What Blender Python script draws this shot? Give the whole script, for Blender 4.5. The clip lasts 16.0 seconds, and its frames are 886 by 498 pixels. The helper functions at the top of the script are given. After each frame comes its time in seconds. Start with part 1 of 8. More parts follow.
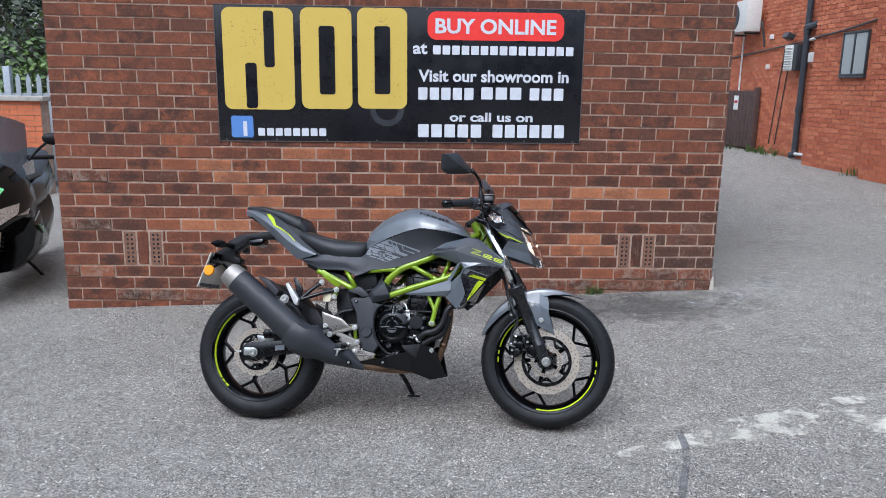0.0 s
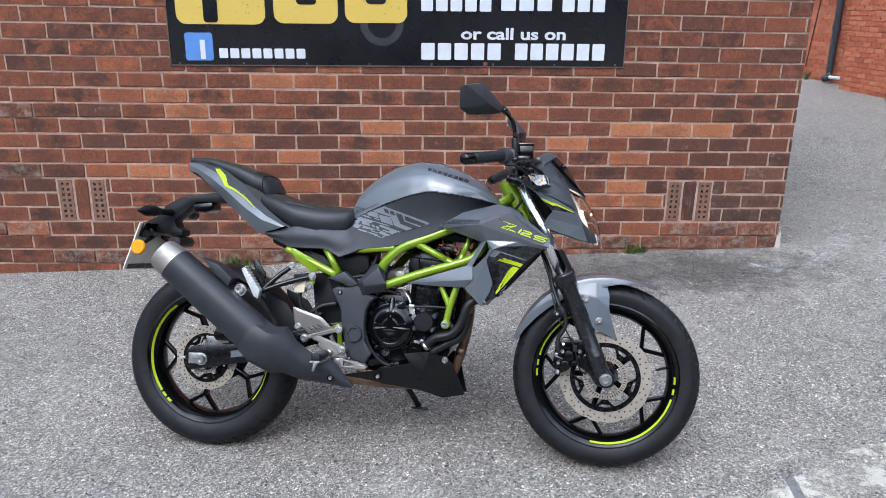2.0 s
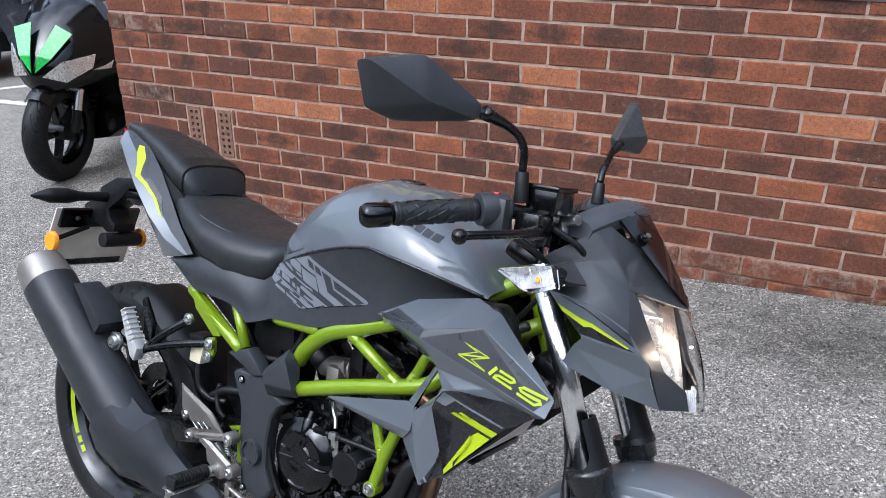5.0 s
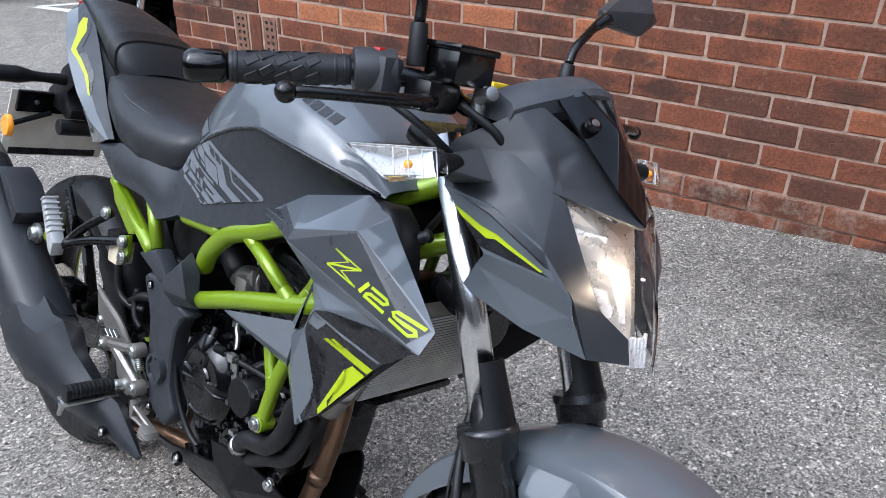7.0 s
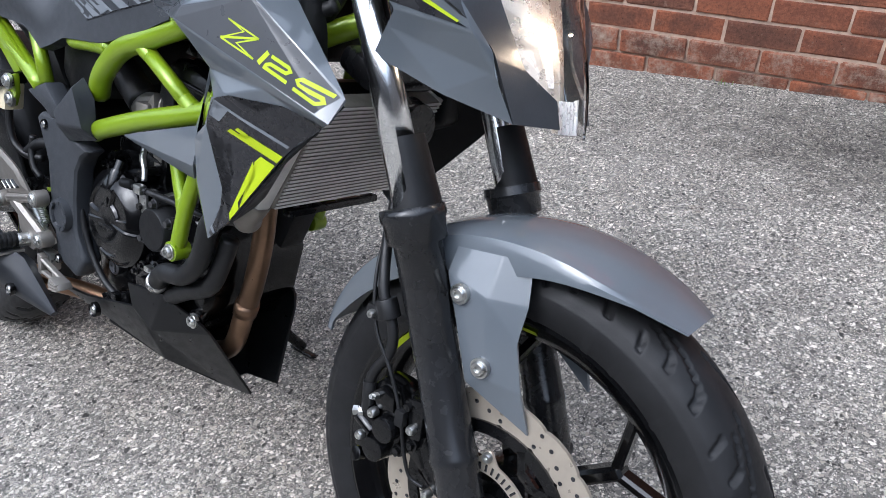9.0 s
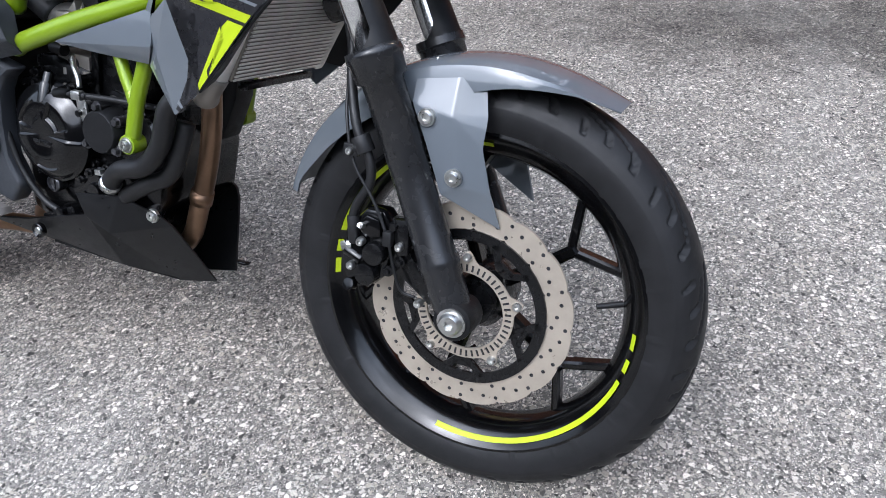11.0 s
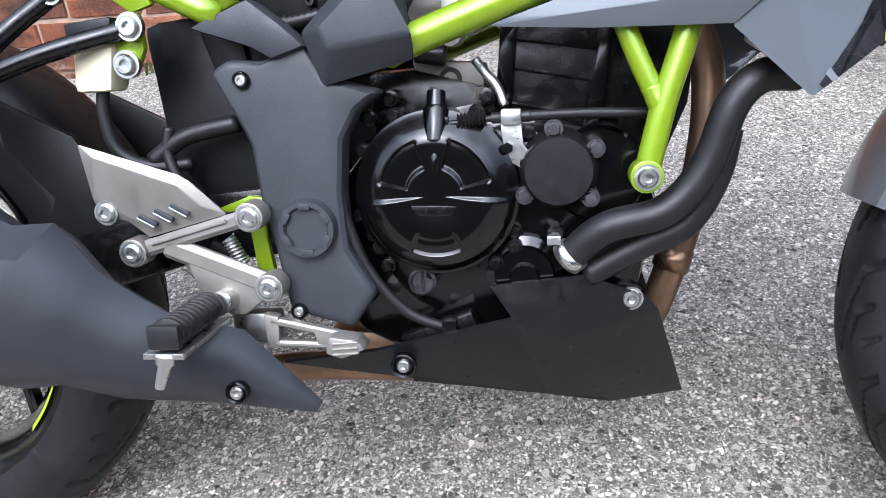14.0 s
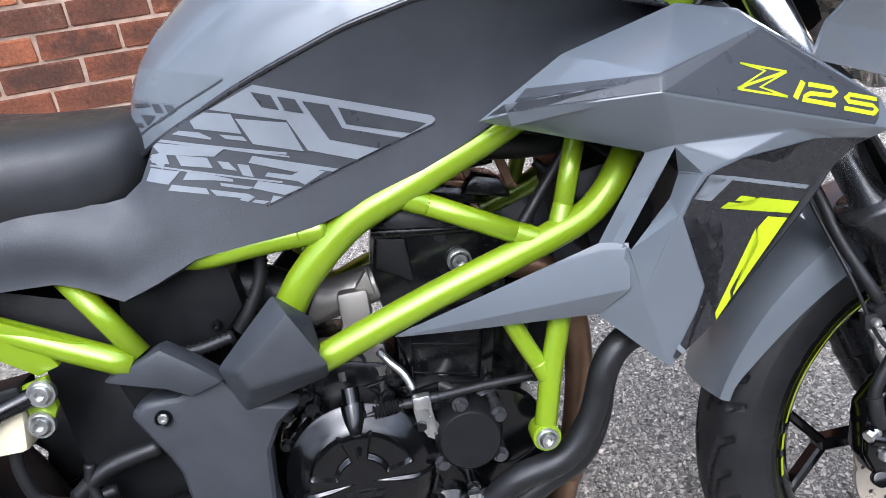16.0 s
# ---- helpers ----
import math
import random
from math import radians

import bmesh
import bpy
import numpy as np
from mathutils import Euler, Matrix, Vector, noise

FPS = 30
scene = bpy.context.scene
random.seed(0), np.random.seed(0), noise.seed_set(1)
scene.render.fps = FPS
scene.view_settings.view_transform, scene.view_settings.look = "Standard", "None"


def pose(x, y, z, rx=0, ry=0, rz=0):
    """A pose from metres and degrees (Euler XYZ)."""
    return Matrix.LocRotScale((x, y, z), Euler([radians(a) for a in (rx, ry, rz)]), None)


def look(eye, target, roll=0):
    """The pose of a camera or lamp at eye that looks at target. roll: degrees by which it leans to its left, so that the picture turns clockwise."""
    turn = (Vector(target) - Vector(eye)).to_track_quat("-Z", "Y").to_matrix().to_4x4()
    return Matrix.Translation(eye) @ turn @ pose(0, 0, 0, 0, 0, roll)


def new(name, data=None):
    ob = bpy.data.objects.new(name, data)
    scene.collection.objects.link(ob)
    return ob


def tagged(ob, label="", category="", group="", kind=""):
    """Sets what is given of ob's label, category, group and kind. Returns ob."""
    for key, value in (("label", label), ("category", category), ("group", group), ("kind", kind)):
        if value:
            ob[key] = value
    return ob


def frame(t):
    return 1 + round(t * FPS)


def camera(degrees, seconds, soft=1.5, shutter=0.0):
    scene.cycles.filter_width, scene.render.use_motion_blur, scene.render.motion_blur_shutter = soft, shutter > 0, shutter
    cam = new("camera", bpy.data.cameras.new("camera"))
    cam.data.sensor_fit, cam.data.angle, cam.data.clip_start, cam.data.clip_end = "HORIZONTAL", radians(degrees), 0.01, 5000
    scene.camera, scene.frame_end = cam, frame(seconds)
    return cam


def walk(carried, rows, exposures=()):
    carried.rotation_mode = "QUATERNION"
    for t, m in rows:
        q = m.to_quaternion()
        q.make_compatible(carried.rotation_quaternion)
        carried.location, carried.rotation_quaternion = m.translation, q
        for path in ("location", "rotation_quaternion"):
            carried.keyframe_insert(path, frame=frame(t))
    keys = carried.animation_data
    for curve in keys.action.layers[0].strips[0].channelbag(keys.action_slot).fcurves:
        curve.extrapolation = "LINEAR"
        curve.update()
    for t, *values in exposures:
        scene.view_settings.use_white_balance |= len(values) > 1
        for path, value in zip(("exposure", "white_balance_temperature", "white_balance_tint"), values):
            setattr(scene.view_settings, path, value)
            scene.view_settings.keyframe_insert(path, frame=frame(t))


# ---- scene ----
cam = camera(60.4, 16.0, 0.6)
PATH = [
    (0, (0.03, -5.182, 1.548), (0.13, -3.228, 1.131), 1.0),
    (0.5, (0.05, -4.971, 1.526), (0.146, -3.027, 1.064), 1.1),
    (1, (0.022, -4.717, 1.512), (0.118, -2.787, 0.998), 1.2),
    (1.5, (0.001, -4.494, 1.496), (0.101, -2.581, 0.921), 1.1),
    (2, (0.019, -4.198, 1.486), (0.122, -2.295, 0.879), 0.9),
    (2.5, (0.042, -3.916, 1.477), (0.143, -2.019, 0.851), 0.8),
    (3, (0.075, -3.635, 1.478), (0.176, -1.746, 0.828), 0.8),
    (3.5, (0.191, -3.4, 1.471), (0.18, -1.518, 0.795), 1.5),
    (3.7, (0.248, -3.326, 1.469), (0.168, -1.45, 0.781), 1.8),
    (5.8, (0.797, -2.708, 1.425), (-0.112, -1.167, 0.531), -0.6),
    (6, (0.808, -2.673, 1.398), (-0.113, -1.144, 0.495), -0.5),
    (6.5, (0.812, -2.608, 1.334), (-0.107, -1.097, 0.4), 0.4),
    (7, (0.805, -2.581, 1.282), (-0.099, -1.076, 0.323), 0.7),
    (7.5, (0.81, -2.577, 1.24), (-0.057, -1.073, 0.247), 0.7),
    (8, (0.82, -2.574, 1.198), (-0.012, -1.075, 0.168), 0.1),
    (8.5, (0.825, -2.574, 1.155), (0.041, -1.088, 0.071), -0.3),
    (9, (0.84, -2.58, 1.12), (0.113, -1.116, -0.032), -0.4),
    (9.5, (0.857, -2.587, 1.085), (0.193, -1.158, -0.146), -1.1),
    (9.7, (0.865, -2.599, 1.075), (0.225, -1.171, -0.171), -1.6),
    (11.8, (0.573, -2.894, 1.067), (0.367, -1.291, -0.11), 0.1),
    (12, (0.501, -2.873, 1.041), (0.295, -1.246, -0.104), 0.3),
    (12.5, (0.305, -2.753, 0.974), (0.083, -1.113, -0.149), -2.4),
    (13, (0.151, -2.656, 0.917), (-0.032, -0.999, -0.189), -3.5),
    (13.5, (0.024, -2.59, 0.84), (-0.014, -0.892, -0.215), -2.9),
    (14, (-0.064, -2.551, 0.816), (0.062, -0.843, -0.218), -2.4),
    (14.5, (-0.1, -2.537, 0.832), (0.095, -0.837, -0.204), -1.8),
    (15, (-0.112, -2.518, 0.913), (0.205, -0.829, -0.11), -2.5),
    (15.5, (-0.11, -2.498, 1.016), (0.312, -0.84, -0.02), -4.2),
    (16, (-0.104, -2.474, 1.075), (0.451, -0.852, 0.044), -4.7),
]
walk(cam, [(t, look(eye, target, roll)) for t, eye, target, roll in PATH], exposures=((0, 0.24, 5400, 11), (2.5, 0.48, 5400, 11), (3.5, 0.50, 5400, 11), (6, 0.49, 5450, 11), (7.5, 0.50, 5450, 11), (9.5, 0.64, 5520, 11), (12, 0.71, 5480, 12), (14, 1.20, 5480, 12), (15, 1.20, 5400, 12), (16, 1.02, 5550, 13)))

# ---------------------------------------------------------------- light: bright overcast
world = bpy.data.worlds.new("overcast")
scene.world = world
world.use_nodes = True
wn, wl = world.node_tree.nodes, world.node_tree.links
sky = wn.new("ShaderNodeTexSky")
sky.sky_type, sky.sun_disc = "NISHITA", False
sky.sun_elevation, sky.sun_rotation = radians(52), radians(205)
sky.air_density, sky.dust_density, sky.ozone_density = 1.6, 5.0, 1.0
# cloud cover: the blue is mostly greyed out, the zenith is brighter than the horizon, and the cloud is broken in tone
grey = wn.new("ShaderNodeHueSaturation")
grey.inputs["Saturation"].default_value = 0.40
wl.new(sky.outputs[0], grey.inputs["Color"])
wc = wn.new("ShaderNodeTexCoord")
cloud = wn.new("ShaderNodeTexNoise")
cloud.inputs["Scale"].default_value, cloud.inputs["Detail"].default_value, cloud.inputs["Roughness"].default_value = 3.2, 5.0, 0.55
wl.new(wc.outputs["Generated"], cloud.inputs["Vector"])
tone = wn.new("ShaderNodeMapRange")
tone.inputs["From Min"].default_value, tone.inputs["From Max"].default_value = 0.36, 0.64
tone.inputs["To Min"].default_value, tone.inputs["To Max"].default_value = 0.48, 1.66
wl.new(cloud.outputs["Fac"], tone.inputs["Value"])
split = wn.new("ShaderNodeSeparateXYZ")
wl.new(wc.outputs["Generated"], split.inputs[0])
high = wn.new("ShaderNodeMapRange")
high.inputs["From Min"].default_value, high.inputs["From Max"].default_value = 0.0, 1.0
high.inputs["To Min"].default_value, high.inputs["To Max"].default_value = 0.66, 1.75
wl.new(split.outputs["Z"], high.inputs["Value"])
power = wn.new("ShaderNodeMath")
power.operation = "MULTIPLY"
wl.new(tone.outputs[0], power.inputs[0])
wl.new(high.outputs[0], power.inputs[1])
strong = wn.new("ShaderNodeMath")
strong.operation = "MULTIPLY"
strong.inputs[1].default_value = 0.165
wl.new(power.outputs[0], strong.inputs[0])
wl.new(grey.outputs[0], wn["Background"].inputs["Color"])
wl.new(strong.outputs[0], wn["Background"].inputs["Strength"])

sun = new("sun", bpy.data.lights.new("sun", "SUN"))
sun.data.energy, sun.data.angle, sun.data.color = 0.7, radians(70), (1.0, 0.98, 0.95)
sun.matrix_world = look((1.5, -4.5, 14), (0, -1, 0))

# the lit headlamp's own light
bulb_light = new("headlamp_light", bpy.data.lights.new("headlamp_light", "POINT"))
bulb_light.data.energy, bulb_light.data.color, bulb_light.data.shadow_soft_size = 0.19, (1.0, 0.72, 0.45), 0.004

# ---------------------------------------------------------------- materials
class Nodes:
    """A material's node tree, with short ways to add and join nodes."""

    def __init__(self, name):
        self.mat = bpy.data.materials.new(name)
        self.mat.use_nodes = True
        self.t = self.mat.node_tree
        self.bsdf = self.t.nodes["Principled BSDF"]
        self.out = self.t.nodes["Material Output"]

    def add(self, kind, **given):
        node = self.t.nodes.new(kind)
        for key, value in given.items():
            if key in node.inputs.keys():
                self.put(node.inputs[key], value)
        return node

    def put(self, socket, value):
        if isinstance(value, bpy.types.NodeSocket):
            self.t.links.new(value, socket)
        else:
            socket.default_value = value

    def coords(self, kind="Object"):
        return self.add("ShaderNodeTexCoord").outputs[kind]

    def noise(self, scale, detail=4.0, rough=0.55, vector=None, distort=0.0):
        n = self.add("ShaderNodeTexNoise", Scale=scale, Detail=detail, Roughness=rough, Distortion=distort)
        self.put(n.inputs["Vector"], vector or self.coords())
        return n.outputs["Fac"]

    def ramp(self, fac, *stops):
        n = self.t.nodes.new("ShaderNodeValToRGB")
        while len(n.color_ramp.elements) < len(stops):
            n.color_ramp.elements.new(0.5)
        for e, (at, colour) in zip(n.color_ramp.elements, stops):
            e.position = at
            e.color = (*colour, 1) if isinstance(colour, tuple) else (colour, colour, colour, 1)
        self.put(n.inputs["Fac"], fac)
        return n.outputs["Color"]

    def mix(self, fac, a, b, blend="MIX"):
        n = self.t.nodes.new("ShaderNodeMix")
        n.data_type, n.blend_type = "RGBA", blend
        self.put(n.inputs[0], fac)
        for sock, v in ((n.inputs[6], a), (n.inputs[7], b)):
            self.put(sock, (*v, 1) if isinstance(v, tuple) and len(v) == 3 else v)
        return n.outputs[2]

    def math(self, op, a, b=0.0, clamp=False):
        n = self.t.nodes.new("ShaderNodeMath")
        n.operation, n.use_clamp = op, clamp
        self.put(n.inputs[0], a)
        self.put(n.inputs[1], b)
        return n.outputs[0]

    def bump(self, height, strength=0.3, distance=0.002):
        n = self.add("ShaderNodeBump", Strength=strength, Distance=distance, Height=height)
        self.put(self.bsdf.inputs["Normal"], n.outputs[0])
        return self

    def set(self, **given):
        names = dict(colour="Base Color", rough="Roughness", metal="Metallic", coat="Coat Weight", coat_rough="Coat Roughness",
                     spec="Specular IOR Level", glow="Emission Color", power="Emission Strength", through="Transmission Weight", ior="IOR", alpha="Alpha")
        for key, value in given.items():
            if isinstance(value, tuple) and len(value) == 3:
                value = (*value, 1)
            self.put(self.bsdf.inputs[names[key]], value)
        return self


def plain(name, colour, rough, metal=0.0, coat=0.0, vary=0.12, scale=30.0, bumps=0.0, bump_scale=400.0, spec=0.5, rough_vary=0.12):
    """A one-tone surface with faint dirt, uneven gloss and, if asked for, fine relief."""
    m = Nodes(name)
    n = m.noise(scale, 6, 0.6)
    low = tuple(c * (1 - vary) for c in colour)
    high = tuple(min(1.0, c * (1 + vary)) for c in colour)
    m.set(colour=m.ramp(n, (0.3, low), (0.7, high)), metal=metal, coat=coat, coat_rough=0.025, spec=spec)
    m.set(rough=m.ramp(m.noise(scale * 2.3, 5), (0.25, max(0.02, rough - rough_vary)), (0.75, min(1.0, rough + rough_vary))))
    if bumps:
        m.bump(m.noise(bump_scale, 3), bumps, 0.001)
    return m.mat


def asphalt(name):
    """Worn surfacing: dark grit packed with angular pale, grey and tan stone chips of three sizes."""
    m = Nodes(name)
    p = m.coords()
    warp = m.add("ShaderNodeTexNoise", Scale=220.0, Detail=2.0)
    m.put(warp.inputs["Vector"], p)
    q = m.add("ShaderNodeVectorMath")
    q.operation = "MULTIPLY_ADD"
    m.put(q.inputs[0], warp.outputs["Color"])
    q.inputs[1].default_value = (0.0035, 0.0035, 0.0035)
    m.put(q.inputs[2], p)
    base = m.ramp(m.noise(520, 3, 0.7, vector=p), (0.28, (0.030, 0.028, 0.026)), (0.50, (0.150, 0.139, 0.124)), (0.72, (0.33, 0.307, 0.273)))
    height = None
    for scale, gap, low in ((380.0, 0.08, 0.28), (210.0, 0.09, 0.40), (135.0, 0.105, 0.54), (92.0, 0.12, 0.76)):
        v = m.add("ShaderNodeTexVoronoi", Scale=scale, Randomness=1.0)
        m.put(v.inputs["Vector"], q.outputs[0])
        e = m.t.nodes.new("ShaderNodeTexVoronoi")
        e.feature = "DISTANCE_TO_EDGE"
        e.inputs["Scale"].default_value = scale
        m.put(e.inputs["Vector"], q.outputs[0])
        split = m.t.nodes.new("ShaderNodeSeparateColor")
        m.put(split.inputs[0], v.outputs["Color"])
        stone = m.ramp(e.outputs["Distance"], (gap, 0.0), (gap + 0.05, 1.0))
        shown = m.ramp(split.outputs[0], (low, 0.0), (low + 0.03, 1.0))
        tone = m.ramp(split.outputs[1], (0.0, (0.040, 0.038, 0.034)), (0.18, (0.135, 0.127, 0.114)), (0.40, (0.27, 0.250, 0.221)), (0.62, (0.39, 0.350, 0.287)), (0.84, (0.55, 0.510, 0.445)), (1.0, (0.80, 0.745, 0.66)))
        mask = m.math("MULTIPLY", stone, shown)
        base = m.mix(mask, base, tone)
        height = mask if height is None else m.math("ADD", m.math("MULTIPLY", height, 0.6), mask)
    big = m.ramp(m.noise(0.55, 5, 0.6, p, 0.6), (0.28, 0.88), (0.52, 1.0), (0.75, 1.06))
    mid = m.ramp(m.noise(9.0, 5, 0.65, p), (0.25, 0.88), (0.75, 1.30))
    base = m.mix(1.0, base, big, "MULTIPLY")
    base = m.mix(1.0, base, mid, "MULTIPLY")
    # an irregular darker patch beside the gable, its edge broken by noise
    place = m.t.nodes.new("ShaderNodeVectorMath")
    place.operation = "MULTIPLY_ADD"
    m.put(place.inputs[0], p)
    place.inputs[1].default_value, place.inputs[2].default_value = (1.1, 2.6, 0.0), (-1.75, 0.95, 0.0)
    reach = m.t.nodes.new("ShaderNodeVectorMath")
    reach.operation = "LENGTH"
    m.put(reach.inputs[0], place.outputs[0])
    dark_patch = m.ramp(m.math("MULTIPLY", m.math("ADD", reach.outputs["Value"], m.math("MULTIPLY", m.noise(4.5, 8, 0.75, p), 1.8)), 0.3333), (0.42, 0.46), (0.66, 1.0))
    base = m.mix(1.0, base, dark_patch, "MULTIPLY")
    # shade put into the colour: the asphalt before the gable is dimmed
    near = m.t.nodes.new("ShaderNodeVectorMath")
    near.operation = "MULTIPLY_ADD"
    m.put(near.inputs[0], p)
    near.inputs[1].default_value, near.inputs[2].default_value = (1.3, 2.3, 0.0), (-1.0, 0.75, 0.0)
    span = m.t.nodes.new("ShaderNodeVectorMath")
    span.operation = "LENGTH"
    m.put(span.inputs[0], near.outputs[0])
    ground_shade = m.ramp(m.math("MULTIPLY", m.math("ADD", span.outputs["Value"], m.math("MULTIPLY", m.noise(3.5, 8, 0.75, p), 1.6)), 0.3333), (0.36, 0.77), (0.68, 1.0))
    base = m.mix(1.0, base, ground_shade, "MULTIPLY")
    # dusty, bleached patches
    dust = m.ramp(m.noise(1.15, 9, 0.72, p, 0.8), (0.54, 0.0), (0.68, 0.26))
    base = m.mix(m.math("MULTIPLY", dust, m.ramp(m.noise(70, 4, 0.7, p), (0.38, 0.15), (0.60, 1.0))), base, (0.56, 0.535, 0.485))
    rust = m.ramp(m.noise(14.0, 4, 0.7, p), (0.66, 0.0), (0.80, 0.35))
    base = m.mix(rust, base, (0.26, 0.17, 0.10))
    m.set(colour=base, rough=m.ramp(m.noise(60, 2, vector=p), (0.2, 0.66), (0.8, 0.92)), spec=0.16)
    m.bump(m.math("ADD", height, m.math("MULTIPLY", m.noise(400, 3, vector=p), 0.6)), 0.9, 0.005)
    return m.mat


def brick_stuff(name, tones, island=False, worn=0.0, burn=1.0):
    """Fired clay: each brick its own tone, darker flashed faces with redder ends, and pitted relief."""
    m = Nodes(name)
    if island:
        r = m.t.nodes.new("ShaderNodeNewGeometry").outputs["Random Per Island"]
    else:
        r = m.t.nodes.new("ShaderNodeObjectInfo").outputs["Random"]
    tone = m.ramp(r, *tones)
    p = m.coords("Object")
    shift = m.add("ShaderNodeVectorMath")
    shift.operation = "ADD"
    m.put(shift.inputs[0], p)
    off = m.add("ShaderNodeCombineXYZ", X=m.math("MULTIPLY", r, 31.0), Y=m.math("MULTIPLY", r, 17.0), Z=m.math("MULTIPLY", r, 7.0))
    m.put(shift.inputs[1], off.outputs[0])
    q = shift.outputs[0]
    flash = m.ramp(m.noise(13.0, 5, 0.62, q, 0.6), (0.34, 0.0), (0.60, 1.0))
    if not island:
        # kiln flashing: the middle of each face is darker than its edges
        xyz = m.t.nodes.new("ShaderNodeSeparateXYZ")
        m.put(xyz.inputs[0], p)
        far = m.math("ADD", m.math("MULTIPLY", m.math("ABSOLUTE", xyz.outputs[0]), 5.5), m.math("MULTIPLY", m.math("ABSOLUTE", xyz.outputs[2]), 11.0))
        core = m.ramp(m.math("ADD", far, m.math("MULTIPLY", m.math("SUBTRACT", m.noise(22.0, 4, 0.6, q), 0.5), 0.9)), (0.25, 1.0), (0.80, 0.0))
        flash = m.math("ADD", m.math("MULTIPLY", flash, 0.50), m.math("MULTIPLY", core, 0.75), True)
    keep = m.ramp(m.math("FRACT", m.math("MULTIPLY", r, 7.3)), (0.0, 0.30 * burn), (1.0, 0.95 * burn))
    col = m.mix(m.math("MULTIPLY", flash, keep), tone, (0.058, 0.031, 0.023))
    fine = m.ramp(m.noise(95, 7, 0.75, q), (0.25, 0.50), (0.75, 1.45))
    col = m.mix(1.0, col, fine, "MULTIPLY")
    pits = m.ramp(m.noise(230, 2, 0.5, q), (0.26, 0.35), (0.36, 1.0))
    col = m.mix(1.0, col, pits, "MULTIPLY")
    pale = m.ramp(m.noise(17, 8, 0.80, q), (0.59 - worn * 0.12, 0.0), (0.74 - worn * 0.06, 0.42 + 0.23 * worn))
    col = m.mix(pale, col, (0.40, 0.30, 0.24) if not worn else (0.37, 0.31, 0.245))
    m.set(colour=col, rough=0.88, spec=0.25)
    m.bump(m.math("ADD", m.noise(190, 4, 0.65, q), m.math("MULTIPLY", m.noise(34, 3, 0.6, q), 1.0)), 0.8, 0.005)
    return m.mat


DARK_BRICK = ((0.0, (0.125, 0.053, 0.033)), (0.2, (0.175, 0.062, 0.034)), (0.5, (0.230, 0.078, 0.039)), (0.72, (0.205, 0.070, 0.036)), (0.90, (0.255, 0.084, 0.041)), (1.0, (0.32, 0.110, 0.050)))
M = {}
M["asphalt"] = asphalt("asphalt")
M["brick"] = brick_stuff("brown_brick", DARK_BRICK)
M["brick_worn"] = brick_stuff("weathered_plinth_brick", DARK_BRICK, False, 1.0)
SOOT_BRICK = ((0.0, (0.100, 0.057, 0.041)), (0.35, (0.145, 0.072, 0.047)), (0.7, (0.170, 0.076, 0.047)), (1.0, (0.22, 0.090, 0.050)))
M["brick_soot"] = brick_stuff("sooty_brown_brick", SOOT_BRICK, False, 0.35)
M["brick_soot_far"] = brick_stuff("sooty_brown_brick_rows", SOOT_BRICK, True, 0.2)
ORANGE_BRICK = ((0.0, (0.36, 0.125, 0.056)), (0.5, (0.41, 0.155, 0.070)), (1.0, (0.46, 0.185, 0.085)))
M["brick_orange"] = brick_stuff("underfired_orange_brick", ORANGE_BRICK, False, 0.15, 0.60)
M["brick_far"] = brick_stuff("brown_brick_rows", DARK_BRICK, True)
M["red_brick"] = brick_stuff("red_brick", ((0.0, (0.38, 0.105, 0.052)), (0.5, (0.48, 0.145, 0.068)), (1.0, (0.55, 0.19, 0.095))), True, 0.0, 0.25)
M["mortar"] = plain("mortar", (0.345, 0.245, 0.183), 0.95, vary=0.32, scale=26, bumps=0.5, bump_scale=180)
M["red_mortar"] = plain("red_mortar", (0.36, 0.16, 0.11), 0.95, vary=0.25, scale=25)
M["tyre"] = plain("tyre_rubber", (0.0098, 0.0098, 0.0103), 0.50, vary=0.3, scale=25, bumps=0.15, bump_scale=300, spec=0.22)
M["black_gloss"] = plain("gloss_black_enamel", (0.0016, 0.0016, 0.0018), 0.16, coat=0.12, rough_vary=0.05, spec=0.38)
M["black_satin"] = plain("satin_black_metal", (0.0028, 0.0028, 0.0031), 0.24, vary=0.25, spec=0.4)
M["black_matt"] = plain("matt_black_plastic", (0.0050, 0.0051, 0.0056), 0.45, vary=0.15, bumps=0.22, bump_scale=900, spec=0.24)
M["panel_dark"] = plain("dark_textured_plastic", (0.0262, 0.0285, 0.0325), 0.47, vary=0.10, bumps=0.2, bump_scale=1100, spec=0.35)
M["silencer"] = plain("matt_black_heat_paint", (0.0195, 0.0208, 0.0240), 0.42, vary=0.18, scale=18, spec=0.35)
M["grey"] = plain("graphite_grey_paint", (0.083, 0.094, 0.106), 0.46, metal=0.0, coat=1.0, vary=0.04, scale=8, rough_vary=0.05, spec=0.3)
M["lime"] = plain("lime_green_paint", (0.178, 0.268, 0.003), 0.34, metal=0.25, coat=0.35, vary=0.08, scale=14, rough_vary=0.06)
M["lime_flat"] = plain("lime_green_film", (0.36, 0.455, 0.003), 0.42, vary=0.04, spec=0.3)
M["film_black"] = plain("black_film", (0.014, 0.014, 0.016), 0.28, vary=0.1)
M["film_grey"] = plain("pale_grey_film", (0.135, 0.147, 0.160), 0.42, vary=0.08)
M["chrome"] = plain("hard_chrome", (0.86, 0.87, 0.88), 0.20, metal=1.0, vary=0.03, rough_vary=0.03)
M["zinc"] = plain("zinc_plated_steel", (0.50, 0.50, 0.48), 0.34, metal=1.0, vary=0.15, scale=60)
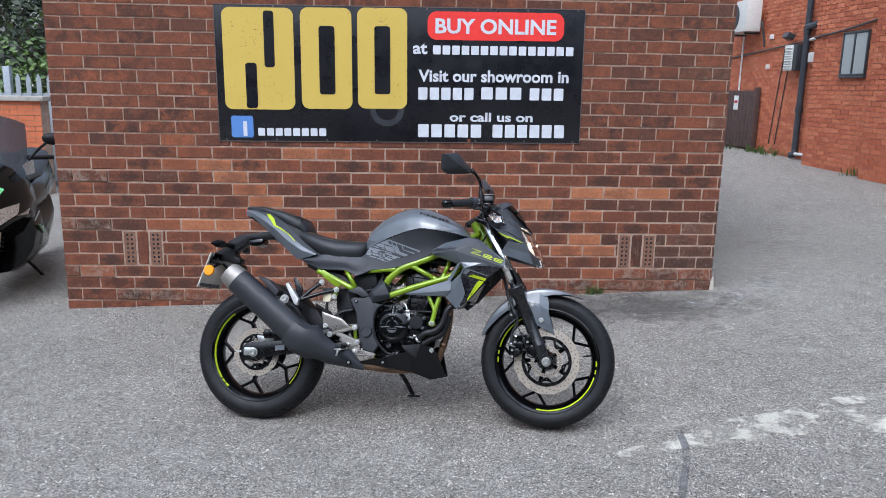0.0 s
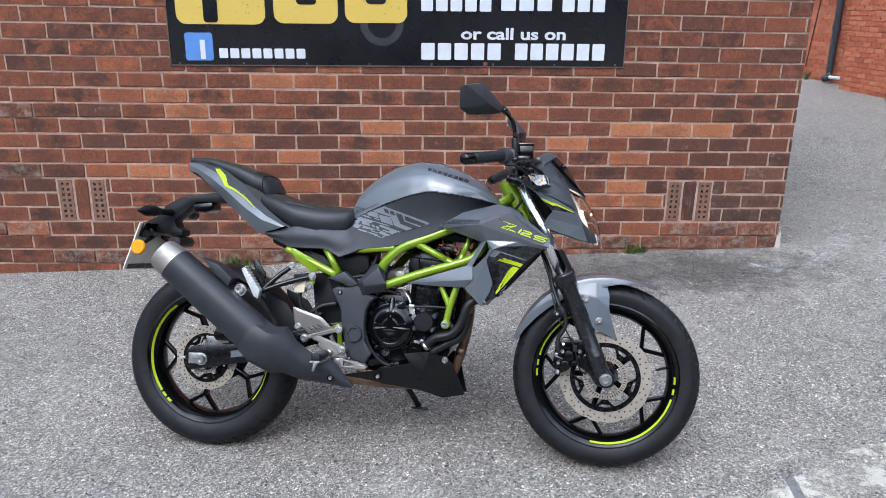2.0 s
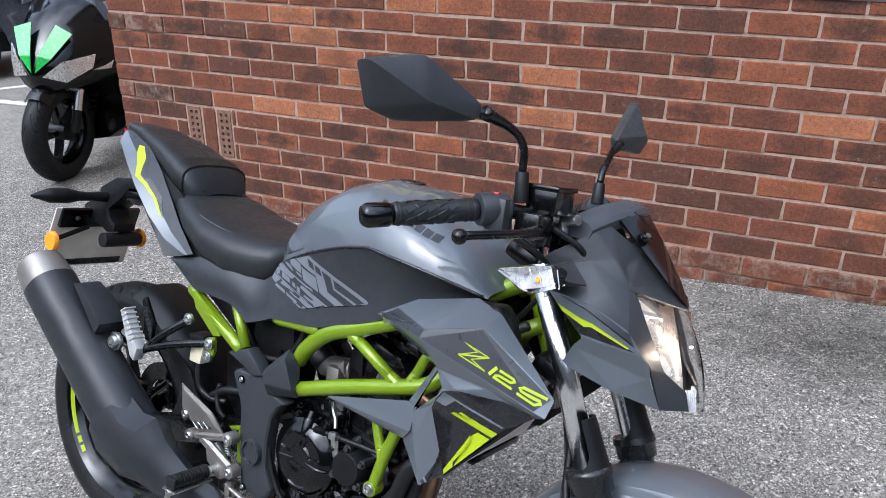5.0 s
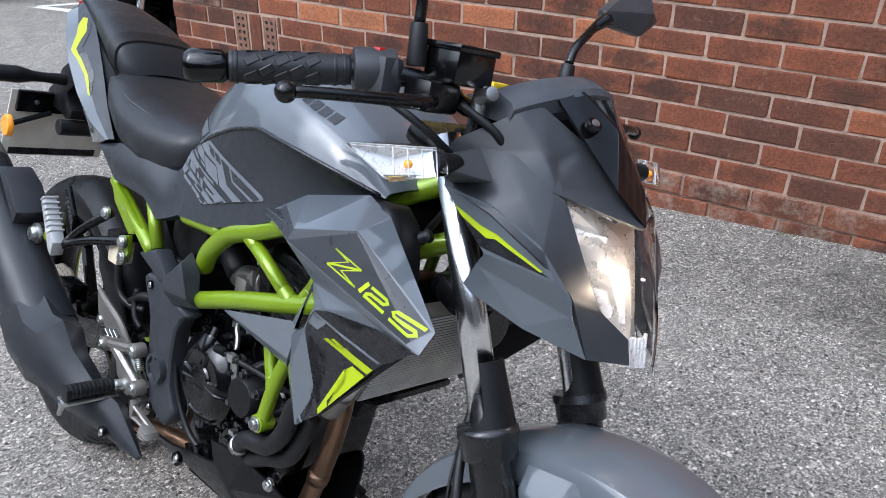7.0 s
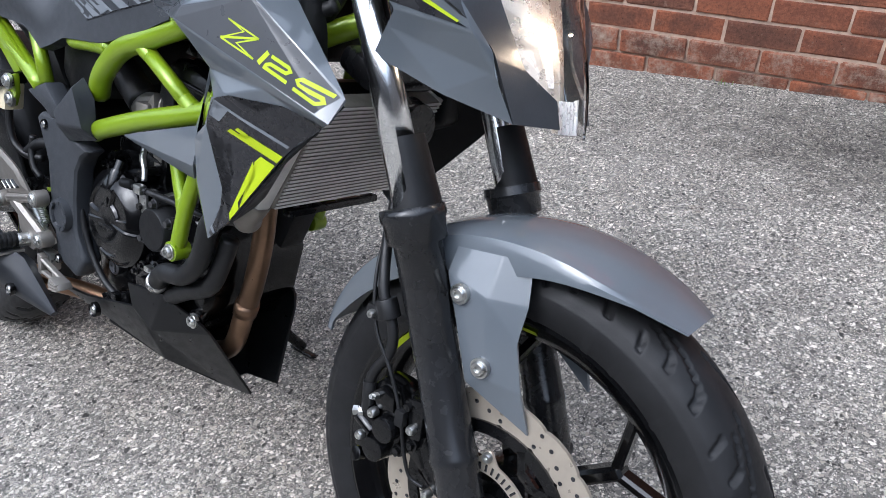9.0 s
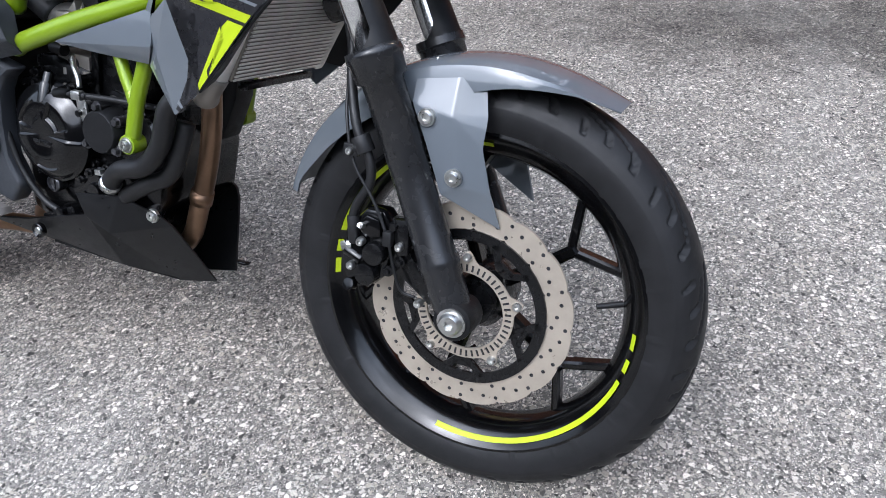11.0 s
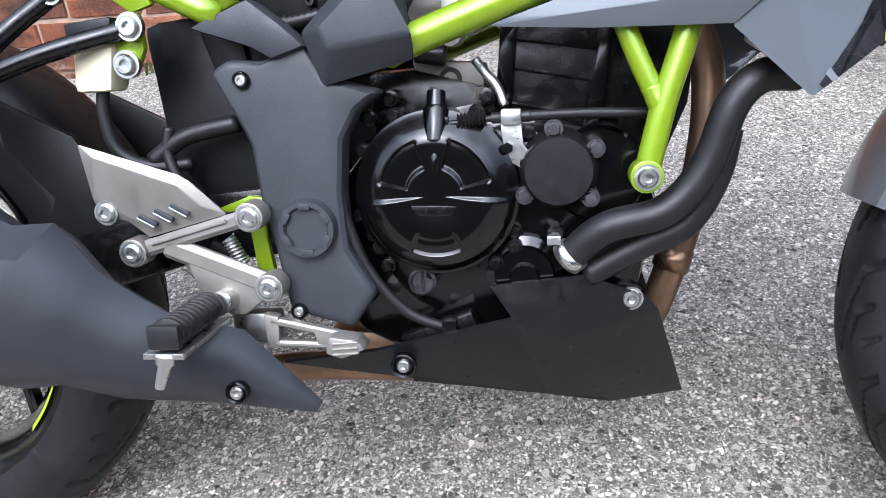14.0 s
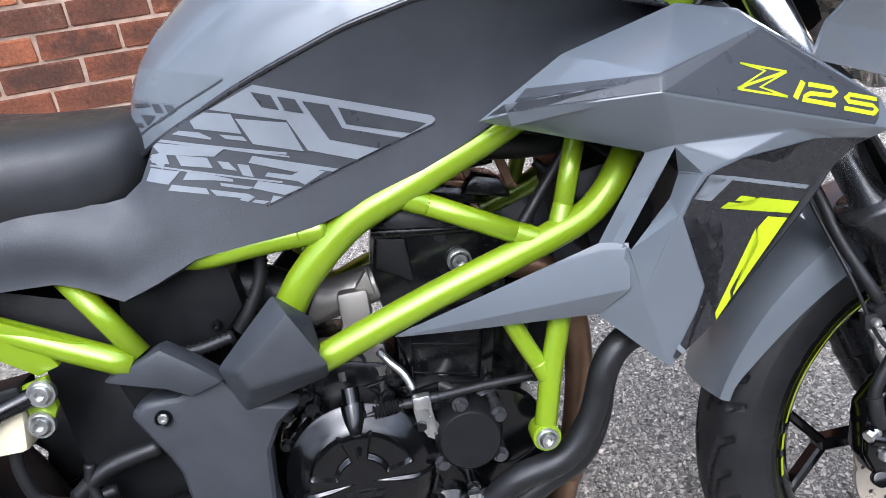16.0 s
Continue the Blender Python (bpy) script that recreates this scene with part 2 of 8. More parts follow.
M["alloy"] = plain("anodised_alloy", (0.255, 0.236, 0.212), 0.48, metal=0.75, vary=0.08, scale=25)
M["disc"] = plain("brake_disc_steel", (0.40, 0.35, 0.285), 0.36, metal=0.55, vary=0.10, scale=30)
M["cast_alloy"] = plain("pale_cast_alloy", (0.52, 0.515, 0.50), 0.36, metal=0.45, vary=0.10, scale=40)
M["dark_steel"] = plain("dark_steel", (0.10, 0.10, 0.105), 0.34, metal=0.9, vary=0.2, scale=60)
M["header"] = plain("heat_tinted_steel", (0.21, 0.130, 0.080), 0.36, metal=0.85, vary=0.35, scale=12)
M["seat"] = plain("black_seat_vinyl", (0.0175, 0.0182, 0.0198), 0.38, vary=0.12, bumps=0.35, bump_scale=700, spec=0.3)
M["rubber"] = plain("black_rubber", (0.0062, 0.0062, 0.0066), 0.48, vary=0.2, bumps=0.2, spec=0.35)
M["amber"] = plain("amber_lens", (0.85, 0.30, 0.01), 0.18, vary=0.12)
M["red_lens"] = plain("red_lens", (0.42, 0.02, 0.02), 0.15)
M["white_plate"] = plain("clouded_backing_plate", (0.70, 0.67, 0.58), 0.5, vary=0.08)
M["fluid"] = plain("cloudy_plastic", (0.58, 0.52, 0.36), 0.35, vary=0.1)
M["radiator"] = plain("radiator_fins", (0.74, 0.72, 0.67), 0.45, metal=0.25, vary=0.15)
M["radiator_core"] = plain("dusty_radiator_core", (0.25, 0.23, 0.20), 0.6, metal=0.2, vary=0.25, scale=40)
M["yellow_tag"] = plain("yellow_plastic", (0.80, 0.55, 0.02), 0.4)
M["reflector"] = plain("lamp_reflector", (0.70, 0.66, 0.60), 0.30, metal=0.75, vary=0.05)

g = Nodes("clear_lens")
g.set(colour=(0.97, 0.97, 0.97), rough=0.03, through=1.0, ior=1.22)
M["lens"] = g.mat
g = Nodes("window_glass")
g.set(colour=(0.34, 0.36, 0.35), rough=0.06, spec=0.8)
M["glass"] = g.mat
g = Nodes("smoked_screen")
g.set(colour=(0.004, 0.004, 0.0046), rough=0.07, spec=0.6)
M["smoke"] = g.mat
g = Nodes("lit_bulb")
g.set(colour=(1, 0.9, 0.75), glow=(1.0, 0.80, 0.55), power=30.0)
M["bulb"] = g.mat

g = Nodes("clear_indicator_lens")
g.set(colour=(0.99, 0.99, 0.99), rough=0.12, through=1.0, ior=1.10)
M["indicator_lens"] = g.mat
M["bright_housing"] = plain("bright_lamp_housing", (0.60, 0.60, 0.595), 0.30, metal=0.35, vary=0.04, scale=60)
M["fork_black"] = plain("fork_black_paint", (0.0125, 0.0127, 0.0135), 0.24, vary=0.2, scale=22, spec=0.42)
M["cowl"] = plain("matt_black_cowl_plastic", (0.030, 0.0315, 0.0345), 0.40, vary=0.12, bumps=0.15, bump_scale=1000, spec=0.4)
M["hood"] = plain("grey_black_rubber_hood", (0.046, 0.049, 0.055), 0.42, vary=0.12, bumps=0.2, bump_scale=900, spec=0.35)
M["pan"] = plain("satin_black_belly_pan", (0.0040, 0.0041, 0.0045), 0.36, vary=0.15, bumps=0.1, bump_scale=900, spec=0.32)
M["airbrick"] = plain("weathered_terracotta", (0.185, 0.094, 0.058), 0.9, vary=0.3, scale=60, bumps=0.4, bump_scale=300)

# ---------------------------------------------------------------- mesh tools
def link(name, bm, mat, parent=None, label="", smooth=None):
    """One bmesh as one mesh object. smooth: the angle in degrees under which edges are smoothed."""
    me = bpy.data.meshes.new(name)
    if smooth is not None:
        for f in bm.faces:
            f.smooth = True
        for e in bm.edges:
            if len(e.link_faces) == 2 and e.calc_face_angle(0.0) > radians(smooth):
                e.smooth = False
    bm.to_mesh(me)
    bm.free()
    for mm in (mat if isinstance(mat, (list, tuple)) else [mat]):
        me.materials.append(mm)
    ob = new(name, me)
    if parent:
        ob.parent = parent
    if label:
        tagged(ob, label)
    return ob


def part(name, bm, material, parent, label="", smooth=35):
    return link(name, bm, material, parent, label, smooth)


def thing(name, label, category, group="", kind="", at=None):
    ob = new(name)
    if at is not None:
        ob.matrix_world = at
    return tagged(ob, label, category, group, kind)


def bevelled(bm, width, segments=2, angle=30):
    edges = [e for e in bm.edges if len(e.link_faces) == 2 and e.calc_face_angle(0.0) > radians(angle)]
    bmesh.ops.bevel(bm, geom=edges, offset=width, segments=segments, affect="EDGES", profile=0.6)
    return bm


def box(size, at=(0, 0, 0), bevel=0.0, m=None, segments=2):
    bm = bmesh.new()
    bmesh.ops.create_cube(bm, size=1.0, matrix=(m or Matrix.Translation(at)) @ Matrix.Diagonal((*size, 1)))
    return bevelled(bm, bevel, segments) if bevel else bm


def rod(a, b, r0, r1=None, sides=24, bevel=0.0):
    """A round bar from a to b."""
    a, b = Vector(a), Vector(b)
    bm = bmesh.new()
    turn = (b - a).to_track_quat("Z", "Y").to_matrix().to_4x4()
    bmesh.ops.create_cone(bm, cap_ends=True, segments=sides, radius1=r0, radius2=r0 if r1 is None else r1, depth=(b - a).length,
                          matrix=Matrix.Translation((a + b) / 2) @ turn)
    return bevelled(bm, bevel, 2, 50) if bevel else bm


def ball(at, r, sides=20, scale=(1, 1, 1)):
    bm = bmesh.new()
    bmesh.ops.create_uvsphere(bm, u_segments=sides, v_segments=sides // 2, radius=r, matrix=Matrix.Translation(at) @ Matrix.Diagonal((*scale, 1)))
    return bm


def curve_points(points, steps=6):
    """A smooth line (Catmull-Rom) through the given points."""
    p = [Vector(q) for q in points]
    if len(p) < 3:
        return p
    p = [2 * p[0] - p[1]] + p + [2 * p[-1] - p[-2]]
    out = []
    for a, b, c, d in zip(p, p[1:], p[2:], p[3:]):
        for n in range(steps):
            t = n / steps
            out.append(0.5 * (2 * b + (c - a) * t + (2 * a - 5 * b + 4 * c - d) * t * t + (3 * b - a - 3 * c + d) * t**3))
    return out + [p[-2]]


def tube(points, r, sides=16, steps=6, wave=0.0, smooth=True):
    """A pipe along a smooth line; r is one radius or one for each point; wave: corrugation."""
    line = curve_points(points, steps) if smooth else [Vector(q) for q in points]
    n = len(line)
    bm = bmesh.new()
    rings, up = [], None
    for i, at in enumerate(line):
        way = (line[min(i + 1, n - 1)] - line[max(i - 1, 0)]).normalized()
        if up is None:
            up = way.orthogonal().normalized()
        up = (up - way * up.dot(way)).normalized()
        side = way.cross(up)
        if isinstance(r, (list, tuple)):
            f = i / (n - 1) * (len(r) - 1)
            k = min(int(f), len(r) - 2)
            rad = r[k] + (r[k + 1] - r[k]) * (f - k)
        else:
            rad = r
        rad *= 1 + wave * (1 if i % 2 else -1)
        rings.append([bm.verts.new(at + rad * (math.cos(a) * up + math.sin(a) * side)) for a in [2 * math.pi * j / sides for j in range(sides)]])
    for a, b in zip(rings, rings[1:]):
        for j in range(sides):
            bm.faces.new((a[j], a[(j + 1) % sides], b[(j + 1) % sides], b[j]))
    bm.faces.new(rings[0][::-1])
    bm.faces.new(rings[-1])
    return bm


def slab(outline, y0, y1, bevel=0.0, segments=2):
    """A flat outline of (x, z) given thickness from y0 to y1."""
    bm = bmesh.new()
    face = bm.faces.new([bm.verts.new((x, y0, z)) for x, z in outline])
    got = bmesh.ops.extrude_face_region(bm, geom=[face])
    for v in got["geom"]:
        if isinstance(v, bmesh.types.BMVert):
            v.co.y = y1
    bmesh.ops.recalc_face_normals(bm, faces=bm.faces)
    return bevelled(bm, bevel, segments) if bevel else bm


def shell(verts, faces, thick=0.004, bevel=0.002, inward=None):
    """Sheet panel from corner points and faces, with thickness and softened creases."""
    bm = bmesh.new()
    vs = [bm.verts.new(v) for v in verts]
    for f in faces:
        bm.faces.new([vs[i] for i in f])
    bmesh.ops.recalc_face_normals(bm, faces=bm.faces)
    if inward is not None:
        c = sum((f.calc_center_median() for f in bm.faces), Vector()) / len(bm.faces)
        if sum(f.normal.dot(f.calc_center_median() - Vector(inward)) for f in bm.faces) < 0:
            bmesh.ops.reverse_faces(bm, faces=bm.faces)
    if bevel:
        edges = [e for e in bm.edges if len(e.link_faces) == 2 and e.calc_face_angle(0.0) > radians(6)]
        bmesh.ops.bevel(bm, geom=edges, offset=bevel, segments=2, affect="EDGES", profile=0.6)
    if thick:
        bmesh.ops.solidify(bm, geom=bm.faces[:], thickness=thick)
    return bm


def loft(rows, caps=True, closed=False):
    """Skin over rows of points, each row the same length."""
    bm = bmesh.new()
    grid = [[bm.verts.new(p) for p in row] for row in rows]
    k = len(grid[0])
    for a, b in zip(grid, grid[1:]):
        for j in range(k if closed else k - 1):
            bm.faces.new((a[j], a[(j + 1) % k], b[(j + 1) % k], b[j]))
    if caps and closed:
        bm.faces.new(grid[0][::-1])
        bm.faces.new(grid[-1])
    bmesh.ops.remove_doubles(bm, verts=bm.verts, dist=1e-5)
    bmesh.ops.recalc_face_normals(bm, faces=bm.faces)
    return bm


def spin(profile, at, axis="y", sides=48, start=0.0, sweep=360.0):
    """A turned body: profile of (offset along the axis, radius)."""
    bm = bmesh.new()
    full = sweep >= 359.9
    count = sides if full else sides + 1
    rings = []
    for i in range(count):
        a = radians(start + sweep * i / sides)
        c, s = math.cos(a), math.sin(a)
        rings.append([bm.verts.new({"y": (at[0] + r * c, at[1] + o, at[2] + r * s), "x": (at[0] + o, at[1] + r * c, at[2] + r * s),
                                    "z": (at[0] + r * c, at[1] + r * s, at[2] + o)}[axis]) for o, r in profile])
    for i in range(count if full else count - 1):
        a, b = rings[i], rings[(i + 1) % count]
        for j in range(len(profile) - 1):
            bm.faces.new((a[j], a[j + 1], b[j + 1], b[j]))
    bmesh.ops.remove_doubles(bm, verts=bm.verts, dist=1e-6)
    bmesh.ops.recalc_face_normals(bm, faces=bm.faces)
    return bm


def join(*bms):
    """Several bmeshes as one."""
    out = bmesh.new()
    for b in bms:
        me = bpy.data.meshes.new("tmp")
        b.to_mesh(me)
        b.free()
        out.from_mesh(me)
        bpy.data.meshes.remove(me)
    return out


def moved(bm, m):
    bmesh.ops.transform(bm, matrix=m, verts=bm.verts)
    return bm


def flipped(bm):
    """The same body on the other side of the plane y = 0."""
    for v in bm.verts:
        v.co.y = -v.co.y
    bmesh.ops.reverse_faces(bm, faces=bm.faces)
    return bm


def lettering(text, size, bold=0.0):
    """Words as a flat mesh in the x-y plane."""
    cu = bpy.data.curves.new("words", "FONT")
    cu.body, cu.size, cu.offset, cu.resolution_u = text, size, bold, 3
    ob = bpy.data.objects.new("words", cu)
    scene.collection.objects.link(ob)
    me = bpy.data.meshes.new_from_object(ob.evaluated_get(bpy.context.evaluated_depsgraph_get()))
    bpy.data.objects.remove(ob)
    bpy.data.curves.remove(cu)
    bm = bmesh.new()
    bm.from_mesh(me)
    bpy.data.meshes.remove(me)
    return bm


def fitted(bm, x0, x1, z0, z1, y):
    """Flat lettering stood up into the given upright frame, facing -y."""
    xs, ys = [v.co.x for v in bm.verts], [v.co.y for v in bm.verts]
    a, b, c, d = min(xs), max(xs), min(ys), max(ys)
    for v in bm.verts:
        v.co = (x0 + (v.co.x - a) / (b - a) * (x1 - x0), y, z0 + (v.co.y - c) / (d - c) * (z1 - z0))
    return bm


def plate(outline, y):
    """A flat upright film of (x, z) corners, facing -y."""
    bm = bmesh.new()
    f = bm.faces.new([bm.verts.new((x, y, z)) for x, z in outline])
    if f.normal.length < 0.5:
        f.normal_update()
    if f.normal.y > 0:
        f.normal_flip()
    return bm


def rounded(x0, x1, z0, z1, r, n=6):
    pts = []
    for cx, cz, a0 in ((x1 - r, z1 - r, 0), (x0 + r, z1 - r, 90), (x0 + r, z0 + r, 180), (x1 - r, z0 + r, 270)):
        pts += [(cx + r * math.cos(radians(a0 + 90 * i / n)), cz + r * math.sin(radians(a0 + 90 * i / n))) for i in range(n + 1)]
    return pts

# ---------------------------------------------------------------- the place
def ground_z(x, y):
    """The yard climbs gently to the right, and has a shallow hollow by the back wheel."""
    far = max(0.0, y)
    z = 0.083 + 0.0345 * max(-8.0, min(9.0, x)) + 0.004 * max(-6.0, min(0.0, y)) + 0.002 * min(far, 12.0)
    z -= 0.030 * math.exp(-((x + 0.66) ** 2 + (y + 1.85) ** 2) / 0.9)
    return z - 0.008 * math.exp(-((x - 0.67) ** 2 + (y + 2.1) ** 2) / 0.8)


def make_ground():
    lines_x = [-600, -200, -60, -25] + [-14 + 0.7 * i for i in range(13)] + [-5 + 0.2 * i for i in range(51)] + [5.6 + 0.8 * i for i in range(12)] + [25, 60, 200, 600]
    lines_y = [-600, -200, -60, -25] + [-14 + 0.8 * i for i in range(11)] + [-5.2 + 0.2 * i for i in range(41)] + [3.6 + 0.8 * i for i in range(16)] + [25, 60, 200, 600]
    bm = bmesh.new()
    grid = [[bm.verts.new((x, y, ground_z(x, y))) for x in lines_x] for y in lines_y]
    for a, b in zip(grid, grid[1:]):
        for i in range(len(lines_x) - 1):
            bm.faces.new((a[i], a[i + 1], b[i + 1], b[i]))
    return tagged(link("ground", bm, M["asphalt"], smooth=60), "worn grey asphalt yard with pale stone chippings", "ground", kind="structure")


make_ground()

WALL_L, WALL_R, COURSE, BRICK, LINE = -2.29, 2.225, 0.0819, 0.2308, 0.559
JOINT = 0.0105


def make_wall():
    """The gable wall: a mortar body with each brick of the face laid on it."""
    bm = box((WALL_R - WALL_L - 0.012, 5.0, 3.9), ((WALL_L + WALL_R) / 2, 2.4985, 1.55))
    wall = tagged(link("wall_front", bm, M["mortar"]), "brown brick gable wall with pale mortar joints", "wall", kind="structure")
    rnd = random.Random(4)
    meshes = {}

    def brick_mesh(length, mat, shape=0):
        """One of a few uneven castings of a brick of this length."""
        key = (round(length, 3), mat.name, shape)
        if key not in meshes:
            b = box((length, 0.05, COURSE - JOINT), bevel=0.0050, segments=2)
            for v in b.verts:
                v.co += Vector((rnd.uniform(-0.0026, 0.0026), rnd.uniform(-0.0012, 0.0012), rnd.uniform(-0.0021, 0.0021)))
            me = bpy.data.meshes.new("brick")
            b.to_mesh(me)
            b.free()
            me.materials.append(mat)
            meshes[key] = me
        return meshes[key]

    rest, nearer = [], []
    # paler, underfired bricks: course and middle
    orange = {6: (-0.686, -0.450), 5: (-1.25,), 4: (-1.16,), 3: (-1.02, -0.10, 1.29, 1.60, 1.83), 2: (-0.87, 0.90), 1: (-0.56, -0.10, 1.26), 0: (-1.30, -1.09), -1: (1.20,), -2: (1.05, 1.30)}
    vents = [(-1.885, -1.625), (1.53, 1.79)]
    for k in range(-8, 34):
        z = LINE + (k + 0.5) * COURSE
        if z + COURSE / 2 < 0.05 * WALL_L + 0.02 or z > 3.45:
            continue
        x = WALL_L - (BRICK * 0.545 if k % 2 == 0 else 0.0)
        while x < WALL_R - 0.02:
            a, b = max(x, WALL_L), min(x + BRICK, WALL_R)
            x += BRICK
            pieces = [(a, b)]
            if -3 <= k <= -1:
                for v0, v1 in vents:
                    pieces = [(p, q) for lo, hi in pieces for p, q in ((lo, min(hi, v0)), (max(lo, v1), hi)) if q - p > 0.02]
            for p, q in pieces:
                (nearer if z < 1.22 else rest).append((p, q, z, k))
    # the courses by the bike are bricks of their own, those high up one body
    nearer.sort(key=lambda c: abs(c[0]) * 0.2 + abs(c[2] - 0.6))
    rest += nearer[296:]
    for p, q, z, k in nearer[:296]:
        length = q - p - JOINT
        foot = z - ground_z((p + q) / 2, 0) < 0.14 or (p < WALL_L + 0.14 and k % 4 == 0)
        pale = any(p < c < q for c in orange.get(k, ()))
        ob = new("brick", brick_mesh(length, M["brick_worn" if foot else "brick_orange" if pale else "brick_soot" if p + rnd.gauss(0, 0.20) > 1.45 + 0.22 * max(0, k + 1) else "brick"], rnd.randrange(9)))
        ob.parent = wall
        low = 0.006 if foot else 0.0
        ob.location = ((p + q) / 2, 0.019 + rnd.uniform(-0.0015, 0.002) - low, z + rnd.uniform(-0.0012, 0.0012))
        ob.rotation_euler = (rnd.uniform(-0.006, 0.006), rnd.uniform(-0.006, 0.006), rnd.uniform(-0.006, 0.006))
    for sooty in (False, True):
        bm = bmesh.new()
        pick = random.Random(9)
        for p, q, z, k in rest:
            if (p + pick.gauss(0, 0.12) > 2.12) == sooty:
                bmesh.ops.create_cube(bm, size=1.0, matrix=Matrix.Translation(((p + q) / 2, 0.019 + rnd.uniform(-0.0015, 0.002), z)) @ Matrix.Diagonal((q - p - JOINT, 0.05, COURSE - JOINT, 1)))
        for v in bm.verts:
            v.co += Vector((rnd.uniform(-0.0018, 0.0018), 0, rnd.uniform(-0.0015, 0.0015)))
        tagged(part("brick_courses", bm, M["brick_soot_far" if sooty else "brick_far"], wall, "upper courses of sooty brick" if sooty else "upper courses of brown brick", None), kind="stuff")
    # airbricks: two upright terracotta grilles with a soldier brick between
    for v0, v1 in vents:
        w = (v1 - v0) / 3
        for n in (0, 2):
            x0 = v0 + n * w + 0.006
            x1 = v0 + (n + 1) * w - 0.006
            z0, z1 = LINE - 3 * COURSE + 0.006, LINE - 0.010
            b = bmesh.new()
            cols, rows = 2, 7
            gx, gz = (x1 - x0) / (cols * 2 + 1), (z1 - z0) / (rows * 2 + 1)
            for i in range(cols * 2 + 1):
                for j in range(rows * 2 + 1):
                    hole = i % 2 == 1 and j % 2 == 1
                    if not hole:
                        bmesh.ops.create_cube(b, size=1.0, matrix=Matrix.Translation((x0 + (i + 0.5) * gx, 0.006, z0 + (j + 0.5) * gz)) @ Matrix.Diagonal((gx, 0.024, gz, 1)))
            # flat black sheet stands in for the shade inside the holes
            part("airbrick_void", box((x1 - x0 - 0.004, 0.002, z1 - z0 - 0.004), ((x0 + x1) / 2, -0.0028, (z0 + z1) / 2)), M["film_black"], wall, "flat black backing standing in for shade in the holes", None)
            part("airbrick", b, M["airbrick"], wall, "terracotta airbrick with square holes", None)
        ob = new("brick", brick_mesh(w - 0.016, M["brick"]))
        ob.parent, ob.location, ob.scale = wall, ((v0 + v1) / 2, 0.018, LINE - 1.5 * COURSE), (1, 1, 3.15)
    return wall


make_wall()
# a roof slab closes the building out of view
tagged(link("roof", box((5.1, 5.6, 0.2), (-0.03, 2.55, 3.6), 0.01), M["mortar"]), "flat roof edge over the brick gable", "roof", kind="structure")


def letters_of(bm):
    """The separate letters of a line of words, each a bmesh of its own."""
    left = set(bm.verts)
    groups = []
    while left:
        todo, got = [left.pop()], []
        while todo:
            v = todo.pop()
            got.append(v)
            for e in v.link_edges:
                w = e.other_vert(v)
                if w in left:
                    left.discard(w)
                    todo.append(w)
        xs = [v.co.x for v in got]
        groups.append([min(xs), max(xs), got])
    groups.sort(key=lambda g: g[0])
    merged = []
    for g in groups:
        if merged and g[0] < merged[-1][1] - 1e-4:
            merged[-1][1] = max(merged[-1][1], g[1])
            merged[-1][2] += g[2]
        else:
            merged.append(g)
    for _, _, got in merged:
        out = bmesh.new()
        at = {v: out.verts.new(v.co) for v in got}
        for f in bm.faces:
            if f.verts[0] in at:
                out.faces.new([at[v] for v in f.verts])
        yield out


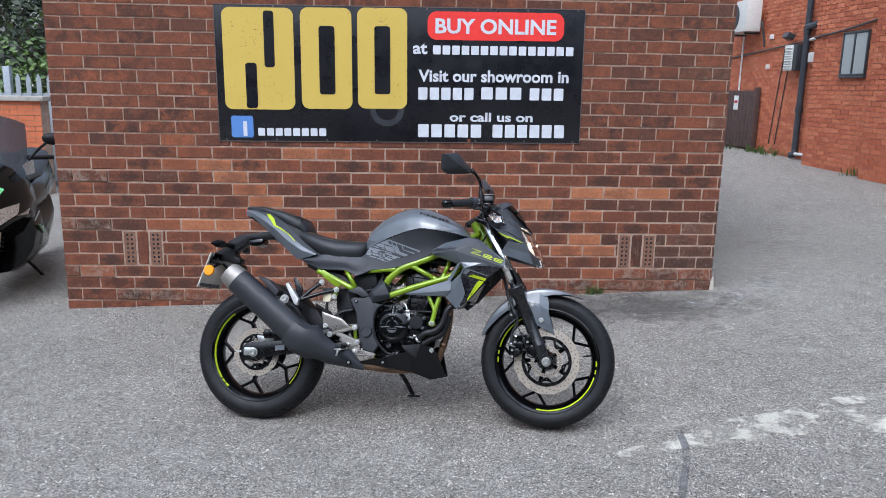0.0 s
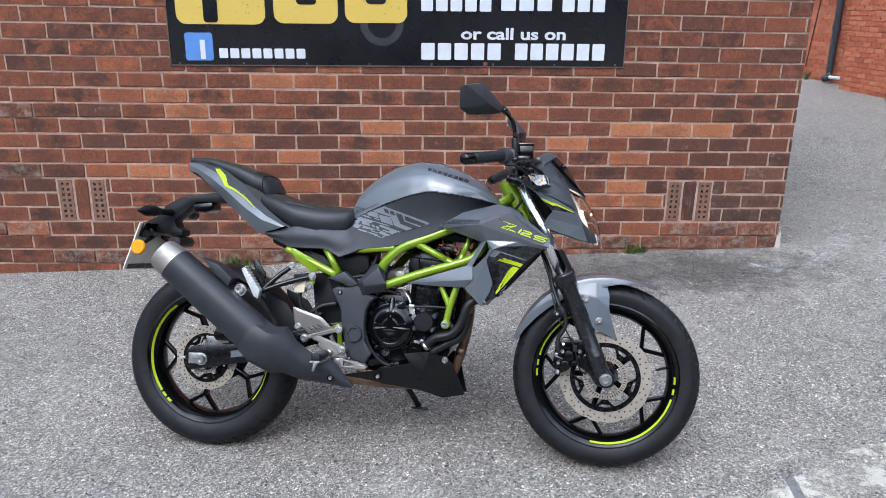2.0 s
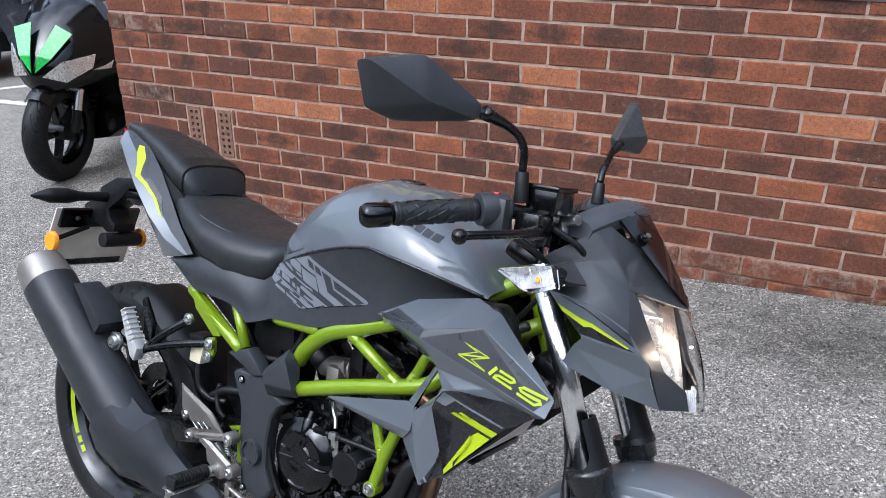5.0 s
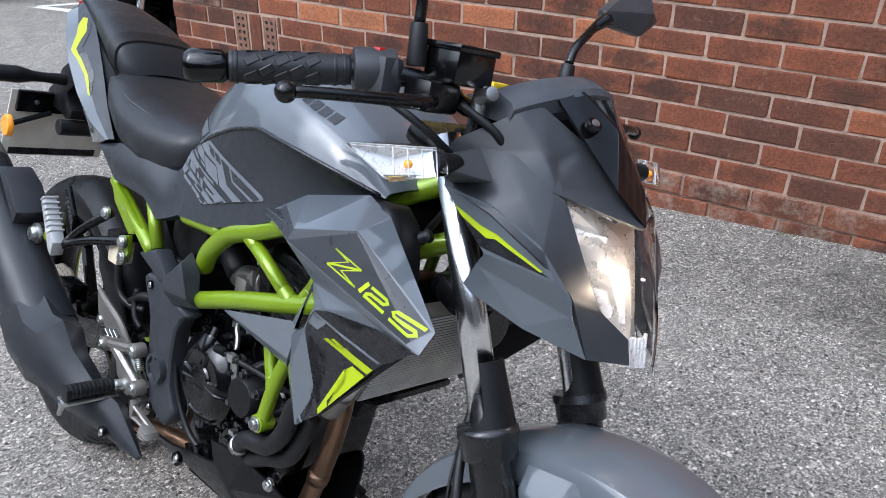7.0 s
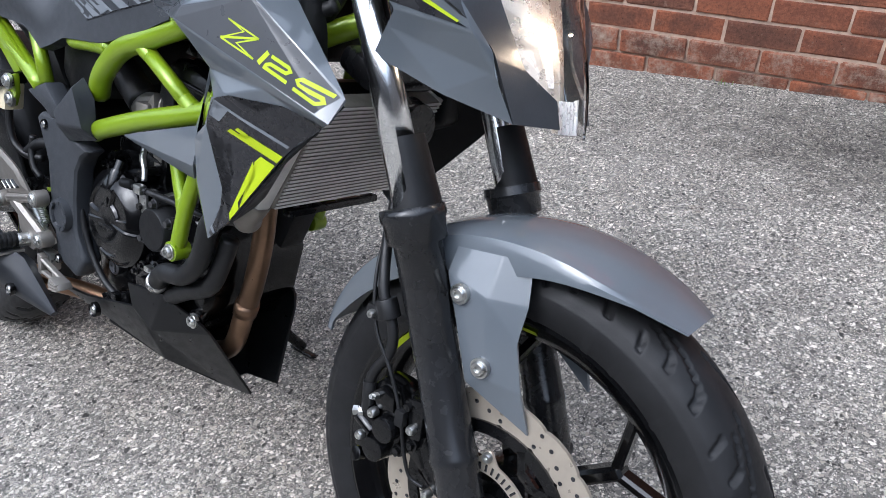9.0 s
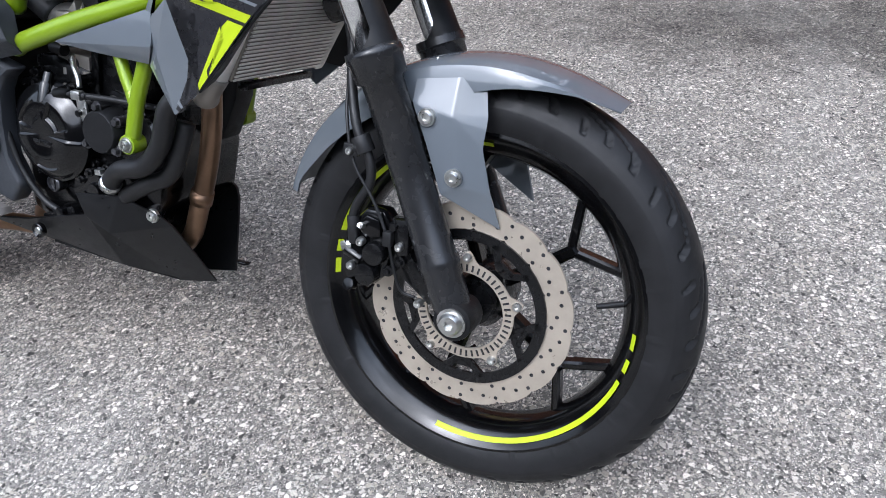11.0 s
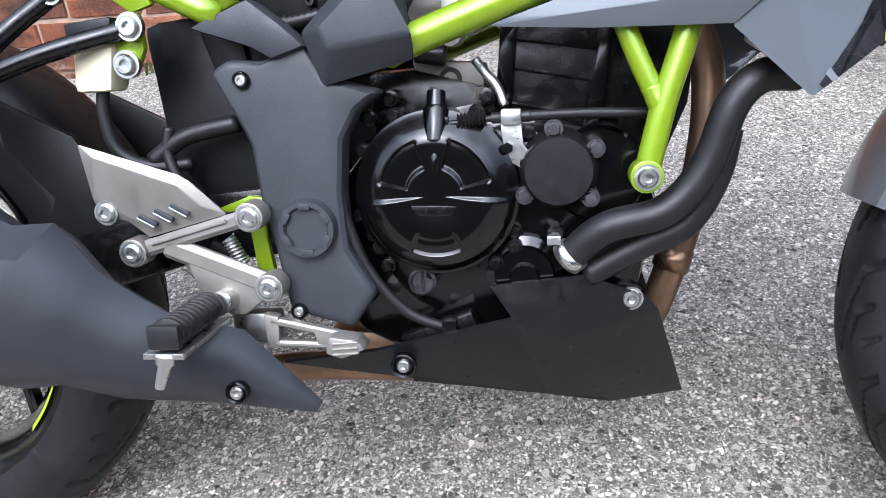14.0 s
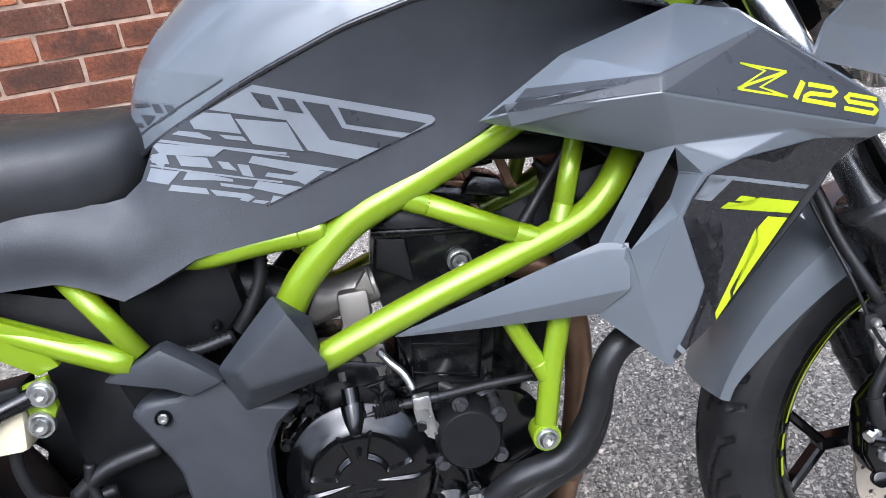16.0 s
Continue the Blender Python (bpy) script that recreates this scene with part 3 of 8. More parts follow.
def make_sign():
    w, h = 1.212, 0.440
    at = Matrix.Translation((0.0, -0.004, 1.615)) @ pose(0, 0, 0, 0, -0.35, 0)
    sign = thing("shop_sign", "black shop sign board with yellow blocks and white lettering", "sign", at=at)
    black = plain("sign_black", (0.008, 0.008, 0.010), 0.30, vary=0.3, scale=3)
    edge = plain("sign_edge", (0.16, 0.13, 0.12), 0.4, metal=0.6)
    white = plain("sign_white", (0.58, 0.59, 0.62), 0.5, vary=0.05)
    red = plain("sign_red", (0.72, 0.035, 0.025), 0.45, vary=0.06)
    blue = plain("sign_blue", (0.10, 0.22, 0.52), 0.45, vary=0.12, scale=6)
    ym = Nodes("sign_worn_yellow")
    worn = ym.ramp(ym.noise(60, 8, 0.75), (0.60, 0.0), (0.63, 1.0))
    patch = ym.ramp(ym.noise(5.5, 3), (0.46, 0.0), (0.62, 1.0))
    ym.set(colour=ym.mix(ym.math("MULTIPLY", worn, patch), (0.56, 0.40, 0.07), (0.07, 0.055, 0.02)), rough=0.5)
    part("board", box((2 * w, 0.008, 2 * h), bevel=0.001), black, sign)
    for a, b, c, d in ((-w, w, h - 0.006, h), (-w, w, -h, -h + 0.006), (-w, -w + 0.006, -h, h), (w - 0.006, w, -h, h)):
        part("edging", box((b - a, 0.003, d - c), ((a + b) / 2, -0.0055, (c + d) / 2)), edge, sign, "thin metal edging")
    y = -0.0065

    def X(px):
        return -w + (px - 380) / (1036 - 380) * 2 * w

    def Z(py, px):
        top = 8 + (px - 378) / 658 * 7
        bottom = 250 + (px - 388) / 634 * 10
        return h - (py - top) / (bottom - top) * 2 * h

    # three tall yellow blocks with dark slots stand where the big emblem is
    for px0, px1, slots in ((394, 518, ((432, 452, 110, 190), (466, 484, 20, 118))), (530, 620, ((562, 590, 46, 166),)), (630, 718, ((660, 688, 46, 166),))):
        x0, x1 = X(px0), X(px1)
        part("emblem_block", plate(rounded(x0, x1, Z(192, px0), Z(14, px0), 0.05), y), ym.mat, sign, "worn yellow emblem block", None)
        for s0, s1, t0, t1 in slots:
            part("emblem_slot", plate(rounded(X(s0), X(s1), Z(t1, s0), Z(t0, s0), 0.018), y - 0.002), black, sign, smooth=None)
    part("badge", plate(rounded(X(754), X(998), Z(71, 870), Z(21, 870), 0.06), y), red, sign, "red rounded badge", None)
    for text, a, b, c, d in (("BUY ONLINE", 768, 984, 60, 33), ("at", 728, 754, 95, 76), ("Visit our showroom in", 738, 1010, 146, 124), ("or call us on", 795, 947, 218, 201)):
        line = fitted(lettering(text, 1.0, 0.028), X(a), X(b), Z(c, (a + b) / 2), Z(d, (a + b) / 2), y - 0.002)
        for letter in letters_of(line):
            part("letter", letter, white, sign, "bold white lettering" if text == "BUY ONLINE" else "", None)
    # lines of contact details as plain bars
    for a, b, c, d, count in ((764, 1020, 97, 81, 15), (738, 842, 177, 155, 5), (852, 930, 177, 155, 3), (940, 1006, 179, 157, 3), (738, 858, 246, 222, 5), (874, 1010, 248, 224, 6), (450, 575, 241, 227, 8)):
        wide = (b - a) / count
        for n in range(count):
            part("text_bar", plate(rounded(X(a + n * wide), X(a + (n + 0.80) * wide), Z(c, (a + b) / 2), Z(d, (a + b) / 2), 0.006, 3), y), white, sign, "" if n else "white bars of writing", None)
    part("icon", plate(rounded(X(403), X(442), Z(243, 420), Z(204, 420), 0.014), y), blue, sign, "blue rounded icon", None)
    part("icon_bar", plate([(X(424), Z(241, 424)), (X(431), Z(241, 424)), (X(431), Z(214, 424)), (X(424), Z(214, 424))], y - 0.002), white, sign, smooth=None)
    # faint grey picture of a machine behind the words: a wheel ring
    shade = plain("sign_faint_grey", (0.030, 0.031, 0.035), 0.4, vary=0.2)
    part("printed_ring", spin([(0, 0.075), (0, 0.115)], (X(682), y + 0.0012, Z(193, 682)), sides=40), shade, sign, "faint printed wheel", None)
    for i in range(8):
        for v in (-h + 0.014, h - 0.014):
            part("screw", rod((-w + 0.05 + i * (2 * w - 0.1) / 7, -0.004, v), (-w + 0.05 + i * (2 * w - 0.1) / 7, -0.008, v), 0.006, sides=8), edge, sign)


make_sign()

# ---------------------------------------------------------------- the motorcycle
# its own axes: x ahead, y to its left, z up from the ground line; it leans on its side stand
BIKE = Matrix(((0.97502, 0.22163, 0.01479, -0.6419), (-0.21553, 0.92789, 0.30424, -1.8321), (0.0537, -0.29983, 0.95248, 0.0213), (0, 0, 0, 1)))
bike = thing("motorcycle", "graphite grey naked motorcycle with lime green trellis frame", "motorcycle", at=BIKE)


def both(name, make, mat, label="", smooth=35, parent=None):
    """A part on the right side and its twin on the left. make() returns the right one."""
    a = part(name, make(), mat, parent or bike, label, smooth)
    b = part(name, flipped(make()), mat, parent or bike, label, smooth)
    return a, b


def bolt(at, r=0.008, parent=None, mat="zinc", axis="y", proud=0.006, washer=False):
    """A socket-head bolt: a domed head with a hexagon recess, facing out of the right side."""
    x, y, z = at
    prof = [(0.004, r * 1.0), (-proud * 0.6, r), (-proud, r * 0.8), (-proud, r * 0.45), (-proud * 0.4, r * 0.42), (-proud * 0.4, 0.0)]
    if washer:
        prof = [(0.004, r * 1.3), (-proud * 0.25, r * 1.3), (-proud * 0.25, r * 1.02)] + prof[1:]
    return part("bolt", spin(prof, at, axis, 18), M[mat], parent or bike)


def cup_bolt(at, r=0.0055, cup=0.011, deep=0.004):
    """A small bright bolt sunk in a dark dished washer."""
    x, y, z = at
    dish = part("bolt_cup", spin([(0.003, cup), (-deep, cup), (-deep - 0.0012, cup * 0.9), (-deep * 0.4, cup * 0.62), (-deep * 0.4, 0.0)], at, "y", 24), M["black_gloss"], bike)
    part("bolt", spin([(0.0, r), (-deep * 1.0, r), (-deep * 1.4, r * 0.8), (-deep * 1.4, r * 0.45), (-deep * 0.8, r * 0.42), (-deep * 0.8, 0.0)], at, "y", 18), M["zinc"], dish)


def tyre_body(cx, cz, big, half, bead):
    """A tyre with slanted tread grooves cut into the crown."""
    bm = bmesh.new()
    across = []
    side = [(half * 0.80, bead), (half * 0.93, bead + 0.010), (half * 1.0, bead + (big - bead) * 0.42)]
    for i in range(25):
        a = radians(8 + 82 * i / 24)
        across.append((half * math.cos(a) ** 0.9, bead + (big - bead) * 0.45 + (big - bead) * 0.55 * math.sin(a)))
    prof = [(-o, r) for o, r in side] + [(-o, r) for o, r in across] + [(o, r) for o, r in reversed(across[:-1])] + [(o, r) for o, r in reversed(side)]
    count = 800
    rings = []
    for i in range(count):
        t = i / count
        ring = []
        for o, r in prof:
            u = abs(o) / half
            bend = 1.55 * min(u, 0.60) + 0.30 * max(0.0, u - 0.60)
            phase = (t * 15 + (0.5 if o > 0 else 0) + bend) % 1.0
            deep = 0.0
            if 0.12 < u < 0.86 and phase < 0.085:
                deep = 0.0070
            if 0.42 < u < 0.80 and 0.36 < phase < 0.43:
                deep = 0.0055
            if 0.66 < u < 0.90 and 0.66 < phase < 0.72:
                deep = 0.0045
            if 0.93 < u < 0.97 and r > bead + (big - bead) * 0.40:
                deep = 0.0014
            rr = r - deep * (1.0 if u < 0.8 else 0.7)
            a = 2 * math.pi * t
            ring.append(bm.verts.new((cx + rr * math.cos(a), o, cz + rr * math.sin(a))))
        rings.append(ring)
    for i in range(count):
        a, b = rings[i], rings[(i + 1) % count]
        for j in range(len(prof) - 1):
            bm.faces.new((a[j], b[j], b[j + 1], a[j + 1]))
    return bm


def arc_band(cx, cz, y, r0, r1, a0, a1, dish=0.0, steps=30, thick=0.0008):
    """A strip of tape round a rim; dish: how much deeper its inner edge lies."""
    prof = [(dish, r0), (0, r1), (thick, r1), (dish + thick, r0), (dish, r0)]
    return spin(prof, (cx, y, cz), "y", steps, a0, a1 - a0)


def lobed_ring(cx, cz, y, r0, r1, lobe, turn, thick=0.003):
    """A flat ring whose outer edge swells into five bolt lugs."""
    bm = bmesh.new()
    rows = []
    for i in range(150):
        a = 2 * math.pi * i / 150
        swell = max(0.0, math.cos(5 * (a - radians(turn)))) ** 5
        rows.append([bm.verts.new((cx + r * math.cos(a), y + o, cz + r * math.sin(a))) for o, r in ((0, r0), (0, r1 + lobe * swell), (thick, r1 + lobe * swell), (thick, r0))])
    for i in range(150):
        a, b = rows[i], rows[(i + 1) % 150]
        for j in range(4):
            bm.faces.new((a[j], b[j], b[(j + 1) % 4], a[(j + 1) % 4]))
    bmesh.ops.recalc_face_normals(bm, faces=bm.faces)
    return bm


def petal_disc(cx, cz, y, r0, r1, lobes, wave, thick=0.0045):
    bm = bmesh.new()
    n = lobes * 16
    rows = []
    for i in range(n):
        a = 2 * math.pi * i / n
        s = abs(math.sin(a * lobes / 2)) ** 0.5
        ro, ri = r1 - wave * (1 - s), r0 + wave * 0.8 * (1 - s)
        rows.append([bm.verts.new((cx + r * math.cos(a), y + o, cz + r * math.sin(a))) for o, r in ((0, ri), (0, ro), (thick, ro), (thick, ri))])
    for i in range(n):
        a, b = rows[i], rows[(i + 1) % n]
        for j in range(4):
            bm.faces.new((a[j], b[j], b[(j + 1) % 4], a[(j + 1) % 4]))
    bmesh.ops.recalc_face_normals(bm, faces=bm.faces)
    return bm


def bar_xz(a, b, w, y0, y1, bevel=0.002):
    """A flat bar in the plane of the wheel from a to b, both (x, z)."""
    dx, dz = b[0] - a[0], b[1] - a[1]
    k = math.hypot(dx, dz)
    nx, nz = -dz / k * w / 2, dx / k * w / 2
    return slab([(a[0] + nx, a[1] + nz), (b[0] + nx, b[1] + nz), (b[0] - nx, b[1] - nz), (a[0] - nx, a[1] - nz)], y0, y1, bevel, 1)


def discs_in(cx, cz, y, rows, r):
    b = bmesh.new()
    for rad, count, off in rows:
        for i in range(count):
            a = 2 * math.pi * (i + off) / count
            bmesh.ops.create_circle(b, cap_ends=True, segments=8, radius=r, matrix=Matrix.Translation((cx + rad * math.cos(a), y, cz + rad * math.sin(a))) @ pose(0, 0, 0, 90))
    return b


def make_wheel(name, cx, cz, big, half, spoke0, dr, disc_r, label, stripes):
    bead = 0.222
    barrel = spin([(-half * 0.86, bead + 0.013), (-half * 0.90, bead + 0.002), (-half * 0.80, bead - 0.006), (-half * 0.52, bead - 0.022), (-half * 0.2, bead - 0.030),
                   (half * 0.2, bead - 0.030), (half * 0.52, bead - 0.022), (half * 0.80, bead - 0.006), (half * 0.90, bead + 0.002), (half * 0.86, bead + 0.013), (half * 0.5, bead - 0.004),
                   (0, bead - 0.012), (-half * 0.5, bead - 0.004), (-half * 0.86, bead + 0.013)], (cx, 0, cz), "y", 96)
    wheel = part(name, barrel, M["black_gloss"], bike, label)
    part("tyre", tyre_body(cx, cz, big, half, bead), M["tyre"], wheel, "black rubber tyre with slanted tread grooves", 25)
    part("hub", spin([(-0.055, 0.0), (-0.055, 0.030), (-0.045, 0.034), (-0.030, 0.042), (0.030, 0.042), (0.055, 0.030), (0.055, 0)], (cx, 0, cz), "y", 32), M["black_satin"], wheel)
    for n in range(5):
        a = radians(spoke0 + 72 * n)

        def at(r, d):
            return (cx + r * math.cos(a + radians(d)), cz + r * math.sin(a + radians(d)))

        arms = join(bar_xz(at(0.034, 0), at(0.150, 0), 0.017, -0.012, 0.012, 0.004), bar_xz(at(0.140, 0), at(0.200, 17), 0.012, -0.010, 0.010, 0.003),
                    bar_xz(at(0.140, 0), at(0.200, -17), 0.012, -0.010, 0.010, 0.003))
        part("spoke", arms, M["black_gloss"], wheel)
    for s in (-1, 1):
        for a0, a1 in stripes:
            part("rim_stripe", arc_band(cx, cz, s * half * 0.83 - 0.0004, bead - 0.0125, bead - 0.0070, a0, a1, -s * half * 0.11), M["lime_flat"], wheel, "lime green rim tape")
    # brake disc on the right side
    y = dr
    part("brake_disc", petal_disc(cx, cz, y, disc_r * 0.75, disc_r, 16, 0.0042), M["disc"], wheel, "drilled petal brake disc")
    # flat black discs give the holes their dark; nothing is cut
    part("drillings", discs_in(cx, cz, y - 0.0004, ((disc_r * 0.805, 16, 0.0), (disc_r * 0.85, 16, 0.33), (disc_r * 0.90, 16, 0.66), (disc_r * 0.93, 16, 0.0)), 0.0027), M["film_black"], wheel, "rows of small black discs painted in for drilled holes", None)["kind"] = "stuff"
    part("disc_carrier", spin([(0, disc_r * 0.66), (0, disc_r * 0.76), (0.004, disc_r * 0.76), (0.004, disc_r * 0.66), (0, disc_r * 0.66)], (cx, y - 0.003, cz), "y", 60), M["black_satin"], wheel, "black disc carrier ring")
    for n in range(5):
        a = radians(72 * n + 54)

        def spot(r, d):
            return (cx + disc_r * r * math.cos(a + d), cz + disc_r * r * math.sin(a + d))

        for p, q, w in ((spot(0.40, -0.30), spot(0.70, 0.30), 0.009), (spot(0.40, 0.30), spot(0.70, -0.30), 0.009), (spot(0.58, -0.16), spot(0.58, 0.16), 0.007)):
            part("carrier_arm", bar_xz(p, q, w, y - 0.003, y + 0.002, 0), M["black_satin"], wheel)
    part("sensor_ring", lobed_ring(cx, cz, y - 0.0115, disc_r * 0.375, disc_r * 0.475, disc_r * 0.105, 18), M["disc"], wheel, "slotted tan steel wheel-speed ring")
    # black bars laid on the ring paint in the dark of its slots
    slot_mesh = bpy.data.meshes.new("ring_slot")
    one = box((disc_r * 0.060, 0.0008, 0.0026))
    one.to_mesh(slot_mesh)
    one.free()
    slot_mesh.materials.append(M["film_black"])
    for n in range(48):
        a = 2 * math.pi * n / 48
        slot = new("ring_slot", slot_mesh)
        slot.parent = wheel
        slot.matrix_local = Matrix.Translation((cx + disc_r * 0.425 * math.cos(a), y - 0.0119, cz + disc_r * 0.425 * math.sin(a))) @ Matrix.Rotation(-a, 4, "Y")
    for n in range(5):
        a = radians(72 * n + 18)
        bolt((cx + disc_r * 0.525 * math.cos(a), y - 0.0115, cz + disc_r * 0.525 * math.sin(a)), 0.0060, wheel)
    part("valve", rod((cx + 0.19 * math.cos(radians(8)), -0.006, cz + 0.19 * math.sin(radians(8))), (cx + 0.160 * math.cos(radians(8)), -0.022, cz + 0.160 * math.sin(radians(8))), 0.0045, 0.0035, 12), M["rubber"], wheel)
    return wheel


FX, FZ, RX, RZ = 1.330, 0.296, 0.0, 0.307
front_wheel = make_wheel("front_wheel", FX, FZ, 0.292, 0.050, 36, -0.066, 0.142, "gloss black five-spoke front wheel", ((88, 100), (118, 164), (168, 173), (176, 182), (258, 342), (346, 351), (355, 361)))
rear_wheel = make_wheel("rear_wheel", RX, RZ, 0.307, 0.063, 40, -0.068, 0.110, "gloss black five-spoke rear wheel", ((125, 215), (217, 222), (224, 229), (318, 357), (0, 6)))


# ---- front end
def fork():
    return tube([(1.058, -0.095, 0.915), (1.198, -0.095, 0.605)], 0.0185, 28, smooth=False)


both("fork_tube", fork, M["chrome"], "bright chromed fork tube")


def fork_leg():
    a, b = Vector((1.196, -0.096, 0.615)), Vector((1.330, -0.096, 0.285))
    d = b - a
    line = [a, a + d * 0.03, a + d * 0.04, a + d * 0.10, a + d * 0.11, a + d * 0.50, a + d * 0.74, a + d * 0.752, a + d * 0.775, a + d * 0.787, a + d * 0.93, a + d * 1.0]
    return tube(line, [0.035, 0.036, 0.0335, 0.0325, 0.0262, 0.0245, 0.0256, 0.0272, 0.0272, 0.0256, 0.0250, 0.021], 32, smooth=False)


both("fork_leg", fork_leg, M["fork_black"], "matt black lower fork leg")


def fork_guard():
    a, b = Vector((1.168, -0.096, 0.681)), Vector((1.202, -0.096, 0.604))
    w = Vector((0.915, 0, 0.404))
    rows = []
    for i in range(9):
        t = i / 8
        c, k = a.lerp(b, t), 62 + 70 * max(0.0, (t - 0.62) / 0.38) ** 1.6
        r = 0.0270 + 0.0055 * t
        rows.append([c + r * (math.cos(radians(g)) * w + math.sin(radians(g)) * Vector((0, -1, 0))) for g in [-8 - k + 2 * k * j / 14 for j in range(15)]])
    b = loft(rows, False)
    bmesh.ops.solidify(b, geom=b.faces[:], thickness=0.004)
    return b


both("fork_guard", fork_guard, M["black_matt"], "black plastic fork tube guard")
part("axle_clamp", join(rod((FX, -0.118, FZ), (FX, -0.075, FZ), 0.026, 0.026, 28, 0.003), rod((FX, -0.075, FZ), (FX, 0.118, FZ), 0.014)), M["black_matt"], bike, "black fork foot round the axle")
bolt((FX, -0.118, FZ), 0.0150, proud=0.012, washer=True)


def lower_yoke(z, x, w):
    return box((0.055, 2 * w, 0.028), bevel=0.010, m=Matrix.Translation((x, 0, z)) @ Matrix.Rotation(radians(24), 4, "Y"))


part("lower_yoke", lower_yoke(0.742, 1.112, 0.112), M["black_satin"], bike)
part("upper_yoke", lower_yoke(0.905, 1.045, 0.125), M["black_satin"], bike)
part("head_tube", rod((1.015, 0, 0.915), (1.090, 0, 0.735), 0.034, sides=28), M["lime"], bike, "lime green steering head")


def fender_arc():
    """Front mudguard: a crowned blade with skirts that drop beside the tyre, drawn out to a point ahead."""
    rows = []
    for i in range(33):
        t = i / 32
        a = radians(159 - 99 * t)
        r = 0.305 + 0.010 * math.sin(math.pi * t) + 0.010 * max(0.0, (t - 0.8) / 0.2) ** 2
        nose = max(0.0, (t - 0.66) / 0.34)
        half = 0.046 + 0.024 * math.sin(math.pi / 2 * min(1, t * 2.4 + 0.1)) - 0.034 * nose ** 3
        skirt = (0.012 + 0.030 * math.sin(math.pi * min(1, max(0, (t - 0.05) / 0.85))) ** 0.7) * (1 - 0.85 * nose)
        c, s = math.cos(a), math.sin(a)
        row = []
        for u, drop in ((-1.0, 1.0), (-0.99, 0.45), (-0.93, 0.12), (-0.80, 0.0), (-0.55, -0.10), (-0.25, -0.16), (0.0, -0.18), (0.25, -0.16), (0.55, -0.10), (0.80, 0.0), (0.93, 0.12), (0.99, 0.45), (1.0, 1.0)):
            d = drop * skirt if drop > 0 else drop * 0.035
            row.append((FX + (r - d) * c, u * half, FZ + (r - d) * s))
        rows.append(row)
    b = loft(rows, False)
    bmesh.ops.solidify(b, geom=b.faces[:], thickness=0.0035)
    return b


part("front_mudguard", fender_arc(), M["grey"], bike, "glossy graphite grey front mudguard", 32)


def fender_side():
    v = [(1.244, -0.070, 0.582), (1.300, -0.071, 0.590), (1.330, -0.060, 0.592), (1.340, -0.072, 0.548), (1.339, -0.080, 0.510), (1.352, -0.076, 0.455), (1.366, -0.070, 0.412), (1.291, -0.088, 0.449), (1.268, -0.088, 0.510), (1.246, -0.084, 0.556), (1.300, -0.087, 0.545), (1.312, -0.090, 0.462)]
    return shell(v, [(0, 1, 10, 9), (1, 2, 3, 10), (10, 3, 4), (9, 10, 11, 7, 8), (10, 4, 5, 11), (11, 5, 6, 7)], 0.004, 0.003, (1.30, 0.1, 0.5))


both("mudguard_stay", fender_side, M["grey"], "grey mudguard side bracket")
for at in ((1.268, -0.090, 0.541), (1.308, -0.092, 0.473)):
    bolt(at, 0.0085, washer=True, proud=0.005)


def hose(points, r, name="hose", mat="rubber", label="black rubber hose", wave=0.0, steps=8):
    return part(name, tube(points, r, 14, steps, wave), M[mat], bike, label, 50)


hose([(1.080, -0.03, 0.86), (1.105, -0.050, 0.74), (1.150, -0.068, 0.64), (1.166, -0.092, 0.575), (1.186, -0.112, 0.522), (1.200, -0.112, 0.495), (1.207, -0.112, 0.475), (1.205, -0.112, 0.452), (1.189, -0.112, 0.425), (1.183, -0.112, 0.405), (1.186, -0.114, 0.375)], 0.0062, "brake_hose", label="black brake hose")
part("hose_end", rod((1.183, -0.112, 0.408), (1.186, -0.114, 0.372), 0.0080, 0.0072, 16, 0.001), M["rubber"], bike)
hose([(1.08, -0.03, 0.84), (1.112, -0.050, 0.72), (1.150, -0.072, 0.61), (1.168, -0.106, 0.535), (1.185, -0.116, 0.478), (1.213, -0.116, 0.435), (1.234, -0.116, 0.391), (1.244, -0.114, 0.349), (1.254, -0.110, 0.319), (1.272, -0.106, 0.312)], 0.0022, "sensor_cable", label="thin sensor cable")
part("hose_clamp", join(rod((1.190, -0.112, 0.512), (1.200, -0.112, 0.492), 0.0125, sides=18, bevel=0.002), box((0.020, 0.010, 0.016), (1.181, -0.114, 0.494), 0.002)), M["rubber"], bike, "rubber hose clamp")
bolt((1.181, -0.119, 0.493), 0.0050)
caliper = part("brake_caliper", join(slab([(1.176, 0.392), (1.200, 0.420), (1.226, 0.420), (1.238, 0.402), (1.236, 0.362), (1.228, 0.332), (1.212, 0.316), (1.190, 0.308), (1.180, 0.318), (1.170, 0.342)], -0.110, -0.080, 0.006),
                                     slab([(1.190, 0.398), (1.206, 0.414), (1.224, 0.410), (1.226, 0.388), (1.204, 0.384)], -0.118, -0.104, 0.003),
                                     slab([(1.174, 0.376), (1.196, 0.384), (1.204, 0.356), (1.196, 0.328), (1.178, 0.322), (1.170, 0.344)], -0.119, -0.104, 0.004),
                                     rod((1.184, -0.112, 0.312), (1.182, -0.122, 0.316), 0.0085, sides=14, bevel=0.001),
                                     rod((1.176, -0.114, 0.362), (1.200, -0.116, 0.352), 0.0085, sides=16, bevel=0.001)), M["black_gloss"], bike, "gloss black two-piston brake caliper")
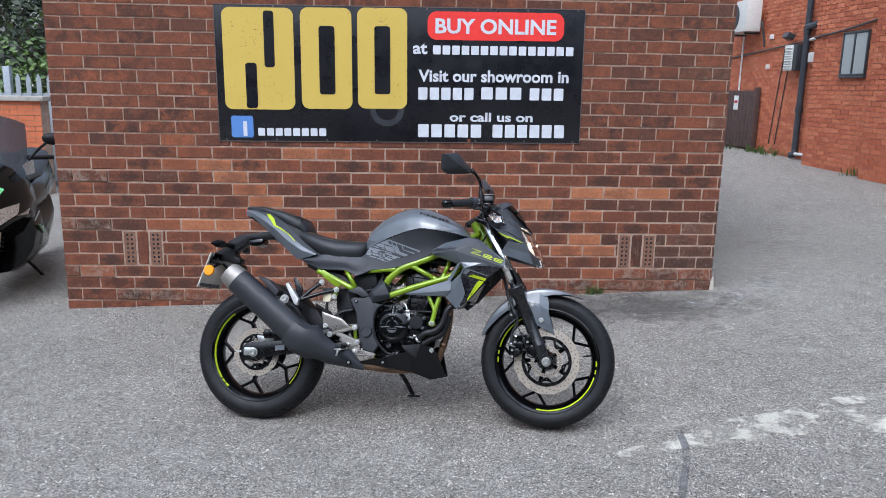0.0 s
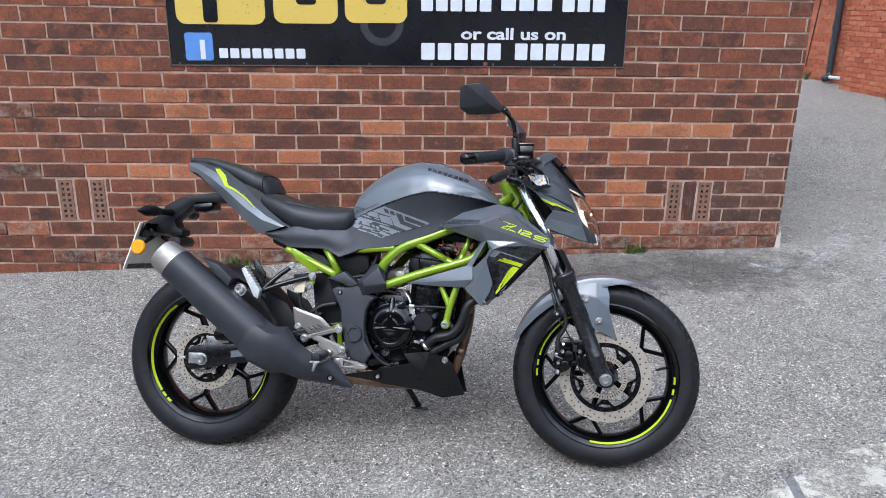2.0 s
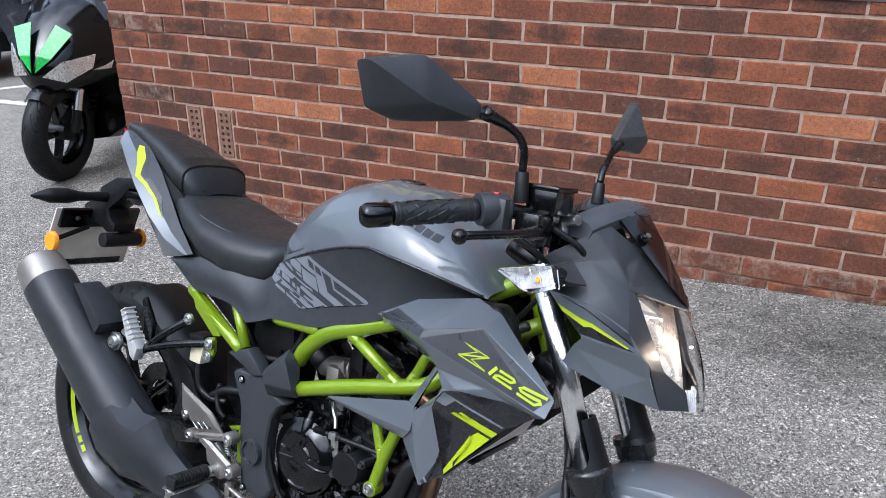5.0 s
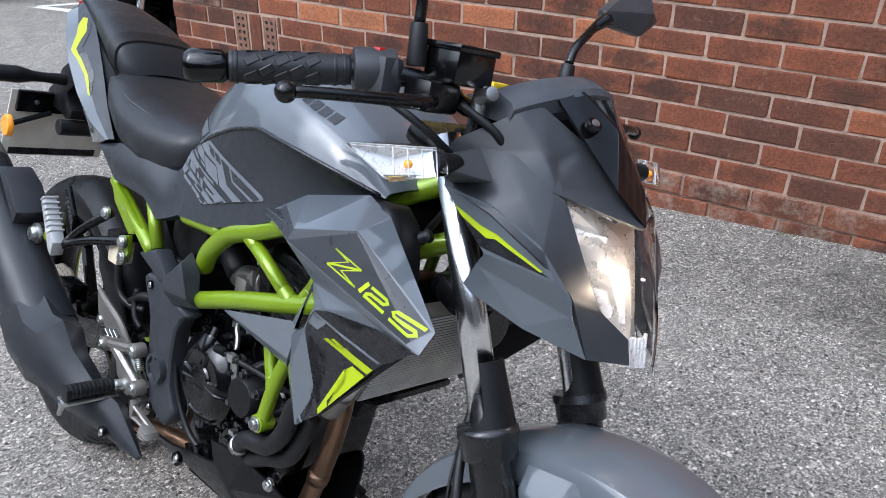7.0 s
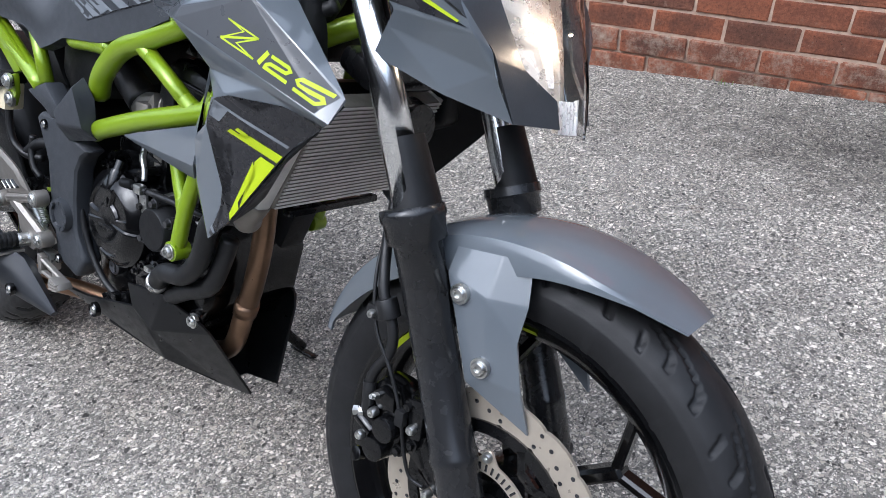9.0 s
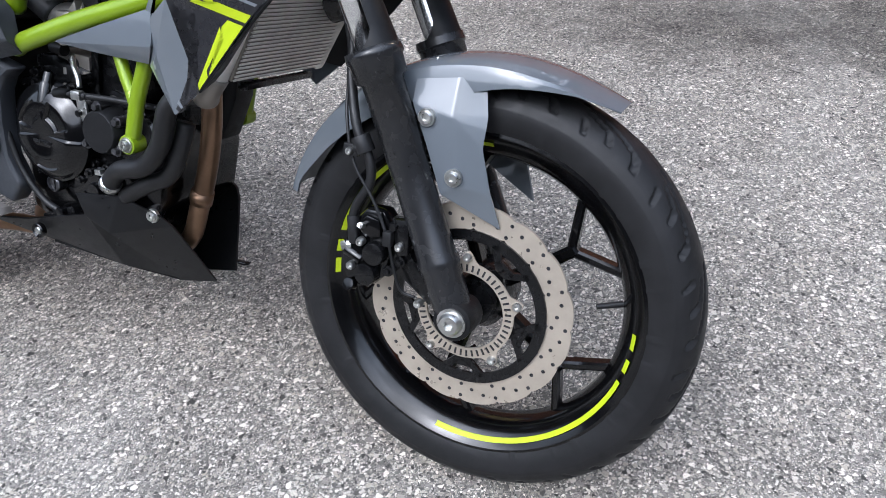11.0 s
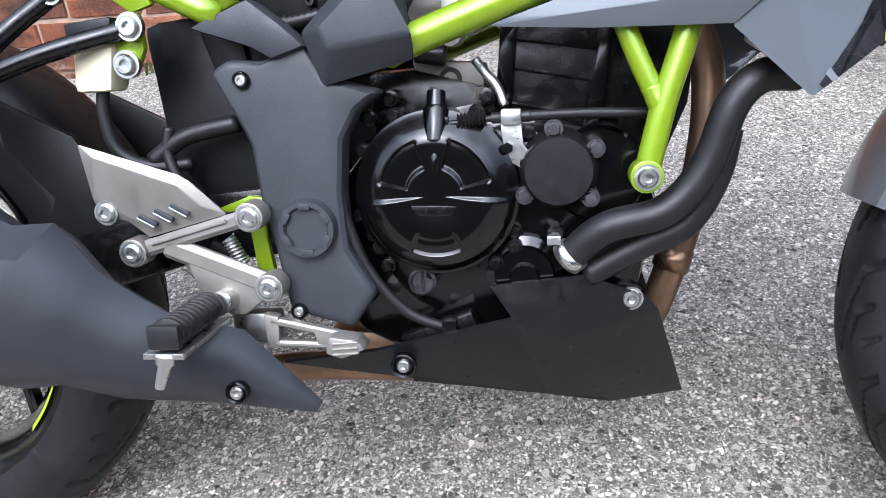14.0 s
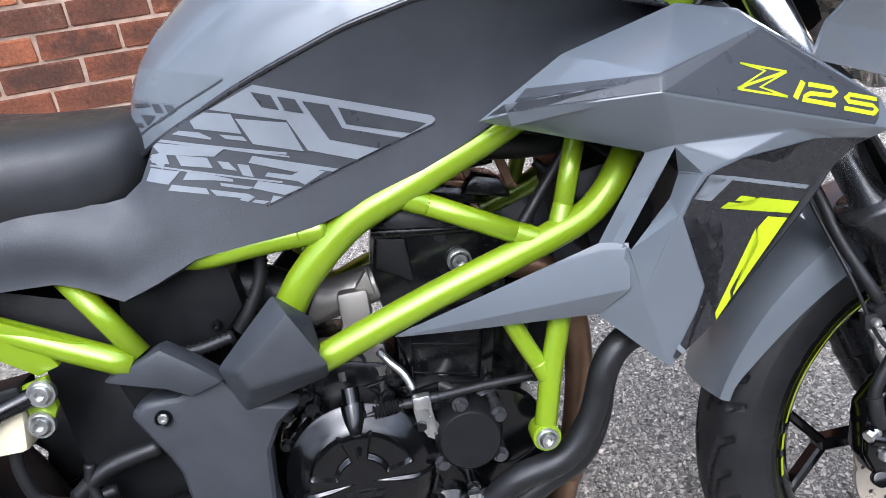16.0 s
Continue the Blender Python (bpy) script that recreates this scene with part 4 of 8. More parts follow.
for x, z in ((1.218, 0.365), (1.207, 0.335)):
    part("piston_cover", rod((x, -0.100, z), (x, -0.1245, z), 0.0165, 0.0148, 32, 0.0018), M["black_satin"], caliper, "round black piston cover")
part("caliper_bracket", join(slab([(1.226, 0.410), (1.252, 0.412), (1.262, 0.392), (1.262, 0.362), (1.300, 0.330), (1.290, 0.300), (1.262, 0.322), (1.240, 0.336), (1.228, 0.330)], -0.100, -0.082, 0.005), slab([(1.238, 0.412), (1.262, 0.416), (1.262, 0.368), (1.246, 0.364)], -0.112, -0.095, 0.003)), M["black_satin"], bike, "black caliper bracket")
for x, z, y in ((1.242, 0.403, -0.112), (1.249, 0.356, -0.108), (1.233, 0.341, -0.110)):
    part("caliper_bolt", join(rod((x, -0.095, z), (x, y, z), 0.0078, sides=16, bevel=0.001), rod((x, y, z), (x, y - 0.005, z), 0.0052, 0.0048, 6)), M["black_satin"], caliper)
for at in ((1.199, -0.119, 0.378), (1.186, -0.120, 0.343), (1.251, -0.113, 0.379), (1.276, -0.102, 0.303)):
    bolt(at, 0.0058, caliper)
part("bleed_nipple", join(rod((1.201, -0.112, 0.398), (1.201, -0.126, 0.402), 0.0042, sides=6), rod((1.201, -0.124, 0.401), (1.201, -0.130, 0.403), 0.0026, sides=10)), M["zinc"], caliper)
part("banjo_bolt", join(rod((1.186, -0.112, 0.370), (1.170, -0.118, 0.366), 0.0062, sides=6), rod((1.182, -0.113, 0.369), (1.177, -0.115, 0.368), 0.0078, sides=18)), M["zinc"], caliper, "bright banjo bolt")
part("sensor_plug", box((0.012, 0.010, 0.020), (1.236, -0.116, 0.388), 0.002), M["rubber"], bike)


def fold(b, me):
    """Cuts a flat film along the creases of the panel below it."""
    xs, zs = [v.co.x for v in b.verts], [v.co.z for v in b.verts]
    done = set()
    for e in me.edges:
        p, q = (me.vertices[i].co for i in e.vertices)
        n = Vector((p.z - q.z, 0, q.x - p.x))
        if max(p.y, q.y) > -0.1 or n.length < 0.003 or max(p.x, q.x) < min(xs) or min(p.x, q.x) > max(xs) or max(p.z, q.z) < min(zs) or min(p.z, q.z) > max(zs):
            continue
        n.normalize()
        if n.x < 0 or (n.x == 0 and n.z < 0):
            n.negate()
        key = (round(n.x, 2), round(n.dot(p) * 1500))
        if key not in done:
            done.add(key)
            bmesh.ops.bisect_plane(b, geom=b.verts[:] + b.edges[:] + b.faces[:], dist=1e-5, plane_co=p, plane_no=n)
    bmesh.ops.triangulate(b, faces=b.faces[:])


def ribbon(points, width):
    """A flat stroke of even width along (x, z) points."""
    b = bmesh.new()
    rows = []
    for i, p in enumerate(points):
        p = Vector(p)
        before = (p - Vector(points[i - 1])).normalized() if i else None
        after = (Vector(points[i + 1]) - p).normalized() if i < len(points) - 1 else None
        d = ((before or after) + (after or before)).normalized()
        n = Vector((-d.y, d.x))
        w = width * 0.5 / max(0.55, abs(n.dot(Vector((-(after or before).y, (after or before).x)))))
        rows.append([b.verts.new((q.x, -0.5, q.y)) for q in (p + n * w, p - n * w)])
    for a, c in zip(rows, rows[1:]):
        b.faces.new((a[0], a[1], c[1], c[0]))
    return b


def drape(outline, target, lift=0.0014, cuts=5):
    """A film cut to an (x, z) outline, laid on the right side of a panel."""
    from mathutils.bvhtree import BVHTree
    b = outline if isinstance(outline, bmesh.types.BMesh) else bmesh.new()
    if b is not outline:
        b.faces.new([b.verts.new((x, -0.5, z)) for x, z in outline])
    bmesh.ops.triangulate(b, faces=b.faces[:])
    me = target if isinstance(target, bpy.types.Mesh) else target.data
    if cuts:
        bmesh.ops.subdivide_edges(b, edges=b.edges[:], cuts=cuts, use_grid_fill=True)
    else:
        fold(b, me)
    tree = BVHTree.FromPolygons([v.co.copy() for v in me.vertices], [tuple(p.vertices) for p in me.polygons])
    lost = set()
    for v in b.verts:
        hit = tree.ray_cast(Vector((v.co.x, -0.5, v.co.z)), Vector((0, 1, 0)), 0.6)
        if hit[0] is not None and hit[0].y < -0.01:
            v.co.y = hit[0].y - lift
        else:
            near = tree.find_nearest(Vector((v.co.x, -0.16, v.co.z)))[0]
            v.co = near + Vector((0, -lift, 0))
            lost.add(v)
    bmesh.ops.delete(b, geom=[f for f in b.faces if all(v in lost for v in f.verts)], context="FACES")
    b.normal_update()
    for f in b.faces:
        if f.normal.y > 0:
            f.normal_flip()
    return b


# ---- cowl and headlamp
NOSE = 0.024  # the bars stand a touch to the left


def both_nose(name, make, mat, label="", smooth=35):
    """As both(), about the middle line of the turned nose."""
    part(name, make(), mat, bike, label, smooth)
    part(name, moved(flipped(make()), Matrix.Translation((0, 2 * NOSE, 0))), mat, bike, label, smooth)


U = dict(a=(1.073, -0.113, 0.896), b=(1.084, -0.113, 0.915), c=(1.140, -0.081, 0.957), d=(1.151, -0.052, 0.968), e=(1.190, -0.016, 0.931), f=(1.230, NOSE, 0.901), g=(1.268, NOSE, 0.856), h=(1.203, -0.074, 0.889),
         i=(1.140, -0.088, 0.916), j=(1.107, -0.140, 0.869), k=(1.166, -0.123, 0.860), l=(1.222, -0.105, 0.832), m=(1.253, -0.074, 0.782), n=(1.262, -0.030, 0.768), v=(1.293, -0.008, 0.742), o=(1.302, -0.008, 0.715), p=(1.271, -0.048, 0.716),
         r=(1.133, -0.110, 0.760), t=(1.210, -0.088, 0.737), u=(1.176, -0.068, 0.922),
         A=(1.164, -0.122, 0.808), B=(1.242, -0.096, 0.798), w=(1.153, -0.110, 0.789), x=(1.254, -0.072, 0.762), y=(1.186, -0.103, 0.877), z=(1.186, -0.051, 0.910), Y=(1.219, -0.009, 0.890))


def skin(faces, bevel):
    names = sorted(set("".join(faces)))
    return shell([U[x] for x in names], [tuple(names.index(x) for x in f) for f in faces], 0.004, bevel, (1.15, NOSE, 0.83))


both_nose("upper_cowl", lambda: skin(("abi", "bci", "cdu", "ciu", "deu", "uih", "euz", "uhz", "hez", "efY", "fgY", "ghY", "heY"), 0.005), M["cowl"], "matt black upper cowl")
both_nose("cowl_cheek", lambda: skin(("aikj", "iyk", "ihy", "hly", "lky", "hnml", "nvopm"), 0.005), M["cowl"], "matt black headlamp surround")
U = {x: (a, b - 0.0015, c) for x, (a, b, c) in U.items()}
both_nose("side_cowl", lambda: skin(("jkA", "klA", "lBA", "lmB", "ABw", "Bmx", "Bxw", "wxt", "xpt", "wtr"), 0.0022), M["grey"], "glossy graphite grey side cowl")
both_nose("indicator_boss", lambda: shell([(1.075, -0.112, 0.896), (1.128, -0.120, 0.915), (1.160, -0.125, 0.884), (1.112, -0.138, 0.872), (1.118, -0.172, 0.902), (1.140, -0.172, 0.892), (1.136, -0.172, 0.878)], [(0, 1, 4), (1, 2, 5, 4), (2, 3, 6, 5), (3, 0, 4, 6), (4, 5, 6)], 0.003, 0.004, (1.12, -0.1, 0.89)), M["cowl"], "black indicator mount")


def side_film(outline, lift):
    """A thin film on the right side cowl, folded along its crease line."""
    return drape(list(outline), next(o for o in bike.children if o.name == "side_cowl"), lift, 0)


for name_film, outline, lift in (("lime_flat", ((1.1090, 0.8582), (1.1568, 0.8367), (1.1749, 0.8319), (1.2281, 0.8067), (1.2260, 0.8051), (1.1739, 0.8266), (1.1640, 0.8251), (1.1232, 0.8466), (1.1115, 0.8541)), 0.0012), ("film_black", ((1.1137, 0.8517), (1.1232, 0.8466), (1.1640, 0.8251), (1.1739, 0.8266), (1.2372, 0.8014), (1.1621, 0.8138), (1.1494, 0.8168), (1.1246, 0.8371)), 0.0008)):
    part("cowl_stripe", side_film(outline, lift), M[name_film], bike, "lime green stripe" if name_film == "lime_flat" else "black stripe")
    part("cowl_stripe", moved(flipped(side_film(outline, lift)), Matrix.Translation((0, 2 * NOSE, 0))), M[name_film], bike)
part("windscreen", shell([(1.160, NOSE - 0.064, 0.978), (1.168, NOSE - 0.03, 0.992), (1.168, NOSE + 0.03, 0.992), (1.160, NOSE + 0.064, 0.978), (1.240, NOSE + 0.030, 0.893), (1.266, NOSE, 0.860), (1.240, NOSE - 0.030, 0.893), (1.206, NOSE, 0.957)], [(0, 1, 7, 6), (1, 2, 7), (2, 3, 4, 7), (7, 4, 5, 6)], 0.004, 0.003, (1.1, 0, 0.85)), M["smoke"], bike, "small smoked fly screen")
face = Vector((0.66, -0.24, 0.71)).normalized()
stud = Vector((1.1955, NOSE - 0.040, 0.9580))
screw = part("screen_bolt", rod(stud - face * 0.004, stud + face * 0.004, 0.0100, 0.0085, 24, 0.0012), M["black_gloss"], bike)
part("socket", rod(stud, stud + face * 0.0052, 0.0048, sides=16), M["zinc"], screw)


def hood_rows():
    rows = []
    for i in range(17):
        u = -1 + i / 8
        k = abs(u)
        y = NOSE + 0.110 * u
        xf = 1.171 - 0.036 * k ** 1.5 + (0.003 if k < 0.45 else 0.0)
        z = 0.995 - 0.032 * k ** 1.7
        rows.append([(xf - 0.002, y, z - 0.021), (xf + 0.002, y, z - 0.004), (xf - 0.003, y, z + 0.003), (xf - 0.020, y, z + 0.010), (xf - 0.032, y, z + 0.012), (xf - 0.042, y, z + 0.002), (xf - 0.038, y, z - 0.018)])
    return loft(rows, True, True)


part("meter_hood", hood_rows(), M["hood"], bike, "dark rubber-edged meter hood", 28)
part("meter", box((0.016, 0.140, 0.075), bevel=0.006, m=Matrix.Translation((1.112, NOSE, 0.950)) @ Matrix.Rotation(radians(-35), 4, "Y")), M["smoke"], bike, "dark instrument panel")
part("cowl_inner", box((0.075, 0.120, 0.150), bevel=0.02, m=Matrix.Translation((1.138, NOSE, 0.840)) @ Matrix.Rotation(radians(-25), 4, "Y")), M["black_matt"], bike, "black lamp housing")


def lens_skin(push, shrink=1.0):
    def arc(xs, xc, half, z):
        return [(xc + (xs - xc) * (u * u), NOSE + half * u, z + 0.030 * (abs(u) if z > 0.83 else 0)) for u in (-1, -0.5, 0, 0.5, 1)]

    top, mid, low = arc(1.206, 1.262, 0.100, 0.854), arc(1.240, 1.300, 0.052, 0.787), arc(1.296, 1.316, 0.020, 0.706)
    rows = []
    for i in range(9):
        t = i / 8
        row = []
        for u, a, b, c in zip((-1, -0.5, 0, 0.5, 1), top, mid, low):
            p = Vector(a) * (1 - t) * (1 - 2 * t) + Vector(b) * 4 * t * (1 - t) + Vector(c) * t * (2 * t - 1)
            row.append((p.x + push * (1 - 0.80 * u * u), NOSE + (p.y - NOSE) * shrink, p.z))
        rows.append(row)
    return loft(rows, False)


bulb_light.matrix_world = BIKE @ Matrix.Translation((1.283, NOSE - 0.012, 0.806))
headlamp = part("headlamp", lens_skin(-0.034, 0.985), M["reflector"], bike, "lit headlamp with a clear lens", None)
lens = lens_skin(0.0)
bmesh.ops.solidify(lens, geom=lens.faces[:], thickness=0.003)
lens_ob = part("lens", lens, M["lens"], headlamp, "clear headlamp lens", 60)
lens_ob.visible_shadow = False
part("bulb", ball((1.252, NOSE - 0.034, 0.812), 0.0042, 16), M["bulb"], headlamp, "glowing bulb")
part("lamp_brow", shell([(1.214, NOSE - 0.076, 0.850), (1.238, NOSE - 0.030, 0.842), (1.234, NOSE - 0.034, 0.822), (1.212, NOSE - 0.074, 0.832)], [(0, 1, 2, 3)], 0.002, 0.001), M["bright_housing"], headlamp, "bright reflector brow", None)
part("lamp_step", shell([(1.240, NOSE - 0.044, 0.786), (1.266, NOSE - 0.012, 0.782), (1.274, NOSE - 0.010, 0.750), (1.258, NOSE - 0.028, 0.752)], [(0, 1, 2, 3)], 0.002, 0.001), M["bright_housing"], headlamp, "bright reflector step", None)
fl = bmesh.new()
for i in range(9):
    bmesh.ops.create_cube(fl, size=1.0, matrix=Matrix.Translation((1.300 - abs(i - 4) * 0.0020, NOSE + (i - 4) * 0.0042, 0.724)) @ Matrix.Rotation(radians(-10), 4, "Y") @ Matrix.Diagonal((0.004, 0.0020, 0.034, 1)))
part("lens_flutes", fl, M["bright_housing"], headlamp, "fluted position lamp", None)


def blinker():
    v = [(1.148, -0.194, 0.914), (1.162, -0.196, 0.890), (1.110, -0.292, 0.908), (1.138, -0.252, 0.876), (1.118, -0.190, 0.914), (1.122, -0.190, 0.886), (1.092, -0.277, 0.907), (1.104, -0.236, 0.878)]
    return shell(v, [(0, 1, 3, 2), (4, 6, 7, 5), (0, 2, 6, 4), (1, 5, 7, 3), (2, 3, 7, 6), (0, 4, 5, 1)], 0, 0.006, (1.13, -0.23, 0.895))


for side_flip in (False, True):
    fx = (lambda b: moved(flipped(b), Matrix.Translation((0, 2 * NOSE, 0)))) if side_flip else (lambda b: b)
    lamp = part("front_indicator", fx(blinker()), M["indicator_lens"], bike, "clear front turn indicator")
    lamp.visible_shadow = False
    part("indicator_bulb", fx(ball((1.130, -0.226, 0.894), 0.0046, 14)), M["amber"], lamp, "amber bulb")
    part("indicator_reflector", fx(shell([(1.134, -0.194, 0.909), (1.142, -0.196, 0.886), (1.118, -0.246, 0.881), (1.098, -0.280, 0.904), (1.112, -0.226, 0.896)], [(0, 1, 4), (1, 2, 4), (2, 3, 4), (3, 0, 4)], 0.002, 0)), M["bright_housing"], lamp)
    for i in range(4):
        part("lens_rib", fx(rod((1.146 - 0.007 * i, -0.206 - 0.013 * i, 0.910), (1.153 - 0.007 * i, -0.205 - 0.013 * i, 0.884), 0.0008, sides=6)), M["bright_housing"], lamp)
    part("indicator_stalk", fx(rod((1.126, -0.150, 0.894), (1.132, -0.198, 0.896), 0.012, 0.013, 14, 0.003)), M["black_matt"], bike, "black indicator stalk")

# ---- bars and controls
for sgn in (-1, 1):
    s = sgn
    part("handlebar", tube([(1.052, s * 0.02, 0.945), (1.056, s * 0.07, 0.950), (1.062, s * 0.13, 0.968), (1.030, s * 0.19, 0.972), (0.985, s * 0.25, 0.963), (0.935, s * 0.325, 0.950)], 0.0110, 16), M["black_satin"], bike, "satin black handlebar", 60)
    g0, g1 = Vector((1.010, s * 0.212, 0.969)), Vector((0.941, s * 0.312, 0.951))
    grip = part("grip", tube([g0.lerp(g1, i / 6) for i in range(7)], [0.0160, 0.0164, 0.0160], 20), M["seat"], bike, "ribbed black rubber grip", 40)
    along = (g1 - g0).normalized()
    turn_to = along.to_track_quat("X", "Z").to_matrix().to_4x4()
    for t in (0.04, 0.12, 0.93):
        part("grip_ring", rod(g0.lerp(g1, t), g0.lerp(g1, t + 0.028), 0.0172, sides=24, bevel=0.0008), M["seat"], grip)
    for k in range(5):
        for around in range(6):
            spot = Matrix.Translation(g0.lerp(g1, 0.32 + 0.125 * k)) @ turn_to @ Matrix.Rotation(radians(60 * around + 22 * (k % 2)), 4, "X") @ Matrix.Translation((0, 0, 0.0160))
            part("grip_pad", box((0.0150, 0.0088, 0.0020), m=spot @ Matrix.Rotation(radians(28), 4, "Z"), bevel=0.0008, segments=1), M["seat"], grip)
    part("bar_end", tube([g1, g1.lerp(g0, -0.06), g1.lerp(g0, -0.30), g1.lerp(g0, -0.36)], [0.0135, 0.0172, 0.0172, 0.013], 24, smooth=False), M["black_gloss"], bike, "gloss black bar-end weight")
    part("switch_housing", join(rod(g0.lerp(g1, -0.02), g0.lerp(g1, -0.40), 0.0245, 0.0235, 24, 0.005), box((0.034, 0.030, 0.050), (1.035, s * 0.188, 0.966), 0.008)), M["cowl"], bike, "black switch housing")
    part("lever", tube([(1.080, s * 0.150, 0.955), (1.096, s * 0.185, 0.952), (1.094, s * 0.25, 0.950), (1.072, s * 0.31, 0.946), (1.064, s * 0.322, 0.944)], [0.0075, 0.0085, 0.0062, 0.0058, 0.006], 12), M["black_satin"], bike, "black hand lever", 60)
    part("lever_ball", ball((1.062, s * 0.328, 0.943), 0.0105), M["black_satin"], bike)
    part("lever_clamp", box((0.040, 0.050, 0.034), (1.072, s * 0.148, 0.958), 0.007), M["black_satin"], bike)
    if s < 0:
        base, neck, bends = Vector((1.050, -0.156, 0.985)), Vector((1.046, -0.158, 1.030)), [(1.045, -0.160, 1.058), (1.040, -0.172, 1.078), (1.032, -0.197, 1.091), (1.019, -0.242, 1.103)]
    else:
        base, neck, bends = Vector((1.050, 0.128, 0.985)), Vector((1.047, 0.132, 1.022)), [(1.044, 0.145, 1.045), (1.040, 0.170, 1.064), (1.036, 0.192, 1.078), (1.036, 0.220, 1.095)]
    part("mirror_boot", rod(base, neck, 0.0115, 0.0095, 18, 0.002), M["rubber"], bike)
    part("mirror_stem", tube([neck] + bends, [0.0062, 0.0062, 0.0062, 0.0066, 0.0105], 12), M["black_satin"], bike, "slim black mirror stem", 60)
    if s < 0:
        rim = [(0.929, -0.388, 1.147), (0.970, -0.322, 1.166), (1.019, -0.240, 1.113), (1.016, -0.247, 1.090), (0.941, -0.314, 1.076), (0.922, -0.352, 1.088)]
        ridge, back = (0.984, -0.325, 1.106), Vector((-0.020, -0.004, -0.002))
    else:
        rim = [(0.985, 0.400, 1.168), (1.000, 0.378, 1.188), (1.034, 0.215, 1.106), (1.036, 0.222, 1.086), (1.050, 0.300, 1.082), (1.045, 0.350, 1.110)]
        ridge, back = (1.052, 0.318, 1.120), Vector((-0.020, 0.006, 0.0))
    rim = [Vector(p) for p in rim]
    ring = [p + back for p in rim]
    mid = sum(ring, Vector()) / 6
    body = shell(rim + [Vector(ridge)] + ring, [(k, (k + 1) % 6, 6) for k in range(6)] + [(k, k + 7, (k + 1) % 6 + 7, (k + 1) % 6) for k in range(6)] + [tuple(range(12, 6, -1))], 0, 0.007, tuple(mid))
    mirror = part("mirror", body, M["cowl"], bike, "faceted black mirror head", 20)
    b = bmesh.new()
    b.faces.new([b.verts.new(mid + (p - mid) * 0.86 + back.normalized() * 0.0012) for p in ring])
    part("mirror_glass", b, M["reflector"], mirror, "mirror glass", None)
part("bar_clamp", join(box((0.045, 0.085, 0.030), (1.050, 0, 0.950), 0.006), rod((1.045, -0.032, 0.90), (1.05, -0.032, 0.955), 0.014), rod((1.045, 0.032, 0.90), (1.05, 0.032, 0.955), 0.014)), M["black_satin"], bike)
part("brake_reservoir", join(box((0.048, 0.062, 0.036), (1.078, -0.118, 0.992), 0.004), box((0.054, 0.068, 0.008), (1.078, -0.118, 1.012), 0.003)), M["black_gloss"], bike, "square black brake fluid reservoir")
part("banjo_bolt", join(rod((1.098, -0.098, 0.965), (1.122, -0.108, 0.972), 0.009, 0.008, 12, 0.001), rod((1.095, -0.095, 0.978), (1.095, -0.095, 0.945), 0.0085, sides=14)), M["zinc"], bike, "bright banjo bolt")
part("ignition_key", join(box((0.018, 0.008, 0.030), (1.058, 0.006, 0.965), 0.003)), M["rubber"], bike)
part("key_tag", box((0.028, 0.030, 0.010), (1.050, -0.022, 0.978), 0.003), M["yellow_tag"], bike, "yellow key tag")
part("red_switch", box((0.010, 0.016, 0.007), (1.030, -0.190, 0.994), 0.002), M["red_lens"], bike)
hose([(1.09, -0.12, 0.955), (1.13, -0.09, 0.925), (1.12, -0.06, 0.88), (1.10, -0.055, 0.83)], 0.0048, "brake_hose", label="black brake hose")
hose([(1.04, -0.19, 0.95), (1.09, -0.15, 0.915), (1.08, -0.08, 0.87), (1.03, -0.06, 0.80), (0.96, -0.06, 0.72)], 0.0045, "throttle_cable", label="black throttle cable")
hose([(1.07, -0.105, 0.80), (1.03, -0.118, 0.775), (1.0, -0.112, 0.745), (1.0, -0.09, 0.70)], 0.0078, "wiring_sleeve", label="ribbed wiring sleeve", wave=0.12, steps=12)

# ---- tank, seat and tail
def spline(table, x):
    xs = [a for a, _ in table]
    if x <= xs[0]:
        return table[0][1]
    for (a, u), (b, v) in zip(table, table[1:]):
        if x <= b:
            t = (x - a) / (b - a)
            return u + (v - u) * t
    return table[-1][1]


TANK_TOP = ((0.500, 0.800), (0.508, 0.840), (0.540, 0.884), (0.590, 0.925), (0.657, 0.961), (0.724, 0.977), (0.805, 0.968), (0.884, 0.937), (0.950, 0.897), (1.000, 0.838))
TANK_EDGE = ((0.500, 0.765), (0.540, 0.787), (0.625, 0.823), (0.710, 0.851), (0.780, 0.866), (0.857, 0.857), (0.930, 0.844), (1.000, 0.826))
TANK_WIDE = ((0.500, 0.072), (0.540, 0.100), (0.625, 0.131), (0.710, 0.149), (0.780, 0.158), (0.857, 0.158), (0.930, 0.146), (1.000, 0.120))


def tank_body():
    rows = []
    for i in range(34):
        x = 0.500 + 0.500 * i / 33
        zt, ze, w = spline(TANK_TOP, x), spline(TANK_EDGE, x), spline(TANK_WIDE, x)
        h = zt - ze
        half = [(1.0, 0.0), (0.985, 0.16), (0.955, 0.34), (0.905, 0.50), (0.885, 0.54), (0.76, 0.715), (0.640, 0.850), (0.610, 0.872), (0.42, 0.945), (0.22, 0.985)]
        row = [(x, -w * u, ze + h * v) for u, v in half] + [(x, 0, zt)] + [(x, w * u, ze + h * v) for u, v in reversed(half)]
        rows.append(row)
    return loft(rows, False)


